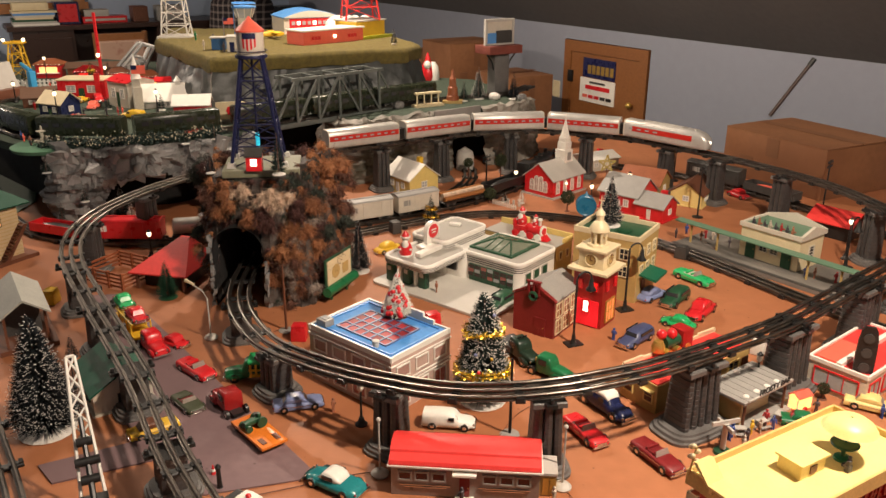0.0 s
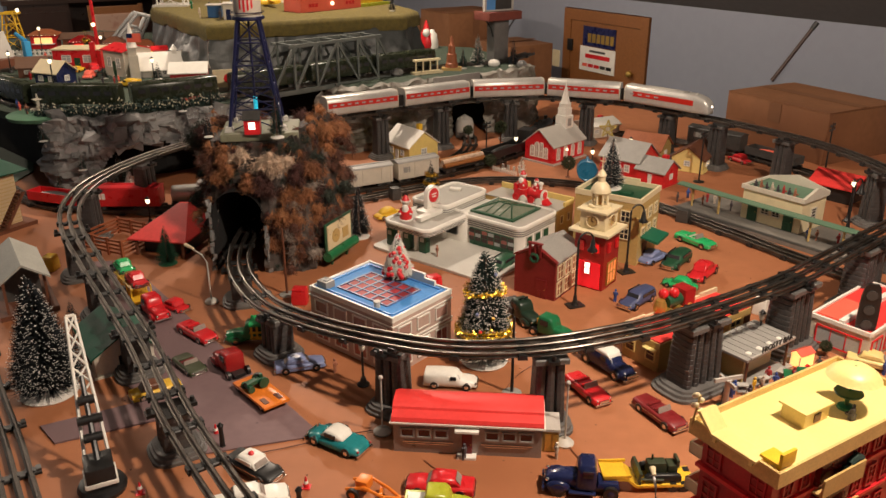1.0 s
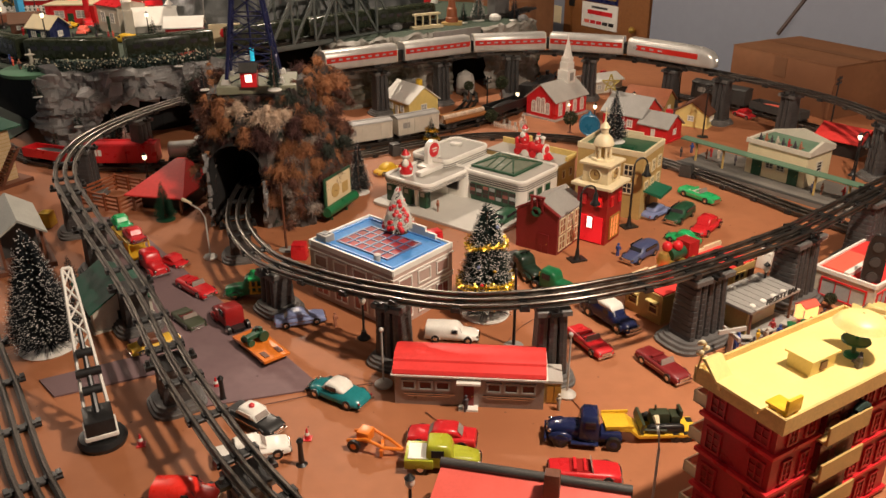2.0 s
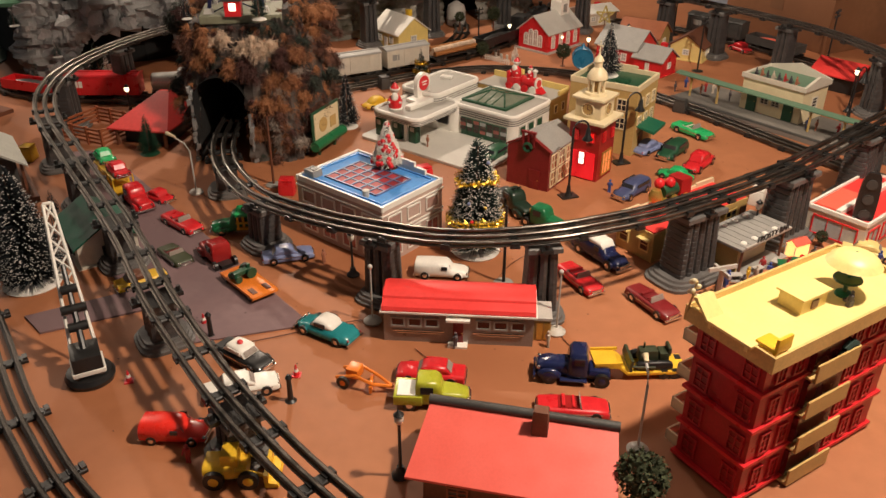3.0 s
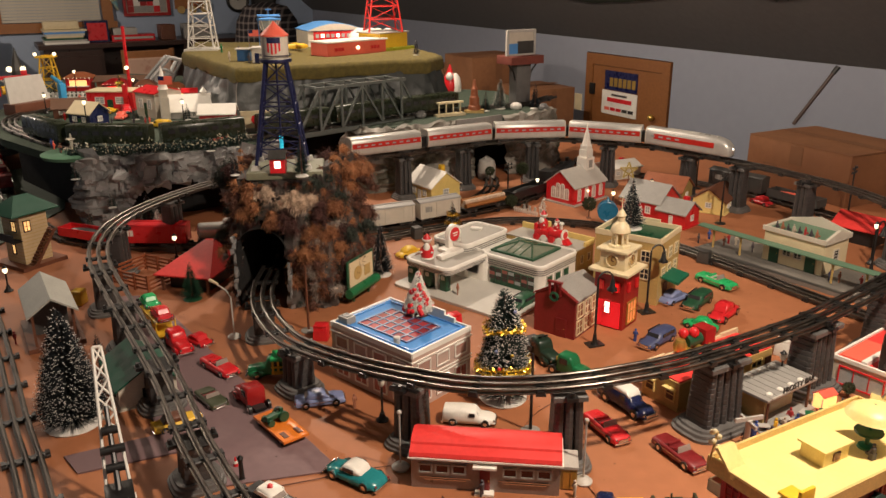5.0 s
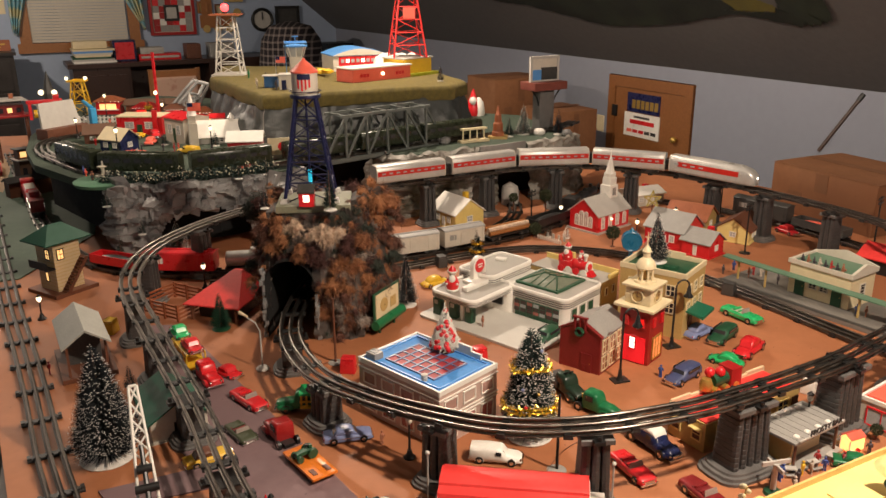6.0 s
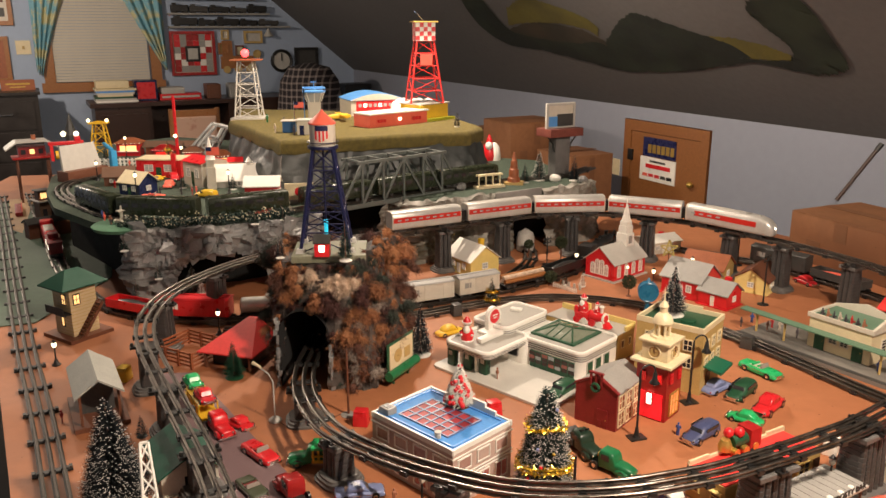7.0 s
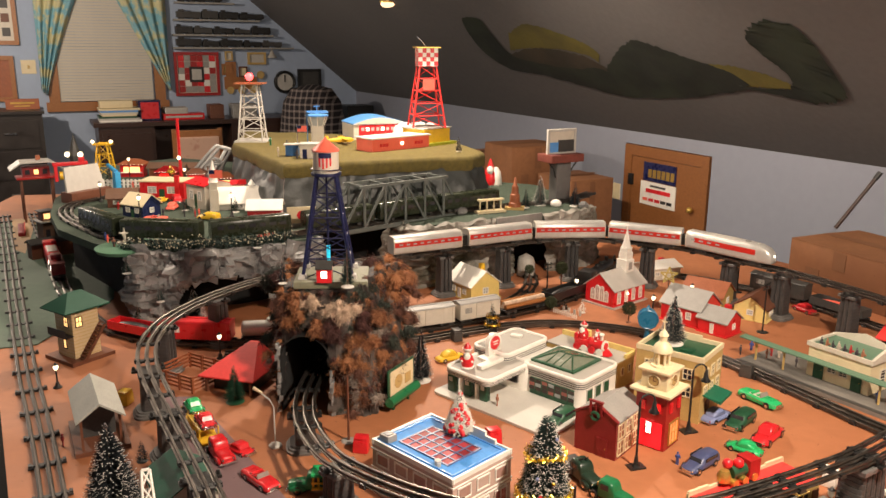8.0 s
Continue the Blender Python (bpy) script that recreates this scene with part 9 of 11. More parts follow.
part("board", G().box(0, 0, 0.015, 0.12, 0.006, 0.07), CREAM, bb, smooth=0)
part("emblem", G().rod((0, -0.0032, 0.05), (0, -0.0045, 0.05), 0.02, n=8), RED, bb, smooth=0)
part("foot", G().box(0, 0, 0, 0.12, 0.02, 0.016), GREY, bb, smooth=0)
# garland along the cliff
g = G()
rg = random.Random(5)
gl = glide([(-1.45, 2.70), (-1.28, 2.72), (-1.12, 2.79), (-0.9, 2.95)], 0.004)
for p in gl:
    for m in range(15):
        q = Vector((p.x, p.y, UPZ + 0.008)) + Vector((rg.gauss(0, 0.014), rg.gauss(0, 0.014), abs(rg.gauss(0, 0.012))))
        e = Vector((rg.gauss(0, 1), rg.gauss(0, 1), rg.gauss(0, 1))).normalized() * 0.011
        f2 = Vector((rg.gauss(0, 1), rg.gauss(0, 1), rg.gauss(0, 1))).normalized() * 0.003
        g.add([q - e, q + f2, q + e, q - f2], [(0, 1, 2, 3)])
ga = solid("garland", g, NEEDLE, "green tinsel garland with pale glitter along the cliff edge", "garland", smooth=0)
g = G()
for p in gl:
    for m in range(2):
        q = Vector((p.x, p.y, UPZ + 0.012)) + Vector((rg.gauss(0, 0.016), rg.gauss(0, 0.016), abs(rg.gauss(0, 0.016))))
        g.ball(q.x, q.y, q.z, 0.003, n=4, m=3)
part("glitter", g, paint("pale_gold_glitter", (0.62, 0.56, 0.4), 0.35, 0, 0.4, 90), ga, smooth=0)["kind"] = "stuff"
# park on the corner
pk2 = thing("toy_park", "green toy park patch with a small white fountain", "toy park", -1.46, 2.75, UPZ - 0.01, 0)
part("lawn", G().lathe(0, 0, [(0.115, 0.0), (0.12, 0.012), (0.11, 0.016)], 26), paint("pale_green_felt", (0.07, 0.17, 0.1), 0.9, 0, 0.15), pk2)
part("fountain", G().lathe(-0.03, 0.03, [(0.03, 0.016), (0.03, 0.022), (0.006, 0.024), (0.006, 0.05), (0.02, 0.056), (0.004, 0.06), (0.003, 0.075)], 14), OLDWHITE, pk2)
# santa platform, gate, red tower of bricks, billboard tower


def figure(name, label, x, y, z, rz, pieces):
    """One plain painted figure: all its pieces in a single mesh."""
    whole, tags = G(), []
    mats = []
    for g, m in pieces:
        if m not in mats:
            mats.append(m)
        whole.add(g.v, g.f)
        tags += [mats.index(m)] * len(g.f)
    ob = solid(name, whole, mats[0], label, "figure", x, y, z, rz)
    for m in mats[1:]:
        ob.data.materials.append(m)
    ob.data.polygons.foreach_set("material_index", tags)
    return ob


hf = figure("holiday_figure", "red and white plaster holiday figure, plain and rounded", -0.245, 4.42, UPZ, 20, (
    (G().lathe(0, 0, [(0.055, 0), (0.062, 0.03), (0.05, 0.09), (0.028, 0.12)], 16), RED),
    (G().lathe(0.04, -0.01, [(0.05, 0.0), (0.05, 0.04), (0.04, 0.09), (0.015, 0.12)], 14), WHITE),
    (G().ball(-0.01, -0.03, 0.1, 0.03, n=12, m=8), WHITE),
    (G().lathe(0, 0, [(0.026, 0.125), (0.02, 0.145), (0.004, 0.18)], 12), RED)))
hf.scale = (0.7, 0.7, 0.8)
gt2 = thing("toy_archway", "cream toy archway with posts beside the raised track", "toy arch", -0.175, 3.64, UPZ, 33)
gt2.scale = (0.72, 0.72, 0.85)
for k in range(4):
    part("post", G().rod((-0.075 + k * 0.05, 0, 0), (-0.075 + k * 0.05, 0, 0.065), 0.005, n=8), CREAM, gt2)
part("lintel", G().box(0, 0, 0.065, 0.18, 0.03, 0.01), CREAM, gt2, smooth=0)
part("step", G().box(0, 0, 0, 0.2, 0.06, 0.012), CREAM, gt2, smooth=0)
bk = thing("toy_brick_chimney", "rust-red toy pine and chimney cone", "toy ornament", -0.07, 3.74, UPZ, 0)
part("cone", G().lathe(0, 0, [(0.03, 0), (0.028, 0.03), (0.024, 0.034), (0.022, 0.07), (0.017, 0.075), (0.015, 0.11), (0.01, 0.115), (0.004, 0.15)], 12), RUST, bk)
part("base", G().box(0, 0, 0, 0.09, 0.06, 0.012), TAN, bk, smooth=0)
brush_tree("snowy green fir beside the raised track", 0.045, 3.85, 0.15, 0.038, NEEDLE, SNOW, 900, z=UPZ, seed=23, snowy=0.7)
brush_tree("dark fir at the end of the raised track", 0.21, 3.86, 0.13, 0.03, NEEDLEB, SNOW, 600, z=UPZ, seed=24, snowy=0.05)
brush_tree("dark fir by the archway", -0.02, 3.78, 0.1, 0.026, NEEDLE, SNOW, 500, z=UPZ, seed=25, snowy=0.05)
bt2 = thing("toy_billboard_tower", "grey toy tower with a framed picture above a red deck", "toy billboard", 0.135, 4.0, UPZ, 38)
part("column", G().box(0, 0, 0, 0.085, 0.06, 0.2), paint("mid_grey_column", (0.14, 0.135, 0.13), 0.5, 0, 0.2), bt2, bevel=0.002)
for sd in (-1, 1):
    part("bracket", G().tube([(sd * 0.043, -0.02, 0.12), (sd * 0.055, -0.02, 0.16), (sd * 0.085, -0.02, 0.195)], 0.004, 6), BLACK, bt2)
part("deck", G().box(0, 0, 0.196, 0.195, 0.12, 0.038), paint("oxide_red_deck", (0.19, 0.05, 0.035), 0.5, 0, 0.2), bt2, bevel=0.002)
fr = part("picture_frame", G().box(0, 0, 0.23, 0.17, 0.014, 0.012).box(0, 0, 0.342, 0.17, 0.014, 0.012).box(-0.08, 0, 0.23, 0.012, 0.014, 0.12).box(0.08, 0, 0.23, 0.012, 0.014, 0.12), LGREY, bt2, smooth=0)
part("picture_sky", G().box(0, 0.002, 0.29, 0.15, 0.006, 0.054), OLDWHITE, fr, smooth=0)
part("picture_lake", G().box(-0.02, 0.0, 0.242, 0.11, 0.008, 0.048), BLUE, fr, smooth=0)
part("picture_tree", G().slabx([(-0.006, 0.242), (0.002, 0.242), (0.002, 0.3), (-0.006, 0.3)], -0.02, 0.075), DGREY, fr, smooth=0)
for k in range(3):
    g = G()
    rr = random.Random(40 + k)
    g.ball(0, 0, 0, 0.03, 0.025, 0.02, 7, 5)
    solid("rock", g, SNOW if k == 0 else ROCK, "pale painted rock beside the raised track", "rock", (0.12, -0.3, 0.25)[k], (3.84, 3.58, 3.82)[k], UPZ + 0.014, k * 40, smooth=20)
# ================= the attic room =================


def room_part(name, v0, v1, u0, u1, z0, z1, mat, parent, label="", bevel=0.0):
    return part(name, room_box(G(), v0, v1, u0, u1, z0, z1), mat, parent, label, smooth=0, bevel=bevel)


# knee-wall hatch door
DOORWOOD = wood("brown_varnished_pine", (0.3, 0.125, 0.042), (0.17, 0.062, 0.02), 0.38, 5.0)
dr = thing("door_1", "varnished pine hatch door in the knee wall", "door", kind="structure")
u0, u1, zt, zb = 3.81, 4.655, 0.31, -0.82
f = 0.075
room_part("door_frame", KNEE - 0.012, KNEE + 0.03, u0, u0 + f, zb, zt, DOORWOOD, dr)
room_part("door_frame", KNEE - 0.012, KNEE + 0.03, u1 - f, u1, zb, zt, DOORWOOD, dr)
room_part("door_frame", KNEE - 0.0125, KNEE + 0.03, u0 + f, u1 - f, zt - f, zt, DOORWOOD, dr)
lf = room_part("door_leaf", KNEE - 0.004, KNEE + 0.03, u0 + f + 0.004, u1 - f - 0.004, zb, zt - f - 0.004, DOORWOOD, dr)
kn = G(); kn.ball(*room(KNEE - 0.03, 3.935, -0.06), 0.022, n=12, m=8); kn.rod(room(KNEE - 0.03, 3.935, -0.06), room(KNEE, 3.935, -0.06), 0.008, n=8)
part("door_handle", kn, BRASS, dr)
part("hinge", room_box(G(), KNEE - 0.018, KNEE - 0.004, 4.55, 4.6, 0.02, 0.1), BLACK, dr, smooth=0)
# two plates on the door
PLATEB = paint("dark_blue_plate", (0.015, 0.02, 0.09), 0.3, 0.2)
p1 = thing("blue_plate", "dark blue metal plate with yellow lettering bars", "plate")
room_part("plate", KNEE - 0.011, KNEE - 0.005, 4.108, 4.44, 0.072, 0.205, PLATEB, p1)
for k in range(6):
    room_part("letter_bar", KNEE - 0.014, KNEE - 0.0105, 4.385 - k * 0.046 - 0.034, 4.385 - k * 0.046, 0.098, 0.158, BRASS, p1)
p2 = thing("white_plate", "white metal plate with red and black printed bars", "plate")
room_part("plate", KNEE - 0.011, KNEE - 0.005, 4.1, 4.462, -0.1, 0.066, WHITE, p2)
room_part("bar", KNEE - 0.0135, KNEE - 0.0105, 4.15, 4.4, -0.01, 0.018, RED, p2)
room_part("bar", KNEE - 0.0135, KNEE - 0.0105, 4.2, 4.36, 0.032, 0.046, DGREY, p2)
for k in range(5):
    room_part("bar", KNEE - 0.0135, KNEE - 0.0105, 4.13 + k * 0.062, 4.18 + k * 0.062, -0.072, -0.05, (BLACK, DGREY, RED, RED, CORAL)[k], p2)
sw = thing("socket_plate", "ivory wall socket plate beside the door", "socket")
room_part("plate", KNEE - 0.006, KNEE, 4.7, 4.78, -0.12, 0.0, CREAM, sw)

# painted landscape on the sloping ceiling
sl_len = math.hypot(1, SLOPE)


def ceil_pt(u, v, off=0.004):
    z = CREASE + (KNEE - v) * SLOPE
    p = Vector(room(v, u, z))
    return p - Vector((NX * SLOPE, NY * SLOPE, 1)).normalized() * off


def ceil_patch(name, label, upper, lower, mat, off, rough=0.01):
    """A painted patch between an upper and a lower edge, each of u, v."""
    n = 90
    def even(pts):
        line = glide([(u, v, 0) for u, v in pts], 0.004)
        return [line[round(i * (len(line) - 1) / n)] for i in range(n + 1)]
    g, rings = G(), []
    for i, (a, c) in enumerate(zip(even(upper), even(lower))):
        ja, jc = (noise.noise(Vector((i * 0.43, k, off * 900))) * rough + noise.noise(Vector((i * 1.7, k, 3))) * rough * 0.7 for k in (1, 7))
        rings.append([ceil_pt(a.x, a.y + ja, off), ceil_pt((a.x + c.x) / 2, (a.y + c.y) / 2, off), ceil_pt(c.x, c.y + jc, off)])
    g.skin(rings, caps=False, closed=False)
    return solid(name, g, mat, label, "mural", kind="structure", smooth=0)


MDARK = stained("mural_black_green", (0.009, 0.013, 0.009), (0.024, 0.034, 0.02), 0.8, 5.0, 0.0005)
MYEL = stained("mural_dull_yellow", (0.13, 0.11, 0.02), (0.08, 0.068, 0.018), 0.8, 5.0, 0.0005)
MBRN = stained("mural_brown", (0.055, 0.042, 0.026), (0.03, 0.026, 0.018), 0.8, 5.0, 0.0005)
ceil_patch("mural_hill", "dull yellow painted hills on the dark ceiling", [(5.01, 3.17), (4.71, 3.1), (4.51, 3.13), (4.34, 3.19), (4.2, 3.26), (4.16, 3.33)], [(5.2, 3.31), (4.97, 3.29), (4.75, 3.29), (4.49, 3.3), (4.3, 3.34), (4.24, 3.39)], MYEL, 0.003)
ceil_patch("mural_hill", "dull yellow painted slope on the dark ceiling", [(3.47, 3.37), (3.28, 3.38), (3.1, 3.39), (2.94, 3.43), (2.85, 3.47), (2.81, 3.49)], [(3.43, 3.44), (3.3, 3.48), (3.16, 3.51), (3.02, 3.52), (2.89, 3.52), (2.84, 3.52)], MYEL, 0.003)
ceil_patch("mural_hill", "brown painted ridge on the dark ceiling", [(5.24, 3.34), (4.89, 3.29), (4.59, 3.3), (4.36, 3.34), (4.25, 3.4), (4.21, 3.43)], [(5.3, 3.43), (5.11, 3.49), (4.84, 3.55), (4.6, 3.58), (4.39, 3.53), (4.23, 3.5)], MBRN, 0.004)
ceil_patch("mural_hill", "dark green painted hill on the ceiling", [(4.22, 3.44), (3.99, 3.32), (3.75, 3.23), (3.64, 3.24), (3.44, 3.32), (3.25, 3.39), (3.14, 3.44)], [(4.26, 3.52), (4.28, 3.62), (4.02, 3.64), (3.73, 3.6), (3.46, 3.57), (3.26, 3.53), (3.08, 3.51)], MDARK, 0.005)
ceil_patch("mural_valley", "black-green painted valley on the dark ceiling", [(5.43, 3.02), (5.2, 3.04), (5.23, 3.16), (5.24, 3.34), (4.94, 3.42), (4.57, 3.45), (4.3, 3.44), (4.11, 3.52), (3.77, 3.54), (3.29, 3.52), (2.98, 3.52), (2.77, 3.52)], [(5.48, 3.05), (5.58, 3.17), (5.62, 3.34), (5.47, 3.48), (5.09, 3.52), (4.69, 3.59), (4.33, 3.66), (3.93, 3.65), (3.49, 3.6), (3.11, 3.54), (2.87, 3.57), (2.75, 3.58)], MDARK, 0.006)
ceil_patch("mural_tree", "large dark painted tree on the ceiling", [(2.88, 3.56), (2.78, 3.46), (2.81, 3.36), (2.87, 3.26), (2.86, 3.19), (2.76, 3.14), (2.67, 3.13)], [(2.76, 3.6), (2.54, 3.55), (2.51, 3.43), (2.51, 3.34), (2.51, 3.25), (2.54, 3.18), (2.59, 3.14)], MDARK, 0.007, 0.03)

# the end wall is laid out on a plan drawn at 1 to 1.156 about the layout's front edge
END, GROW = 8.9, 1.156


def end_pt(v, u, z):
    return room(0.112 + (v - 0.112) * GROW, BACK + (u - END) * GROW, max(FLOORZ, 0.993 + (z - 0.993) * GROW))


def end_box(g, v0, v1, u0, u1, z0, z1):
    ring = lambda z: [end_pt(v0, u0, z), end_pt(v1, u0, z), end_pt(v1, u1, z), end_pt(v0, u1, z)]
    return g.skin([ring(z0), ring(z1)])


def end_part(name, v0, v1, u0, u1, z0, z1, mat, parent, label="", bevel=0.0):
    return part(name, end_box(G(), v0, v1, u0, u1, z0, z1), mat, parent, label, smooth=0, bevel=bevel)


# window with blind and curtains
wn = thing("window_1", "pine framed window with a closed pale blind", "window", kind="structure")
B0 = END - 0.001
wv0, wv1, wz0, wz1 = 0.255, 1.355, 0.43, 1.7
for a in ((wv0, wv0 + 0.1, wz0, wz1), (wv1 - 0.1, wv1, wz0, wz1), (wv0 - 0.03, wv1 + 0.03, wz0 - 0.09, wz0 + 0.002)):
    end_part("window_frame", a[0], a[1], B0 - 0.04, B0, a[2], a[3], PINE, wn)
bl = thing("window_blind", "cream horizontal slat blind, closed", "blind")
BLINDM = paint("cream_blind", (0.62, 0.58, 0.5), 0.55, 0, 0.04, 5)
for k in range(46):
    z = wz0 + 0.01 + k * 0.028
    if k == 0:
        first = end_part("slat", wv0 + 0.09, wv1 - 0.12, B0 - 0.028, B0 - 0.012, z, z + 0.024, BLINDM, bl)
    else:
        repeat(first, bl, 0, 0, k * 0.028 * GROW)


def curtain(v0, v1, taper, label):
    g = G()
    rings = []
    n = 40
    for k in range(18):
        t = k / 17
        z = wz1 + 0.02 - t * (1.18 if taper < 0 else 1.16)
        ring = []
        for i in range(n + 1):
            s = i / n
            w0, w1 = v0, v1
            if taper < 0:
                w1 = v0 + (v1 - v0) * (1 - 0.9 * t ** 0.75)
            else:
                w0 = v1 - (v1 - v0) * (1 - 0.95 * t ** 1.1)
            v = w0 + (w1 - w0) * s
            zz = z + (0.03 * math.sin(s * 21) if k == 17 else 0)
            ring.append(Vector(end_pt(v, B0 - 0.07 + 0.022 * math.sin(s * 26 + t * 2), zz)))
        rings.append(ring)
    g.skin(rings, caps=False, closed=False)
    ob = solid("curtain", g, CURT, label, "curtain", smooth=60)
    mod = ob.modifiers.new("thick", "SOLIDIFY")
    mod.thickness = 0.004
    return ob


CURT = stained("printed_curtain", (0.2, 0.42, 0.5), (0.55, 0.52, 0.3), 0.85, 20.0, 0.001, 0.08)
curtain(0.2, 0.76, -1, "blue and yellow printed curtain beside the blind")
curtain(0.82, 1.41, 1, "blue and yellow printed curtain tied beside the blind")
lsw = thing("light_switch", "ivory light switch plate on the blue wall", "switch")
end_part("plate", 0.04, 0.17, B0 - 0.008, B0, 0.71, 0.84, CREAM, lsw)
end_part("toggle", 0.095, 0.115, B0 - 0.018, B0 - 0.008, 0.76, 0.79, TAN, lsw)


def framed(v0, v1, z0, z1, mat_frame, mat_in, label, border=0.04):
    r = thing("framed_picture", label, "picture")
    for a in ((v0, v1, z0, z0 + border), (v0, v1, z1 - border, z1), (v0, v0 + border, z0 + border, z1 - border), (v1 - border, v1, z0 + border, z1 - border)):
        end_part("moulding", a[0], a[1], B0 - 0.03, B0, a[2], a[3], mat_frame, r)
    end_part("print", v0 + border, v1 - border, B0 - 0.012, B0, z0 + border, z1 - border, mat_in, r)
    return r


fp = framed(-0.5, 0.05, 0.98, 1.6, PINE, OLDWHITE, "brown framed sheet of small dark photographs")
for i in range(4):
    for k in range(4):
        end_part("photo", -0.43 + i * 0.115, -0.36 + i * 0.115, B0 - 0.014, B0 - 0.011, 1.06 + k * 0.13, 1.14 + k * 0.13, DGREY if (i + k) % 2 else BROWN, fp)
framed(-0.4, -0.02, 0.45, 0.88, PINE, RUST, "brown wooden wall plaque")
qb = framed(1.46, 1.92, 0.47, 0.92, DARKRED, OLDWHITE, "red and white patchwork wall hanging with a dark square", 0.03)
rq = random.Random(3)
for i in range(6):
    for k in range(6):
        if 1 < i < 4 and 1 < k < 4:
            continue
        end_part("patch", 1.5 + i * 0.064, 1.562 + i * 0.064, B0 - 0.016, B0 - 0.011, 0.505 + k * 0.064, 0.567 + k * 0.064, rq.choice((RED, DARKRED, WHITE, GREY)), qb)
end_part("centre", 1.61, 1.76, B0 - 0.02, B0 - 0.011, 0.61, 0.77, BLACK, qb)
end_part("centre_print", 1.635, 1.735, B0 - 0.024, B0 - 0.019, 0.635, 0.745, LGREY, qb)
framed(2.23, 2.43, 0.79, 0.92, TAN, LGREY, "small framed print under the shelf", 0.022)
framed(1.95, 2.06, 0.68, 0.8, PINE, TAN, "small wooden framed print beside the wall hanging", 0.018)
framed(1.99, 2.07, 0.83, 0.93, TAN, OLDWHITE, "little cream framed card under the shelf", 0.014)
framed(2.13, 2.22, 0.66, 0.77, BROWN, CREAM, "little brown framed card by the cut-out", 0.014)
for lb, v9, z9, r9, m9 in (("small brown wooden plate hung on the wall", 2.17, 0.6, 0.05, RUST), ("small tan plate hung on the wall", 2.36, 0.68, 0.045, TAN), ("small pale plate hung on the wall", 2.3, 0.55, 0.04, CREAM)):
    wp = thing("wall_plate", lb, "plate")
    c0 = Vector(end_pt(v9, B0 - 0.03, z9))
    part("dish", G().rod(c0, c0 + Vector((UX, UY, 0)) * 0.02, r9, n=18), m9, wp)
    part("rim", G().tube([c0 + Vector((NX, NY, 0)) * (r9 * math.cos(a)) + Vector((0, 0, r9 * math.sin(a))) for a in [2 * math.pi * k / 18 for k in range(19)]], 0.006, 6), m9, wp)
hb = thing("hanging_bell", "white bell hung on the end wall", "bell")
c0 = end_pt(2.49, B0 - 0.05, 0)
part("bell", G().lathe(c0[0], c0[1], [(0.06, 0.84), (0.055, 0.855), (0.03, 0.89), (0.015, 0.93), (0.004, 0.945)], 14), LGREY, hb)
framed(2.78, 3.05, 0.52, 0.74, BLACK, DGREY, "dark framed picture beside the clock", 0.03)
wc = thing("wall_clock", "round wall clock with a dark rim", "clock")
ctr = Vector(end_pt(2.63, B0 - 0.02, 0.6))
g = G(); g.rod(ctr, ctr + Vector((UX, UY, 0)) * 0.019, 0.115, n=28)
part("face", g, LGREY, wc)
g = G()
g.tube([ctr + Vector((NX, NY, 0)) * (0.125 * math.cos(a)) + Vector((0, 0, 0.125 * math.sin(a))) for a in [2 * math.pi * k / 28 for k in range(29)]], 0.02, 8)
part("rim", g, BLACK, wc)
part("pointer", end_box(G(), 2.625, 2.635, B0 - 0.03, B0 - 0.021, 0.6, 0.68), BLACK, wc, smooth=0)
bd = thing("wooden_cutout", "flat wooden cut-out sign of a toy engine", "sign")
end_part("board", 1.97, 2.32, B0 - 0.02, B0, 0.53, 0.66, PINE, bd)
end_part("board", 1.99, 2.1, B0 - 0.02, B0, 0.66, 0.82, PINE, bd)
for k in range(3):
    g = G(); c0 = Vector(end_pt(2.03 + k * 0.12, B0 - 0.024, 0.52)); g.rod(c0, c0 + Vector((UX, UY, 0)) * 0.02, 0.045, n=16)
    part("wheel", g, TAN, bd)
# shelves with dark toy trains
for k, (v0, v1, z) in enumerate(((1.48, 2.36, 1.25), (1.46, 2.5, 1.1), (1.46, 2.72, 0.97), (1.5, 2.1, 1.42))):
    sh = thing("wall_shelf", "narrow pale shelf on the end wall", "shelf", group="wall shelves")
    end_part("board", v0, v1, B0 - 0.11, B0, z - 0.018, z, GREY, sh)
    rq = random.Random(k)
    v = v0 + 0.03
    while v < v1 - 0.2:
        L = rq.uniform(0.16, 0.26)
        hh = rq.uniform(0.05, 0.085)
        tn = thing("shelf_train", "dark toy train car displayed on the shelf", "toy train", group="shelf trains")
        m1 = rq.choice((BLACK, BLACK, BLACK, DGREY, MAROON if k == 2 else BLACK))
        end_part("body", v, v + L, B0 - 0.085, B0 - 0.03, z + 0.014, z + hh, m1, tn, bevel=0.004)
        for s in (0.2, 0.8):
            end_part("truck", v + L * s - 0.03, v + L * s + 0.03, B0 - 0.08, B0 - 0.035, z + 0.0, z + 0.014, BLACK, tn)
        end_part("cab", v + L * 0.1, v + L * 0.32, B0 - 0.083, B0 - 0.032, z + hh, z + hh + 0.02, m1, tn)
        v += L + 0.012
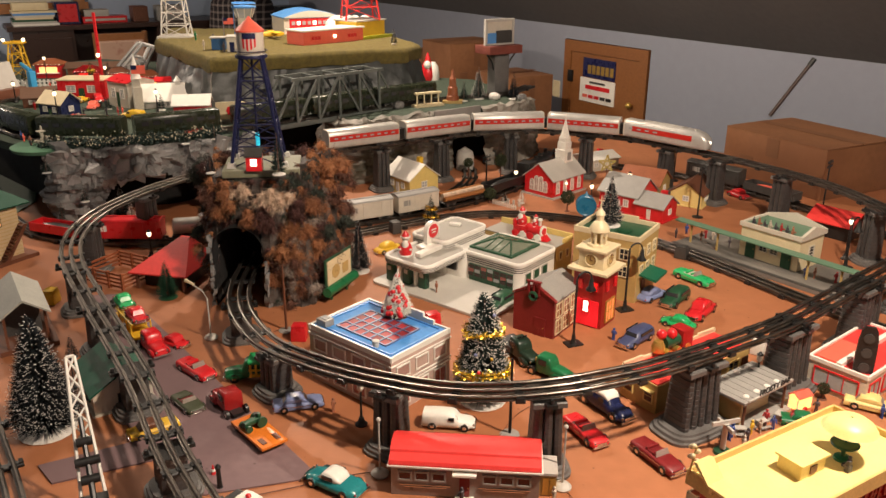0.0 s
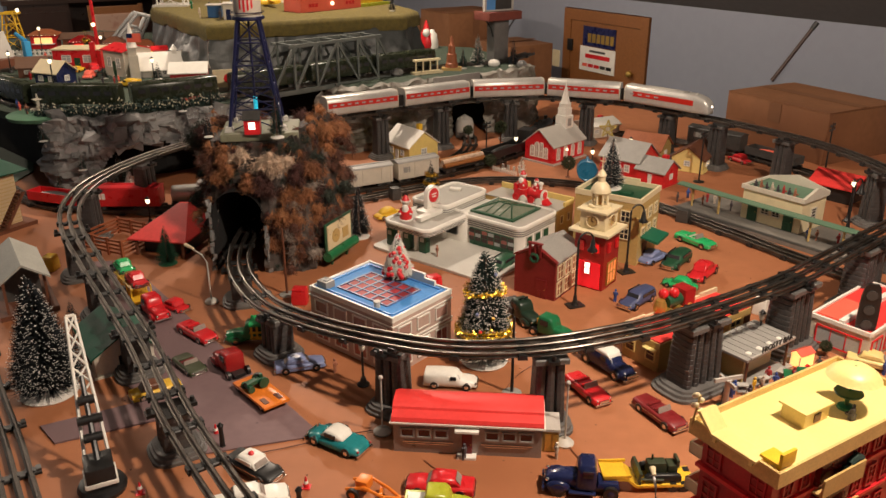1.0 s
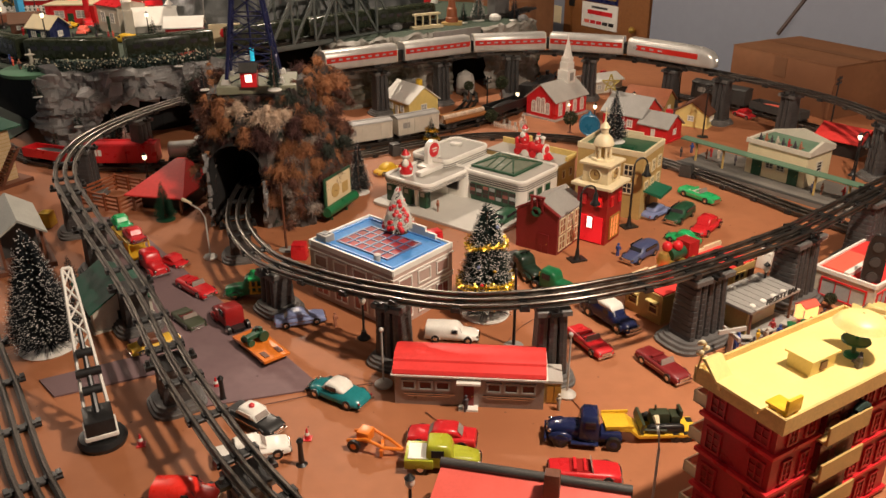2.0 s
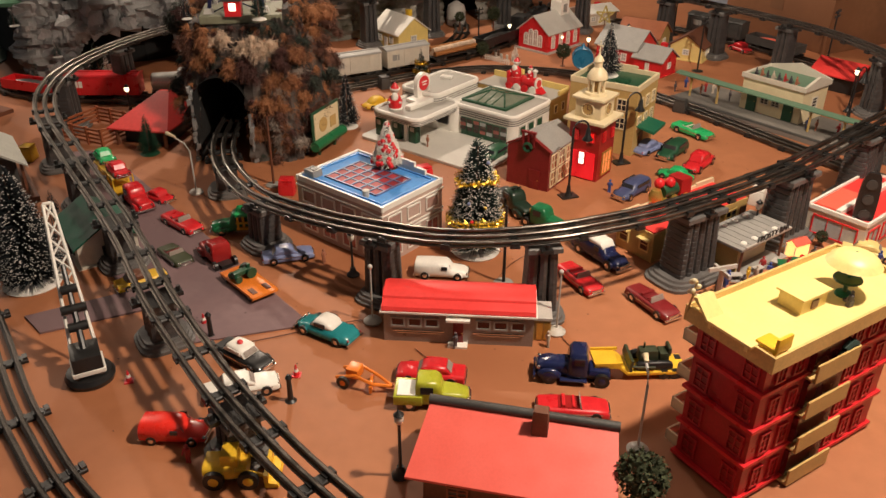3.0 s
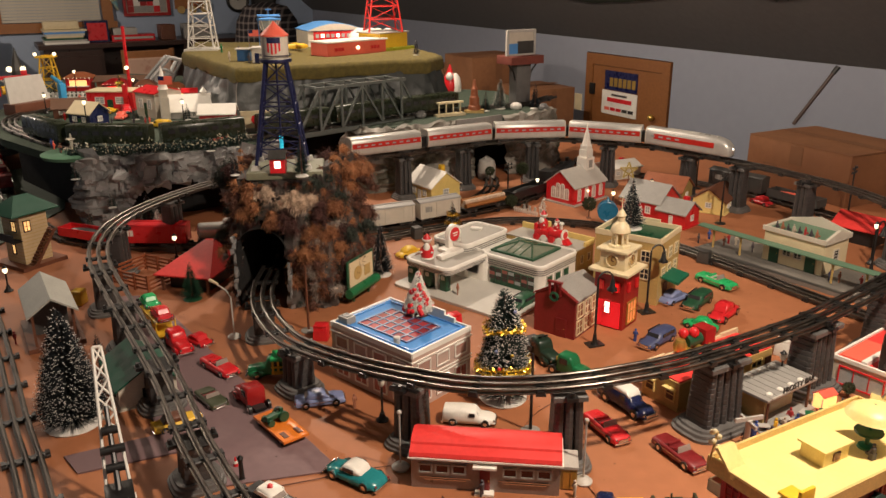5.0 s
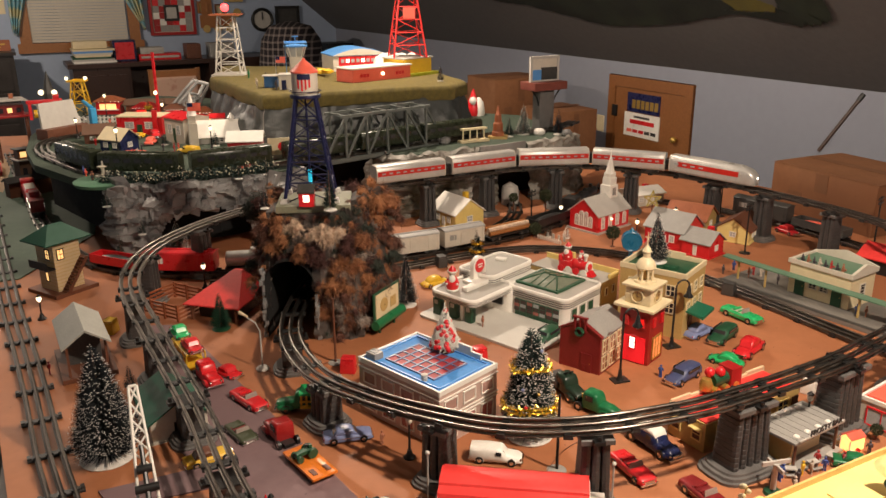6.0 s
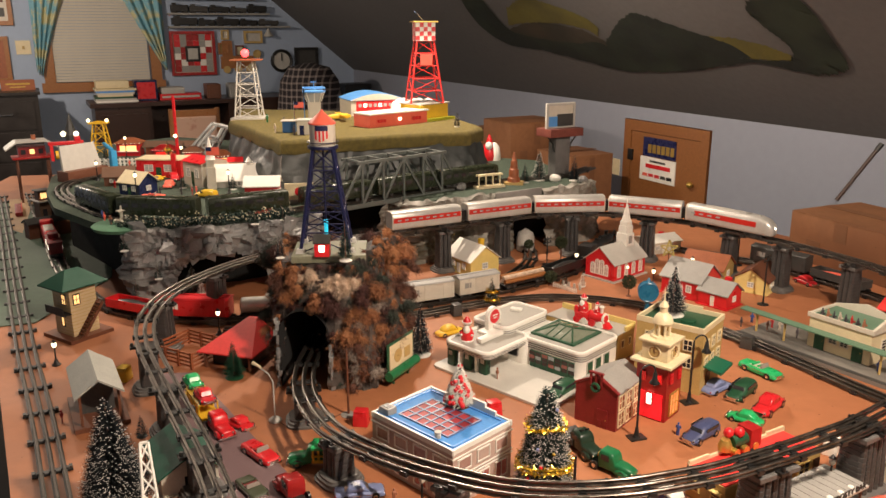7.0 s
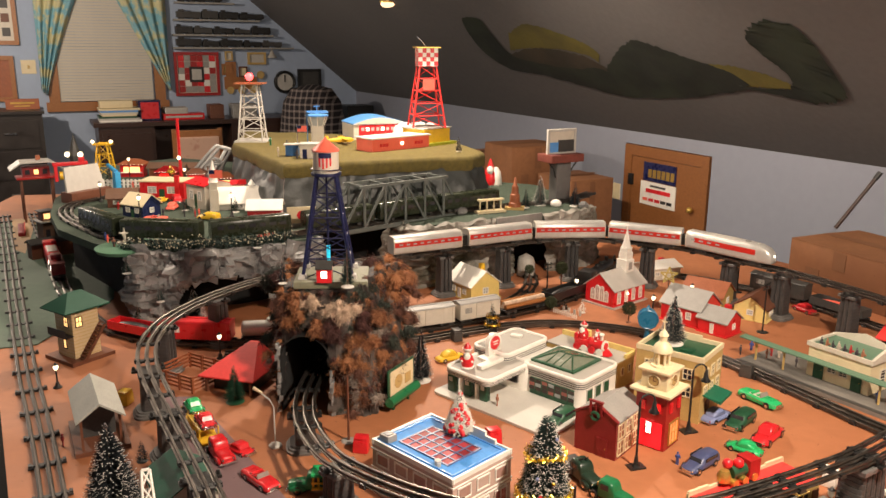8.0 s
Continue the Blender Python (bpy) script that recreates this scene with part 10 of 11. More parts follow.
# dresser
BLACKWOOD = paint("black_stained_wood", (0.018, 0.013, 0.011), 0.4, 0, 0.3, 8)
ds2 = thing("dresser", "black stained chest of drawers with metal pulls", "dresser")
end_part("body", -0.75, 0.17, END - 0.75, END - 0.25, FLOORZ, 0.38, BLACKWOOD, ds2)
end_part("top", -0.78, 0.19, END - 0.78, END - 0.23, 0.38, 0.405, BLACKWOOD, ds2)
for k in range(4):
    z0 = -0.75 + k * 0.275
    dw = end_part("drawer", -0.71, 0.13, END - 0.762, END - 0.75, z0, z0 + 0.25, BLACKWOOD, ds2)
    for vv in (-0.5, -0.1):
        end_part("handle", vv - 0.05, vv + 0.05, END - 0.78, END - 0.768, z0 + 0.13, z0 + 0.142, CHROME, dw)
sgn = thing("small_sign", "small brown wooden sign standing on the dresser", "sign")
end_part("board", -0.12, 0.16, END - 0.5, END - 0.47, 0.405, 0.5, RUST, sgn)
end_part("bar", -0.08, 0.12, END - 0.505, END - 0.5, 0.455, 0.47, BRASS, sgn)
end_part("bar", -0.05, 0.08, END - 0.505, END - 0.5, 0.43, 0.44, BRASS, sgn)
jr = thing("ornament", "dark glass ornaments standing on the dresser", "ornament")
g = G()
for k in range(5):
    p = end_pt(-0.6 + k * 0.1, END - 0.45, 0)
    g.lathe(p[0], p[1], [(0.03, 0.405), (0.035, 0.44), (0.02, 0.48), (0.012, 0.5 + 0.02 * (k % 3))], 12)
part("jar", g, GLASSL, jr)
# long desk with books and boxes
dk2 = thing("desk", "long dark wooden sideboard under the window", "desk")
end_part("top", 0.6, 2.6, END - 0.6, END - 0.03, 0.22, 0.26, DARKWOOD, dk2)
end_part("body", 0.64, 1.15, END - 0.57, END - 0.05, FLOORZ, 0.22, DARKWOOD, dk2)
end_part("body", 1.9, 2.56, END - 0.57, END - 0.05, FLOORZ, 0.22, DARKWOOD, dk2)
end_part("back_panel", 1.15, 1.9, END - 0.1, END - 0.06, FLOORZ, 0.22, DARKWOOD, dk2)
for k in range(3):
    end_part("drawer", 0.67, 1.12, END - 0.585, END - 0.57, -0.75 + k * 0.31, -0.47 + k * 0.31, DARKWOOD, dk2)
rb = random.Random(8)
z = 0.26
for k in range(7):
    bk1 = thing("book", "thin book lying in a stack on the sideboard", "book", group="stacked books")
    end_part("cover", 0.66 + rb.uniform(0, 0.03), 1.02 + rb.uniform(-0.03, 0.03), END - 0.5, END - 0.2, z, z + 0.018, (WHITE, LGREY, DGREEN, CREAM, OLDWHITE, BLUE, CREAM)[k], bk1)
    z += 0.0185
for lb, v0, v1, z0, z1, m1 in (("red and blue standing picture frame", 1.03, 1.24, 0.26, 0.46, NAVY), ("red flat box on the sideboard", 1.26, 1.66, 0.26, 0.32, RED), ("pale box on the sideboard", 1.28, 1.5, 0.32, 0.38, LGREY), ("cream cardboard box on the sideboard", 0.68, 0.98, 0.392, 0.46, CREAM), ("brown pottery jar on the sideboard", 1.72, 1.86, 0.26, 0.4, BROWN), ("grey box on the sideboard", 1.95, 2.2, 0.26, 0.4, GREY)):
    bx = thing("desk_box", lb, "box")
    end_part("body", v0, v1, END - 0.45, END - 0.25, z0, z1, m1, bx, bevel=0.006)
    end_part("lid", v0 + 0.02, v1 - 0.02, END - 0.456, END - 0.45, z0 + 0.02, z1 - 0.02, RED if m1 is NAVY else LGREY if m1 is RED else m1, bx)
# chairs
cs = thing("wooden_chair", "pine chair with a patterned cushion back", "chair")
for vv in (1.2, 1.61):
    end_part("back_post", vv, vv + 0.035, END - 1.35, END - 1.31, FLOORZ, 0.25, PINE, cs)
    end_part("leg", vv, vv + 0.035, END - 0.89, END - 0.85, FLOORZ, -0.42, PINE, cs)
end_part("top_rail", 1.22, 1.63, END - 1.36, END - 1.32, 0.17, 0.24, PINE, cs, bevel=0.01)
end_part("cushion", 1.235, 1.61, END - 1.38, END - 1.31, -0.2, 0.18, stained("floral_cushion", (0.42, 0.17, 0.12), (0.62, 0.4, 0.3), 0.9, 7.0, 0.002, 0.04), cs, "cushion printed with pink flowers", bevel=0.02)
end_part("seat", 1.2, 1.645, END - 1.32, END - 0.85, -0.42, -0.38, PINE, cs, bevel=0.01)
PLAID = paint("dark_plaid_cloth", (0.03, 0.022, 0.024), 0.95, 0, 0.3, 40)
pn, pk5 = PLAID.node_tree.nodes, PLAID.node_tree.links
shade = next(n for n in pn if n.type == "BSDF_PRINCIPLED")
spot = pn.new("ShaderNodeTexCoord")
stripes = []
for direction, size in (("X", 4.6), ("Z", 4.2)):
    wv = pn.new("ShaderNodeTexWave")
    wv.wave_type, wv.bands_direction = "BANDS", direction
    wv.inputs["Scale"].default_value, wv.inputs["Distortion"].default_value = size, 0.6
    pk5.new(spot.outputs["Object"], wv.inputs["Vector"])
    edge = pn.new("ShaderNodeMath")
    edge.operation = "GREATER_THAN"
    edge.inputs[1].default_value = 0.8
    pk5.new(wv.outputs["Fac"], edge.inputs[0])
    stripes.append(edge)
both = pn.new("ShaderNodeMath")
both.operation = "ADD"
for k in range(2):
    pk5.new(stripes[k].outputs[0], both.inputs[k])
ramp = pn.new("ShaderNodeValToRGB")
ramp.color_ramp.elements[0].color = (0.02, 0.016, 0.02, 1)
ramp.color_ramp.elements[1].color = (0.3, 0.25, 0.23, 1)
half = pn.new("ShaderNodeMath")
half.operation = "MULTIPLY"
half.inputs[1].default_value = 0.5
pk5.new(both.outputs[0], half.inputs[0])
pk5.new(half.outputs[0], ramp.inputs[0])
pk5.new(ramp.outputs[0], shade.inputs["Base Color"])
ac = thing("armchair", "armchair covered with a dark plaid throw", "armchair")
g = G(); cpt = end_pt(2.66, END - 0.9, 0)
g.lathe(cpt[0], cpt[1], [(0.4, FLOORZ), (0.42, -0.2), (0.38, 0.1), (0.34, 0.35), (0.24, 0.5), (0.05, 0.55)], 26)
part("throw", g, PLAID, ac)
sp2 = thing("loudspeaker", "dark box with a round front by the slope", "loudspeaker")
end_part("body", 3.15, 3.45, END - 0.6, END - 0.3, FLOORZ, 0.36, BLACK, sp2, bevel=0.01)

# cartons
FLAP = stained("dark_cardboard", (0.18, 0.075, 0.03), (0.13, 0.055, 0.022), 0.8, 4.0, 0.0005)


def carton(label, x, y, z, rz, sx, sy, h, flaps=False, mat=CARD):
    r = thing("carton", label, "cardboard box", x, y, z, rz)
    part("body", G().box(0, 0, 0, sx, sy, h), mat, r, bevel=0.004)
    if flaps:
        for s in (-1, 1):
            part("flap", G().skin([[(-sx / 2, s * 0.004, h + 0.003), (sx / 2, s * 0.004, h + 0.003), (sx / 2, s * 0.004, h + 0.007), (-sx / 2, s * 0.004, h + 0.007)], [(-sx / 2, s * sy / 2, h + 0.001), (sx / 2, s * sy / 2, h + 0.001), (sx / 2, s * sy / 2, h + 0.005), (-sx / 2, s * sy / 2, h + 0.005)]]), mat, r, smooth=0)
    part("tape", G().box(0, -sy / 2 - 0.001, h * 0.6, sx * 0.12, 0.002, h * 0.38).box(0, 0, h + 0.008, sx * 0.98, 0.05, 0.001), FLAP, r, smooth=0)
    part("printed_mark", G().box(-sx * 0.25, -sy / 2 - 0.001, h * 0.3, sx * 0.14, 0.002, h * 0.2), FLAP, r, smooth=0)
    return r


carton("large brown carton on the layout behind the trestle", 1.437, 3.458, 0.0, -59, 0.513, 0.4, 0.2, True)
st1 = thing("walking_stick", "dark stick leaning on the large carton", "stick", 1.376, 3.786, 0.209, 0)
part("shaft", G().rod((0, 0, 0), (0.162, 0.025, 0.245), 0.009, n=8), DARKWOOD, st1)
part("grip", G().rod((0.148, 0.023, 0.224), (0.168, 0.026, 0.254), 0.012, n=8), BLACK, st1)
p = room(3.42, 5.15, 0)
carton("brown carton stacked by the knee wall", p[0], p[1], -0.12, 35, 0.46, 0.4, 0.4, True)
carton("brown carton under the stack by the knee wall", p[0], p[1], FLOORZ, 35, 0.7, 0.5, 0.725)
p = room(3.55, 4.66, 0)
carton("brown carton standing beside the hatch door", p[0], p[1], FLOORZ, 35, 0.36, 0.42, 0.95)
p = room(3.5, 5.75, 0)
carton("tall brown carton by the knee wall", p[0], p[1], FLOORZ, 35, 0.42, 0.4, 1.0)
# ceiling lamp
lp = thing("ceiling_lamp", "small warm ceiling lamp fitting", "lamp")
p = ceil_pt(6.38, 2.84, 0.03)
part("body", G().ball(p.x, p.y, p.z, 0.06, 0.06, 0.03, 14, 8), paint("warm_lamp_glass", (1.0, 0.6, 0.35), 0.4, emit=1.6), lp)
part("rim", G().lathe(p.x, p.y, [(0.065, p.z + 0.01), (0.065, p.z + 0.025)], 16), BRASS, lp)
# ================= figures and small clutter =================


def figurine(x, y, z=0.0, rz=0.0, h=0.036, mat=FLESH, label="tiny painted standing toy figurine", sit=False):
    g = G()
    k = h / 0.036
    if sit:
        g.box(0, 0, 0.0, 0.008 * k, 0.01 * k, 0.012 * k)
        g.box(0.006 * k, 0, 0.006 * k, 0.01 * k, 0.008 * k, 0.004 * k)
        b0 = 0.01 * k
    else:
        for s in (-1, 1):
            g.rod((0, s * 0.0022 * k, 0), (0, s * 0.0018 * k, 0.016 * k), 0.0019 * k, n=6)
        b0 = 0.015 * k
    g.lathe(0, 0, [(0.0036 * k, b0), (0.0045 * k, b0 + 0.006 * k), (0.0042 * k, b0 + 0.011 * k), (0.0015 * k, b0 + 0.013 * k)], 8)
    for s in (-1, 1):
        g.rod((0, s * 0.0045 * k, b0 + 0.011 * k), (0.003 * k, s * 0.0062 * k, b0 + 0.002 * k), 0.0013 * k, n=5)
    g.ball(0, 0, b0 + 0.0165 * k, 0.0031 * k, n=8, m=6)
    return solid("figurine", g, mat, label, "figurine", x, y, z, rz, group="figurines")


FR = paint("red_painted_figure", (0.4, 0.03, 0.03), 0.5, 0, 0.3, 200)
FB = paint("blue_painted_figure", (0.04, 0.08, 0.3), 0.5, 0, 0.3, 200)
FW = paint("pale_painted_figure", (0.5, 0.42, 0.34), 0.5, 0, 0.3, 200)
MATS = (FLESH, FIGD, FR, FB, FW)
places = ((-0.016, 2.118, 0.008), (0.447, 1.87, 0), (0.1, 1.208, 0), (0.262, 1.222, 0), (-0.273, 0.907, 0), (-0.184, 1.487, 0), (0.621, 1.443, 0), (0.6, 1.421, 0), (0.64, 1.41, 0), (0.712, 1.511, 0), (0.777, 1.842, 0), (0.96, 1.55, 0), (0.83, 1.56, 0), (-1.0, 1.77, 0.012), (-1.09, 1.72, 0), (-1.5, 2.72, 0.262), (-1.58, 2.8, 0.262), (-1.6, 3.3, 0.256), (-1.5, 3.4, 0.256), (-1.45, 3.3, 0.256), (-0.34, 3.6, 0.256))
for k, (x, y, z) in enumerate(places):
    figurine(x, y, z, k * 67, mat=MATS[(k * 3) % 5])
for k, (x, y) in enumerate(((0.746, 2.62), (0.79, 2.665), (0.824, 2.6), (0.845, 2.625), (0.865, 2.61), (0.9, 2.541), (1.059, 2.303), (1.08, 2.29), (1.13, 2.26))):
    figurine(x, y, 0.0145, k * 71, mat=MATS[(k * 2 + 1) % 5], label="tiny toy figurine waiting on the platform")
for k in range(8):
    x, y = 0.945 + k * 0.0125, 2.474 - k * 0.0135
    figurine(x, y, 0.119, -50 + 17 * (k % 3), 0.028 + 0.003 * (k % 2), (FIGD, FLESH, FIGD, FW, FIGD, FR)[k % 6], "tiny toy figurine seated on the station roof", sit=True)


def plump(name, label, x, y, z, h, rz=0):
    """A plump red and white holiday figure, kept plain."""
    return figure(name, label, x, y, z, rz, (
        (G().lathe(0, 0, [(h * 0.2, 0), (h * 0.25, h * 0.2), (h * 0.22, h * 0.45), (h * 0.1, h * 0.6)], 16), RED),
        (G().ball(0, -h * 0.13, h * 0.5, h * 0.14, h * 0.12, h * 0.18, 12, 8), WHITE),
        (G().ball(-h * 0.2, -h * 0.1, h * 0.36, h * 0.08, n=10, m=6), RED),
        (G().ball(h * 0.2, -h * 0.1, h * 0.36, h * 0.08, n=10, m=6), RED),
        (G().ball(-h * 0.2, -h * 0.17, h * 0.32, h * 0.05, n=10, m=6).ball(h * 0.2, -h * 0.17, h * 0.32, h * 0.05, n=10, m=6), WHITE),
        (G().ball(0, 0, h * 0.72, h * 0.15, n=12, m=8), FW),
        (G().lathe(0, 0, [(h * 0.17, h * 0.78), (h * 0.15, h * 0.84), (h * 0.04, h * 1.0)], 12), RED),
        (G().lathe(0, 0, [(h * 0.19, h * 0.75), (h * 0.19, h * 0.81)], 14), WHITE),
        (G().lathe(0, 0, [(h * 0.22, h * 0.0), (h * 0.265, h * 0.05), (h * 0.24, h * 0.09)], 14), WHITE)))


plump("holiday_figure", "plump red and white holiday figure on the canopy", -0.111, 2.193, 0.086, 0.076, 0)
plump("holiday_figure", "red and white holiday figure riding the roof train", 0.226, 2.392, 0.12, 0.062, -45)
plump("holiday_figure", "small white and red holiday figure on the train's boiler", 0.266, 2.364, 0.127, 0.04, -45)
sn = thing("toy_roof_train", "red toy holiday train ornament on the shop roof", "ornament", 0.246, 2.38, 0.0895, -35)
part("boiler", G().rod((-0.002, 0, 0.028), (0.052, 0, 0.028), 0.0165, n=16), RED, sn, smooth=40)
part("cab", G().box(-0.022, 0, 0.01, 0.046, 0.038, 0.026), RED, sn, bevel=0.003)
part("cab", G().box(-0.042, 0, 0.03, 0.01, 0.038, 0.022), RED, sn, bevel=0.003)
part("ring", G().rod((0.05, 0, 0.028), (0.055, 0, 0.028), 0.0172, n=18), WHITE, sn)
part("nose", G().rod((0.054, 0, 0.028), (0.057, 0, 0.028), 0.011, n=14), RED, sn)
part("stack", G().lathe(0.04, 0, [(0.005, 0.042), (0.005, 0.056), (0.009, 0.062), (0.006, 0.066)], 10), WHITE, sn)
part("cowcatcher", G().skin([[(0.055, -0.018, 0.002), (0.075, -0.012, 0.002), (0.075, 0.012, 0.002), (0.055, 0.018, 0.002)], [(0.055, -0.016, 0.016), (0.06, -0.01, 0.016), (0.06, 0.01, 0.016), (0.055, 0.016, 0.016)]]), RED, sn, smooth=0)
part("trim", G().box(0.005, 0, 0.003, 0.104, 0.04, 0.005), WHITE, sn, bevel=0.002)
for k in range(4):
    for sd in (-1, 1):
        part("wheel", G().rod((-0.036 + k * 0.027, sd * 0.0165, 0.011), (-0.036 + k * 0.027, sd * 0.0215, 0.011), 0.011, n=16), WHITE if k % 2 else RED, sn)
s2 = thing("toy_gift_train", "red, green and gold toy holiday train on the coral roof", "ornament", 0.548, 1.69, 0.07, 38)
part("cab", G().box(0.03, 0, 0.006, 0.034, 0.04, 0.044), DARKRED, s2, bevel=0.002)
part("boiler", G().rod((-0.03, 0, 0.026), (0.02, 0, 0.026), 0.016, n=14), DGREEN, s2)
part("gift", G().ball(-0.03, 0.006, 0.045, 0.012, n=10, m=6).ball(-0.01, -0.006, 0.047, 0.012, n=10, m=6), RED, s2)
part("nose", G().lathe(-0.045, 0, [(0.014, 0.01), (0.016, 0.022), (0.01, 0.036)], 12), BRASS, s2)
for k in range(3):
    part("wheel", G().rod((-0.03 + k * 0.03, -0.022, 0.009), (-0.03 + k * 0.03, 0.022, 0.009), 0.009, n=14), BRASS, s2)

# blue clock globe, signs, billboards
PEACOCK = paint("peacock_blue_plastic", (0.01, 0.14, 0.27), 0.3)
bg = thing("toy_street_clock", "bright blue round toy street clock on a stand", "toy clock", 0.45, 2.69, 0, 0)
part("stand", G().lathe(0, 0, [(0.022, 0), (0.022, 0.006), (0.01, 0.02), (0.008, 0.06), (0.014, 0.07)], 14), PEACOCK, bg)
part("dial", G().rod((0, -0.016, 0.1), (0, 0.016, 0.1), 0.034, n=22), PEACOCK, bg)
part("finial", G().lathe(0, 0, [(0.01, 0.132), (0.006, 0.14), (0.002, 0.148)], 10), PEACOCK, bg)
part("rim", G().tube([(0.032 * math.cos(a), -0.016, 0.1 + 0.032 * math.sin(a)) for a in [2 * math.pi * k / 20 for k in range(21)]], 0.003, 6), PEACOCK, bg)
bs = thing("toy_tall_sign", "tall black toy sign board with three dark lamps", "toy sign", 0.935, 1.615, 0, 20)
part("post", G().rod((0, 0.008, 0), (0, 0.008, 0.08), 0.003, n=8), BLACK, bs)
part("board", shell([(-0.004, 0.02, 0.06, 0.178), (0.004, 0.02, 0.06, 0.178)], 0.5), BLACK, bs)
for k in range(3):
    part("lens", G().rod((-0.004, 0, 0.085 + k * 0.034), (-0.0065, 0, 0.085 + k * 0.034), 0.011, n=14), DGREY, bs)
bs.rotation_euler.z = radians(75)
b9 = thing("toy_billboard", "green framed toy billboard leaning by the mountain", "toy billboard", -0.29, 2.1, 0, 70)
part("board", G().box(0, 0, 0.04, 0.14, 0.004, 0.085), DGREEN, b9, bevel=0.001)
part("poster", G().box(0, -0.003, 0.048, 0.122, 0.003, 0.07), CREAM, b9, smooth=0)
part("poster_shape", G().rod((-0.02, -0.0045, 0.08), (-0.02, -0.0058, 0.08), 0.02, n=16).box(0.03, -0.005, 0.06, 0.03, 0.002, 0.03), TAN, b9)
part("ledge", G().rod((-0.075, -0.008, 0.034), (0.075, -0.008, 0.034), 0.014, n=12), GREEN, b9)
part("leg", G().box(-0.04, 0, 0, 0.006, 0.006, 0.04).box(0.04, 0, 0, 0.006, 0.006, 0.04), DGREEN, b9, smooth=0)
st9 = thing("toy_star_pole", "gold garland star on a thin pole", "ornament", 0.56, 3.05, 0, 0)
part("pole", G().rod((0, 0, 0), (0, 0, 0.14), 0.002, n=6), BROWN, st9)
g = G()
for k in range(5):
    a = math.pi / 2 + 2 * math.pi * k / 5
    b_ = math.pi / 2 + 2 * math.pi * (k + 2) / 5
    g.rod((0.034 * math.cos(a), 0, 0.155 + 0.034 * math.sin(a)), (0.034 * math.cos(b_), 0, 0.155 + 0.034 * math.sin(b_)), 0.003, n=5)
part("star", g, paint("gold_tinsel", (0.42, 0.33, 0.09), 0.5, 0, 0.4, 90), st9)
# shed right of the station
rs = thing("toy_shelter", "dark toy shelter with a red pitched roof", "toy building", 1.31, 2.74, 0, -46)
part("wall", G().box(0, 0, 0, 0.13, 0.1, 0.06), BLACK, rs, smooth=0)
gable_roof(rs, 0.13, 0.1, 0.06, 0.03, REDROOF, over=0.016)
# lit grill stand
gs = thing("toy_food_cart", "small toy food cart glowing with orange light", "toy cart", 0.8, 1.575, 0, 30)
gs.scale = (0.8, 0.8, 0.85)
part("body", G().box(0, 0, 0.006, 0.05, 0.034, 0.032), paint("glowing_cart_glass", (1.0, 0.42, 0.12), 0.4, emit=2.6), gs, bevel=0.002)
part("roof", G().slabx([(-0.019, 0.04), (0.0, 0.05), (0.019, 0.04), (0.019, 0.042), (0.0, 0.052), (-0.019, 0.042)], -0.027, 0.027), CORAL, gs, smooth=0)
part("post", G().box(-0.024, -0.015, 0.006, 0.003, 0.003, 0.03).box(0.024, -0.015, 0.006, 0.003, 0.003, 0.03).box(-0.024, 0.015, 0.006, 0.003, 0.003, 0.03).box(0.024, 0.015, 0.006, 0.003, 0.003, 0.03), WHITE, gs, smooth=0)
for s in (-1, 1):
    part("wheel", G().rod((0, s * 0.018, 0.008), (0, s * 0.022, 0.008), 0.008, n=12), RED, gs)
# garden tables with guests before the refreshment stand
for k, (x, y) in enumerate(((0.648, 1.468), (0.7, 1.498), (0.745, 1.53), (0.79, 1.535))):
    tb = thing("toy_garden_table", "small grey toy garden table with benches", "toy table", x, y, 0, 25 * k, group="garden tables")
    part("top", G().box(0, 0, 0.014, 0.024, 0.014, 0.002), LGREY, tb, smooth=0)
    part("leg", G().box(-0.008, 0, 0, 0.002, 0.01, 0.014), GREY, tb, smooth=0)
    part("leg", G().box(0.008, 0, 0, 0.002, 0.01, 0.014), GREY, tb, smooth=0)
    for sd in (-1, 1):
        part("bench", G().box(0, sd * 0.014, 0.006, 0.024, 0.006, 0.002).box(0, sd * 0.014, 0, 0.003, 0.004, 0.006), GREY, tb, smooth=0)
for k, (x, y) in enumerate(((0.63, 1.455), (0.615, 1.45), (0.655, 1.44), (0.672, 1.47), (0.69, 1.475), (0.72, 1.49), (0.765, 1.515), (0.607, 1.432))):
    figurine(x, y, 0.0, 51 * k, 0.034, (FB, FR, FIGD, YELLOW, FW)[k % 5], "tiny toy figurine by the garden tables")
# parasols


def parasol(name, label, x, y, z, h, r, mat):
    p = thing(name, label, "parasol", x, y, z)
    part("pole", G().rod((0, 0, 0), (0, 0, h), 0.002, n=6).lathe(0, 0, [(0.014, 0), (0.012, 0.003)], 12), WHITE, p)
    g = G()
    n = 12
    rings = []
    for k, (rr, zz) in enumerate(((1.0, -0.22), (0.72, -0.09), (0.4, -0.02), (0.03, 0.0))):
        rings.append([(r * rr * math.cos(2 * math.pi * i / n), r * rr * math.sin(2 * math.pi * i / n), h + r * zz * (1.1 if i % 2 and k == 0 else 1)) for i in range(n)])
    low = [[(x2 * 0.97, y2 * 0.97, z2 - 0.002) for x2, y2, z2 in q] for q in reversed(rings)]
    g.skin(rings + low)
    part("canopy", g, mat, p, smooth=20)
    part("table", G().lathe(0, 0, [(r * 0.5, h * 0.45), (r * 0.5, h * 0.48)], 14), mat, p)
    return p


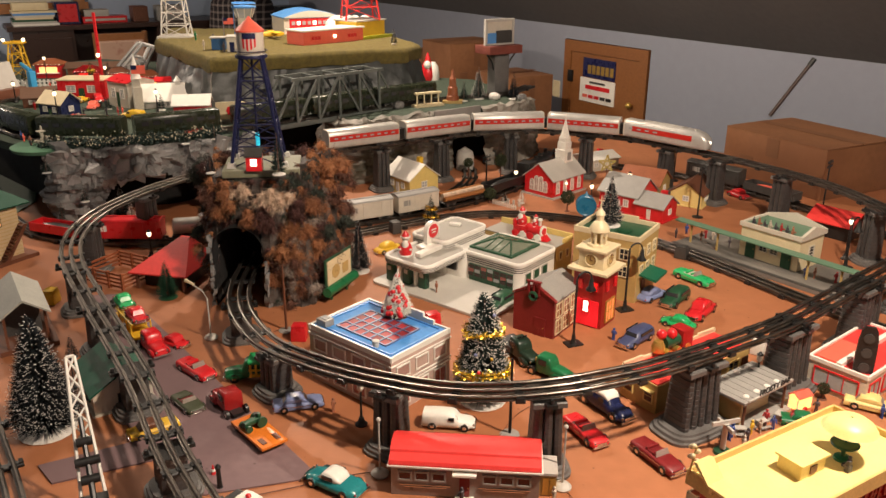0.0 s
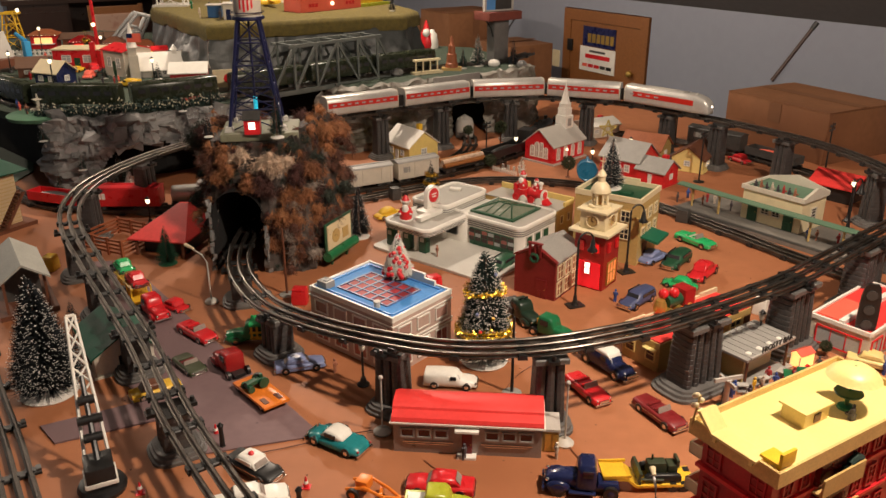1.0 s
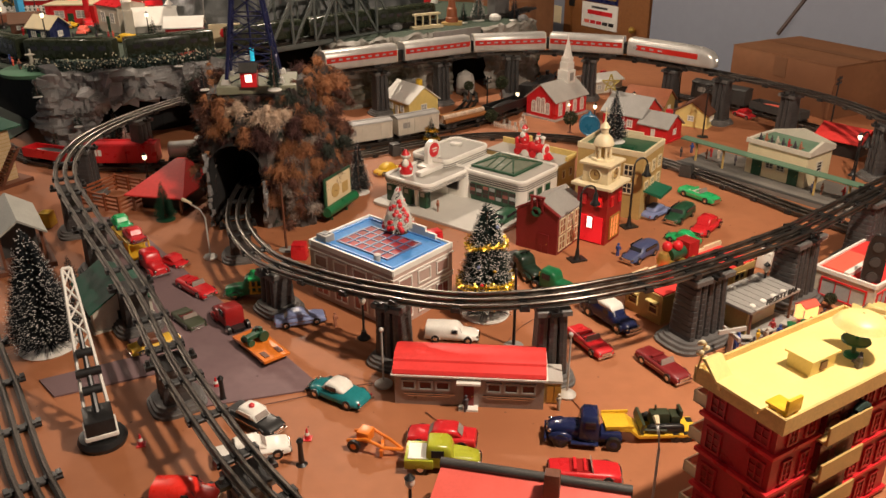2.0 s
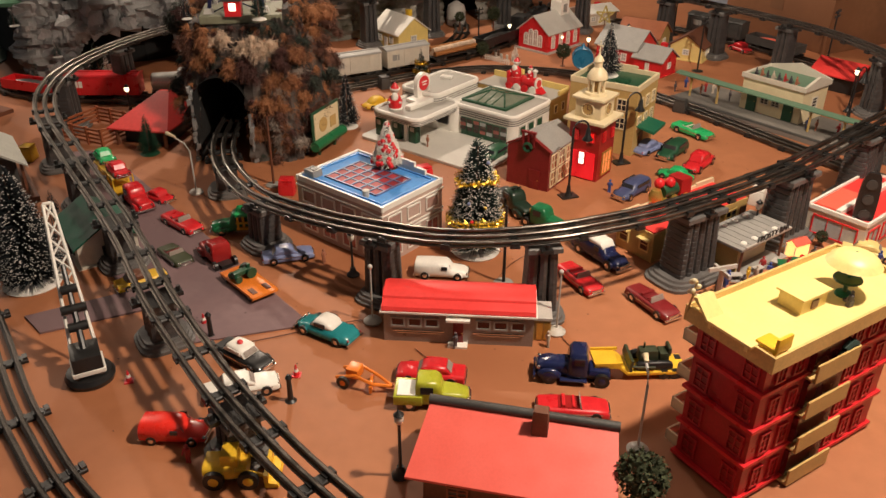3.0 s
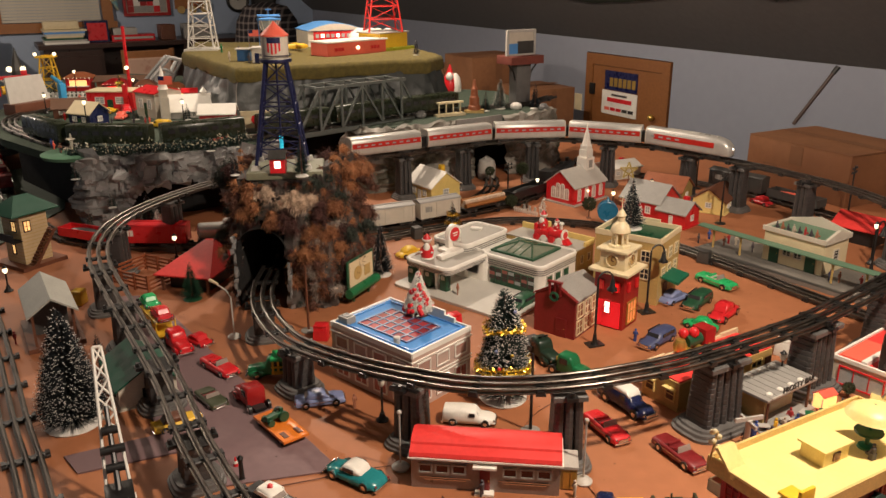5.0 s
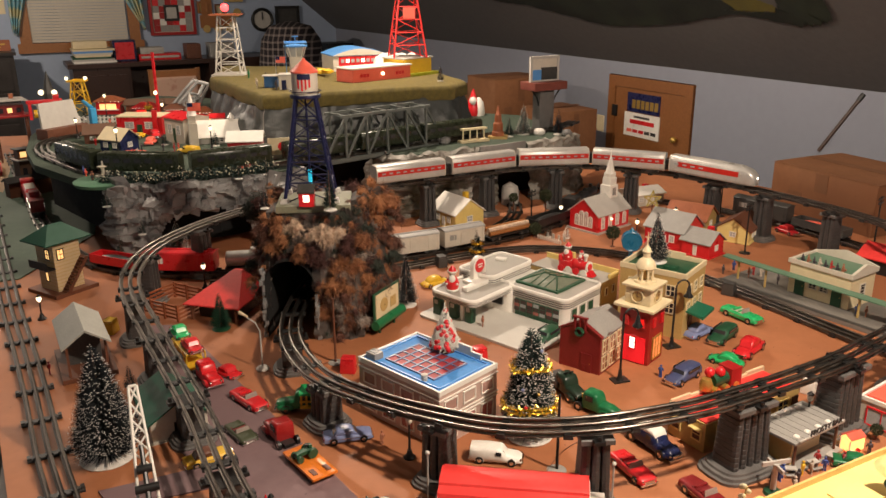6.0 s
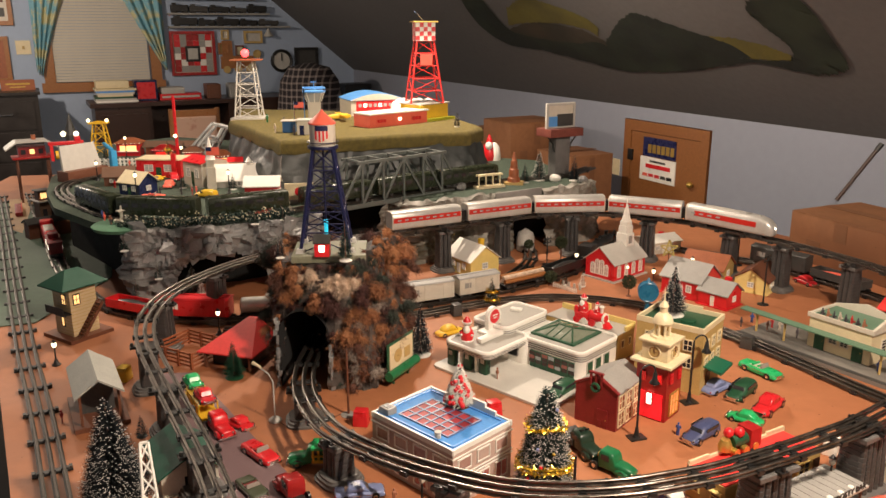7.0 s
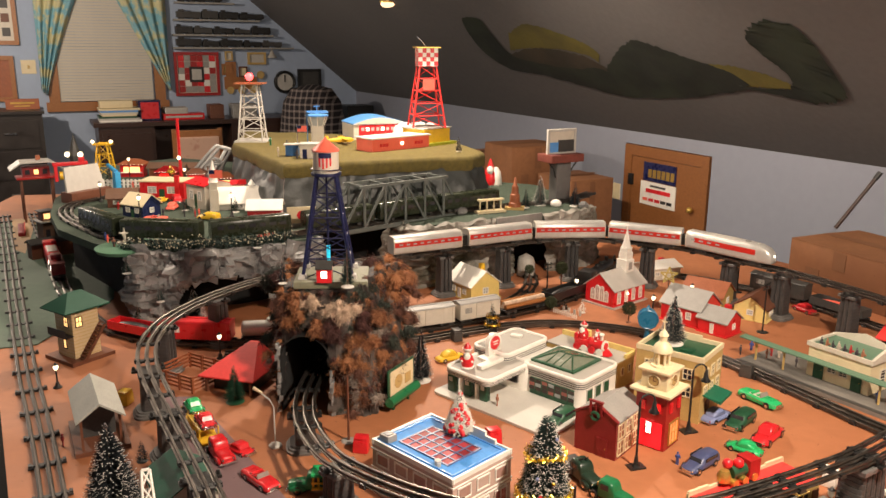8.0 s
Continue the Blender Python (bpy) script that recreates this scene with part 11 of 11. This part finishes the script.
ps = thing("toy_parasol_table", "green toy table under a pale yellow parasol on the roof", "parasol", 0.638, 1.024, 0.25, 0)
ps.scale = (1.02, 1.02, 1.1)
part("base", G().lathe(0, 0, [(0.012, 0), (0.011, 0.003), (0.003, 0.005)], 16), GREEN, ps)
part("table", G().lathe(0, 0, [(0.003, 0.002), (0.003, 0.02), (0.018, 0.021), (0.019, 0.023), (0.018, 0.0245)], 20), DGREEN, ps, "round green table top")
part("pole", G().rod((0, 0, 0.004), (0.003, 0.002, 0.06), 0.0018, n=8), GREEN, ps)
g = G()
rings = [[(0.003 + 0.036 * rr * math.cos(math.pi * i / 12), 0.002 + 0.036 * rr * math.sin(math.pi * i / 12), 0.06 + 0.036 * zz) for i in range(24)] for rr, zz in ((1.0, -0.44), (0.97, -0.42), (0.86, -0.25), (0.62, -0.1), (0.35, -0.03), (0.05, 0.0), (0.04, -0.03), (0.34, -0.06), (0.6, -0.13), (0.84, -0.28))]
part("canopy", g.skin(rings), PALEY, ps, "wide pale yellow canopy", smooth=50)
figurine(0.634, 0.994, 0.25, 120, 0.03, FIGD, "tiny dark toy figurine sitting under the parasol", sit=True)
lo = thing("toy_sun_lounger", "pale yellow toy sun lounger on the apartment roof", "toy lounger", 0.452, 0.93, 0.25, -55)
lo.scale = (1.6, 1.5, 1.1)
part("seat", G().box(0.012, 0, 0.006, 0.045, 0.02, 0.004), PALEY, lo, bevel=0.001)
part("backrest", G().skin([[(-0.01, -0.01, 0.008), (-0.006, -0.01, 0.006), (-0.006, 0.01, 0.006), (-0.01, 0.01, 0.008)], [(-0.026, -0.01, 0.028), (-0.022, -0.01, 0.03), (-0.022, 0.01, 0.03), (-0.026, 0.01, 0.028)]]), PALEY, lo, smooth=0)
for sx_ in (-0.006, 0.03):
    for s in (-1, 1):
        part("leg", G().box(sx_, s * 0.008, 0, 0.003, 0.003, 0.007), PALEY, lo, smooth=0)
yc = thing("toy_roof_chair", "golden yellow toy chair on the apartment roof", "toy chair", 0.5, 0.885, 0.25, 125)
yc.scale = (1.2, 1.2, 1.1)
part("seat", G().box(0, 0, 0.008, 0.026, 0.022, 0.005), YELLOW, yc, bevel=0.001)
part("backrest", G().box(-0.012, 0, 0.01, 0.004, 0.022, 0.018), YELLOW, yc, bevel=0.001)
for sx_ in (-1, 1):
    for s in (-1, 1):
        part("leg", G().box(sx_ * 0.01, s * 0.009, 0, 0.003, 0.003, 0.009), YELLOW, yc, smooth=0)
pt = thing("toy_pennant", "small cream toy plant on the apartment's parapet", "toy plant", 0.414, 0.962, 0.256, 0)
part("stem", G().rod((0, 0, 0), (0.006, 0, 0.045), 0.0015, n=6), TAN, pt)
for k in range(6):
    part("leaf", G().ball(0.003 + 0.005 * math.cos(k * 2.1), 0.004 * math.sin(k * 2.1), 0.022 + 0.005 * k, 0.0045, 0.0025, 0.004, 8, 6), CREAM, pt)
wr = thing("toy_wreath", "dark toy wreath hung on the apartment wall", "wreath", 0.632, 0.957, 0.2, 35.3)
part("ring", G().tube([(0.016 * math.cos(a), 0, 0.016 * math.sin(a)) for a in [2 * math.pi * k / 16 for k in range(17)]], 0.006, 6), NEEDLE, wr)
# street name post and sundries
sp3 = thing("toy_sign_post", "grey toy post with crossed arms by the tall pier", "toy sign", 0.597, 1.40, 0, 20)
part("base", G().lathe(0, 0, [(0.018, 0), (0.016, 0.006), (0.008, 0.01)], 12), DGREEN, sp3)
part("post", G().lathe(0, 0, [(0.006, 0.006), (0.005, 0.06), (0.008, 0.066)], 10), LGREY, sp3)
part("arm", G().box(0, 0, 0.064, 0.06, 0.005, 0.008).box(0, 0, 0.056, 0.005, 0.05, 0.008), LGREY, sp3, smooth=0)
for k, (x, y, m, lb) in enumerate(((-0.335, 1.815, RED, "small red toy drum by the blue-roofed building"), (-0.01, 1.91, RED, "red toy kiosk box behind the blue-roofed building"), (0.79, 1.83, WHITE, "white toy counter by the red-roofed store"), (-1.065, 1.98, YELLOW, "yellow toy crate behind the freight shed"), (-0.2, 2.64, DGREY, "dark track switch box beside the rails"), (0.735, 2.47, DGREY, "dark track switch box by the platform"))):
    bx = thing("toy_box", lb, "toy box", x, y, 0, 30 * k)
    part("body", G().box(0, 0, 0, 0.04, 0.034, 0.036, taper=0.9), m, bx, bevel=0.004)
    part("lid", G().box(0, 0, 0.036, 0.034, 0.03, 0.005), m, bx, bevel=0.002)
bl2 = thing("toy_bollard", "small black toy post on the board", "toy post", -0.156, 1.052, 0, 0)
part("post", G().lathe(0, 0, [(0.01, 0), (0.005, 0.004), (0.004, 0.04), (0.006, 0.046), (0.002, 0.052)], 10), BLACK, bl2)
bl3 = copy_thing(bl2, pose(-0.337, 1.217, 0))
# fenced graveyard by the church
gv = thing("toy_churchyard", "small white fenced toy churchyard with pale stones", "toy churchyard", 0.2, 3.0, 0, -40)
for k in range(12):
    part("picket", G().box(-0.055 + k * 0.01, -0.04, 0, 0.004, 0.002, 0.018), WHITE, gv, smooth=0)
part("rail", G().box(0, -0.04, 0.009, 0.12, 0.002, 0.003), WHITE, gv, smooth=0)
for k in range(4):
    part("stone", G().box(-0.04 + k * 0.027, 0.0, 0, 0.01, 0.004, 0.02), LGREY, gv, bevel=0.001)
brush_tree("tiny white fir in the churchyard", 0.24, 3.02, 0.06, 0.018, NEEDLEW, SNOW, 300, seed=31)
brush_tree("tiny dark fir in the churchyard", 0.175, 3.03, 0.055, 0.016, NEEDLE, SNOW, 300, seed=32)
# back corner pieces
tk2 = thing("toy_storage_tank", "grey toy storage tank under the trestle", "toy tank", 0.0, 3.52, 0, 0)
part("body", G().lathe(0, 0, [(0.04, 0), (0.04, 0.06), (0.034, 0.08), (0.015, 0.092), (0.004, 0.1)], 20), LGREY, tk2)
part("band", G().lathe(0, 0, [(0.0415, 0.02), (0.0415, 0.026)], 20), GREY, tk2)
# fallen bits on the board
g = G()
rf2 = random.Random(77)
for k in range(170):
    x, y = rf2.uniform(-0.75, 1.2), rf2.uniform(0.95, 3.1)
    q = rf2.uniform(0.0015, 0.004)
    a = rf2.uniform(0, 6.3)
    g.add([(x, y, 0.0006), (x + q * math.cos(a), y + q * math.sin(a), 0.0006), (x + q * math.cos(a + 1.4), y + q * math.sin(a + 1.4), 0.0006), (x + 0.4 * q, y, q * 0.5)], [(0, 1, 2), (0, 1, 3), (1, 2, 3), (2, 0, 3)])
solid("debris", g, LICH2, "dark crumbs of lichen fallen on the board", "debris", kind="stuff", smooth=0)
# wires on the board
for pts in ([(-0.36, 1.21), (-0.3, 1.19), (-0.1, 1.275), (-0.06, 1.28)], [(0.28, 1.27), (0.31, 1.2), (0.33, 1.12)], [(0.15, 1.38), (0.2, 1.5), (0.28, 1.6), (0.3, 1.7)], [(0.03, 1.2), (0.06, 1.17), (0.1, 1.16)], [(-0.55, 1.8), (-0.5, 1.77), (-0.44, 1.8), (-0.4, 1.86)]):
    line = [Vector((p.x, p.y, 0.002)) for p in glide(pts, 0.01)]
    solid("lamp_wire", G().tube(line, 0.0009, 5), BROWN, "thin brown lamp wire lying on the board", "wire")
# ================= far end of the layout =================
STRIP = paint("sandy_beige_board", (0.42, 0.27, 0.14), 0.7, 0, 0.15, 8.0, 0.0005)
g = G(); g.prism([(-2.42, 3.47), (-2.53, 3.54), (-3.0, 4.18), (-2.88, 4.24)], 0.0015, 0.005)
solid("board_strip", g, STRIP, "sandy beige strip of board between the two tracks", "board", kind="structure", smooth=0)
rs = thing("toy_loading_ramp", "long low red toy ramp on the beige strip", "toy ramp", -2.74, 3.9, 0.005, 126)
part("deck", G().box(0, 0, 0, 0.26, 0.035, 0.02), MAROON, rs, bevel=0.001)
part("edge", G().box(0, -0.016, 0.02, 0.26, 0.004, 0.006), RED, rs, smooth=0)

# track-side buildings in front of the deck
hs = thing("toy_signal_house", "narrow brown toy house with one lit upper window", "toy building", -2.4, 3.645, 0, 55)
part("wall", G().box(0, 0, 0, 0.085, 0.075, 0.13), DECKW, hs, smooth=0)
part("roof", G().box(0, 0, 0.13, 0.11, 0.1, 0.007), GREY, hs, bevel=0.002)
part("upper_room", G().box(-0.01, 0, 0.137, 0.055, 0.05, 0.045), BROWN, hs, smooth=0)
part("upper_roof", G().box(-0.01, 0, 0.182, 0.075, 0.07, 0.006), DGREY, hs, bevel=0.002)
part("window", G().box(-0.01, -0.0262, 0.147, 0.036, 0.003, 0.026), WARMGLOW, hs, "lit orange window", smooth=0)
for k in range(2):
    part("window", G().box(-0.02 + 0.04 * k, -0.0382, 0.05, 0.02, 0.003, 0.045), GLASSD, hs, smooth=0)
gs2 = thing("toy_goods_shed", "long dark toy goods shed beside the track", "toy building", -2.265, 3.47, 0, 54)
part("wall", G().box(0, 0, 0, 0.22, 0.06, 0.075), BROWN, gs2, smooth=0)
part("roof", G().slabx([(-0.04, 0.073), (0, 0.092), (0.04, 0.073), (0.04, 0.078), (0, 0.098), (-0.04, 0.078)], -0.118, 0.118), DGREY, gs2, smooth=0)
part("door", G().box(0, -0.0305, 0, 0.04, 0.003, 0.05), RUST, gs2, smooth=0)
part("lamp", G().ball(0.09, -0.044, 0.07, 0.008, n=10, m=6), BULB, gs2)

# station standing over the tracks
ov = thing("toy_overhead_station", "dark red toy station on posts over the tracks, pale roof", "toy building", -2.83, 4.2, 0, 40)
for sx_ in (-1, 1):
    for sy_ in (-1, 1):
        part("post", G().box(sx_ * 0.08, sy_ * 0.045, 0, 0.011, 0.011, 0.25), BROWN, ov, smooth=0)
part("deck", G().box(0, 0, 0.25, 0.21, 0.13, 0.011), DARKRED, ov, bevel=0.002)
part("wall", G().box(0, 0.005, 0.261, 0.14, 0.08, 0.055), MAROON, ov, smooth=0)
part("roof", G().slaby([(-0.135, 0.302), (-0.075, 0.342), (0.075, 0.342), (0.135, 0.302), (0.135, 0.309), (0.078, 0.349), (-0.078, 0.349), (-0.135, 0.309)], -0.075, 0.075), LGREY, ov, smooth=0)
for k in range(3):
    part("window", G().box(-0.045 + 0.045 * k, -0.0365, 0.275, 0.024, 0.003, 0.026), WARMGLOW if k == 1 else GLASSD, ov, smooth=0)
part("chimney", G().box(0.02, 0.02, 0.345, 0.022, 0.022, 0.03), RUST, ov, smooth=0)

# red gantry with a yellow tank
gy = thing("toy_gantry", "red toy gantry spanning a yellow tank", "toy crane", -2.56, 4.12, UPZ, 40)
for s in (-1, 1):
    part("leg", G().box(s * 0.075, 0, 0, 0.016, 0.03, 0.085), RED, gy, smooth=0)
part("beam", G().box(0, 0, 0.085, 0.18, 0.03, 0.018), RED, gy, bevel=0.001)
part("tank", G().rod((-0.055, 0.03, 0.026), (0.055, 0.03, 0.026), 0.024, n=16), YELLOW, gy)
part("cab", G().box(0.06, 0, 0.103, 0.03, 0.028, 0.024), RED, gy, bevel=0.001)

# dark spire with lit globes
sp3 = thing("toy_lamp_spire", "dark toy spire with two large lit globes", "toy lamp", -2.75, 4.47, UPZ, 15)
part("base", G().lathe(0, 0, [(0.05, 0), (0.045, 0.02), (0.03, 0.03)], 16), DGREY, sp3)
part("spire", G().lathe(0, 0, [(0.03, 0.03), (0.034, 0.09), (0.028, 0.12), (0.004, 0.21), (0.001, 0.22)], 8), DGREY, sp3, smooth=0)
for s in (-1, 1):
    part("arm", G().rod((0, 0, 0.075), (s * 0.037, -0.02, 0.08), 0.004, n=6), DGREY, sp3)
    part("globe", G().ball(s * 0.037, -0.02, 0.098, 0.016, n=12, m=8), BULB, sp3)

# lit amusement booths behind the picket fence
def booth(label, x, y, rz, w, d, h, wall_mat, roof_mat, glow):
    b = thing("toy_booth", label, "toy building", x, y, UPZ, rz)
    part("wall", G().box(0, 0, 0, w, d, h), wall_mat, b, smooth=0)
    part("roof", G().skin([[(sx * (w / 2 + 0.012), sy * (d / 2 + 0.012), h) for sx, sy in ((-1, -1), (1, -1), (1, 1), (-1, 1))], [(sx * (w / 2 + 0.01), sy * (d / 2 + 0.01), h + 0.006) for sx, sy in ((-1, -1), (1, -1), (1, 1), (-1, 1))], [(sx * w * 0.2, sy * d * 0.15, h + 0.03) for sx, sy in ((-1, -1), (1, -1), (1, 1), (-1, 1))]]), roof_mat, b, smooth=0)
    part("counter", G().box(0, -d / 2 - 0.006, h * 0.35, w * 0.9, 0.014, 0.005), WHITE, b, smooth=0)
    part("opening", G().box(0, -d / 2 - 0.0008, h * 0.42, w * 0.7, 0.003, h * 0.42), glow, b, smooth=0)
    for k in range(7):
        part("string_light", G().ball(-w / 2 + k * w / 6, -d / 2 - 0.014, h + 0.002, 0.0015, n=6, m=4), WHITEGLOW, b)
    return b


booth("red toy booth with a warm lit counter", -2.3, 4.33, 12, 0.13, 0.08, 0.07, RED, RUST, WARMGLOW)
booth("dark red toy booth with a lit red opening", -2.02, 4.2, 8, 0.11, 0.07, 0.055, DARKRED, RED, REDGLOW)
booth("dark toy booth with a warm lit opening", -1.62, 4.02, 25, 0.1, 0.07, 0.06, DGREY, RUST, WARMGLOW)
booth("small red toy booth beside the bridge span", -1.82, 4.12, 18, 0.09, 0.06, 0.06, RED, BROWN, REDGLOW)

# small folk and parcels on the hill
for k, (x, y, m, lb) in enumerate(((-1.13, 3.75, WHITE, "tiny white toy figurine on the hill"), (-1.09, 3.73, WHITE, "tiny white toy figurine by the office"), (-1.2, 3.83, FIGD, "tiny dark toy figurine on the hill"), (-1.04, 3.5, FIGD, "tiny dark toy figurine at the hill's edge"), (-1.15, 3.56, FW, "tiny pale toy figurine at the hill's edge"), (-1.33, 3.95, GREEN, "tiny green toy figurine by the beacon"))):
    figurine(x, y, HZ + 0.004, 50 * k, 0.045, m, lb)
# street lamps and small folk of the raised deck
for x, y, h in ((-2.22, 4.14, 0.13), (-1.78, 3.9, 0.12), (-1.47, 2.87, 0.17), (-1.3, 3.35, 0.1), (-2.05, 3.56, 0.09)):
    l = lamp_post(x, y, h)
    l.location.z = UPZ
for k, (x, y, m, lb) in enumerate(((-1.63, 3.56, RED, "tiny red toy figurine by the red mast"), (-1.6, 3.5, FIGD, "tiny dark toy figurine by the house"), (-1.92, 3.45, WHITE, "tiny white toy figurine near the curve"), (-1.87, 3.4, RED, "tiny red toy figurine near the curve"), (-1.5, 3.3, FIGD, "tiny dark toy figurine behind the coach"), (-1.44, 3.32, CORAL, "tiny coral toy figurine behind the coach"), (-2.0, 3.9, RED, "tiny red toy figurine by the fence"), (-2.1, 3.95, CORAL, "tiny coral toy figurine at the fence"), (-1.5, 2.72, FIGD, "tiny dark toy figurine in the park"), (-1.56, 2.78, CORAL, "tiny coral toy figurine in the park"), (-1.46, 2.76, WHITE, "tiny white toy figurine in the park"))):
    figurine(x, y, UPZ + 0.001, 40 * k, 0.036, m, lb)
for k, (x, y, h) in enumerate(((-1.72, 3.46, 0.07), (-1.56, 3.44, 0.06), (-1.32, 3.44, 0.08), (-2.32, 4.1, 0.1), (-1.95, 4.28, 0.1))):
    brush_tree("small dark toy fir on the raised deck", x, y, h, 0.022, NEEDLE, SNOW, 350, z=UPZ, seed=60 + k, snowy=0.08)
for k, (x, y, m) in enumerate(((-1.83, 3.56, RED), (-1.76, 3.6, YELLOW), (-2.0, 3.62, NAVY))):
    o = car(("bright red toy coupe outside the fire station", "yellow toy taxi outside the fire station", "navy toy sedan by the screen")[k], ("round", "sedan", "sedan")[k], m, x, y, 30 + 60 * k, 0.085, 0.04)
    o.location.z = UPZ + 0.001
fm = thing("toy_flag", "toy flagpole with a striped flag beside the chapel", "toy flag", -1.42, 3.4, UPZ, 10)
part("pole", G().rod((0, 0, 0), (0, 0, 0.2), 0.002, n=6), LGREY, fm)
part("flag", G().box(0.03, 0, 0.16, 0.06, 0.001, 0.036), CORAL, fm, smooth=0)
part("canton", G().box(0.013, -0.0008, 0.178, 0.025, 0.001, 0.018), NAVY, fm, smooth=0)

# small firs and a glittering tree at the foot of the rock face
brush_tree("silvery glittering toy fir inside the cave mouth", -1.2, 2.72, 0.12, 0.04, NEEDLE, SNOW, 900, seed=71, snowy=0.7)
for k, (x, y, z, h) in enumerate(((-1.36, 2.6, 0.0, 0.1), (-1.28, 2.62, 0.09, 0.06), (-1.4, 2.62, 0.19, 0.06), (-0.98, 2.82, UPZ, 0.06), (-0.9, 2.9, UPZ, 0.07))):
    brush_tree("small grey-green fir growing on the rock face", x, y, h, 0.02, NEEDLE, SNOW, 320, z=z, seed=80 + k, snowy=0.25)

brush_tree("thin dark toy fir beside the red shed on the mountain", -0.415, 2.012, 0.12, 0.023, NEEDLE, LICH1, 600, z=0.37, seed=91, snowy=0.1)
brush_tree("small bluish wire fir on the mountain edge", -0.605, 2.04, 0.07, 0.016, NEEDLEB, SNOW, 320, z=0.362, seed=92, snowy=0.3)
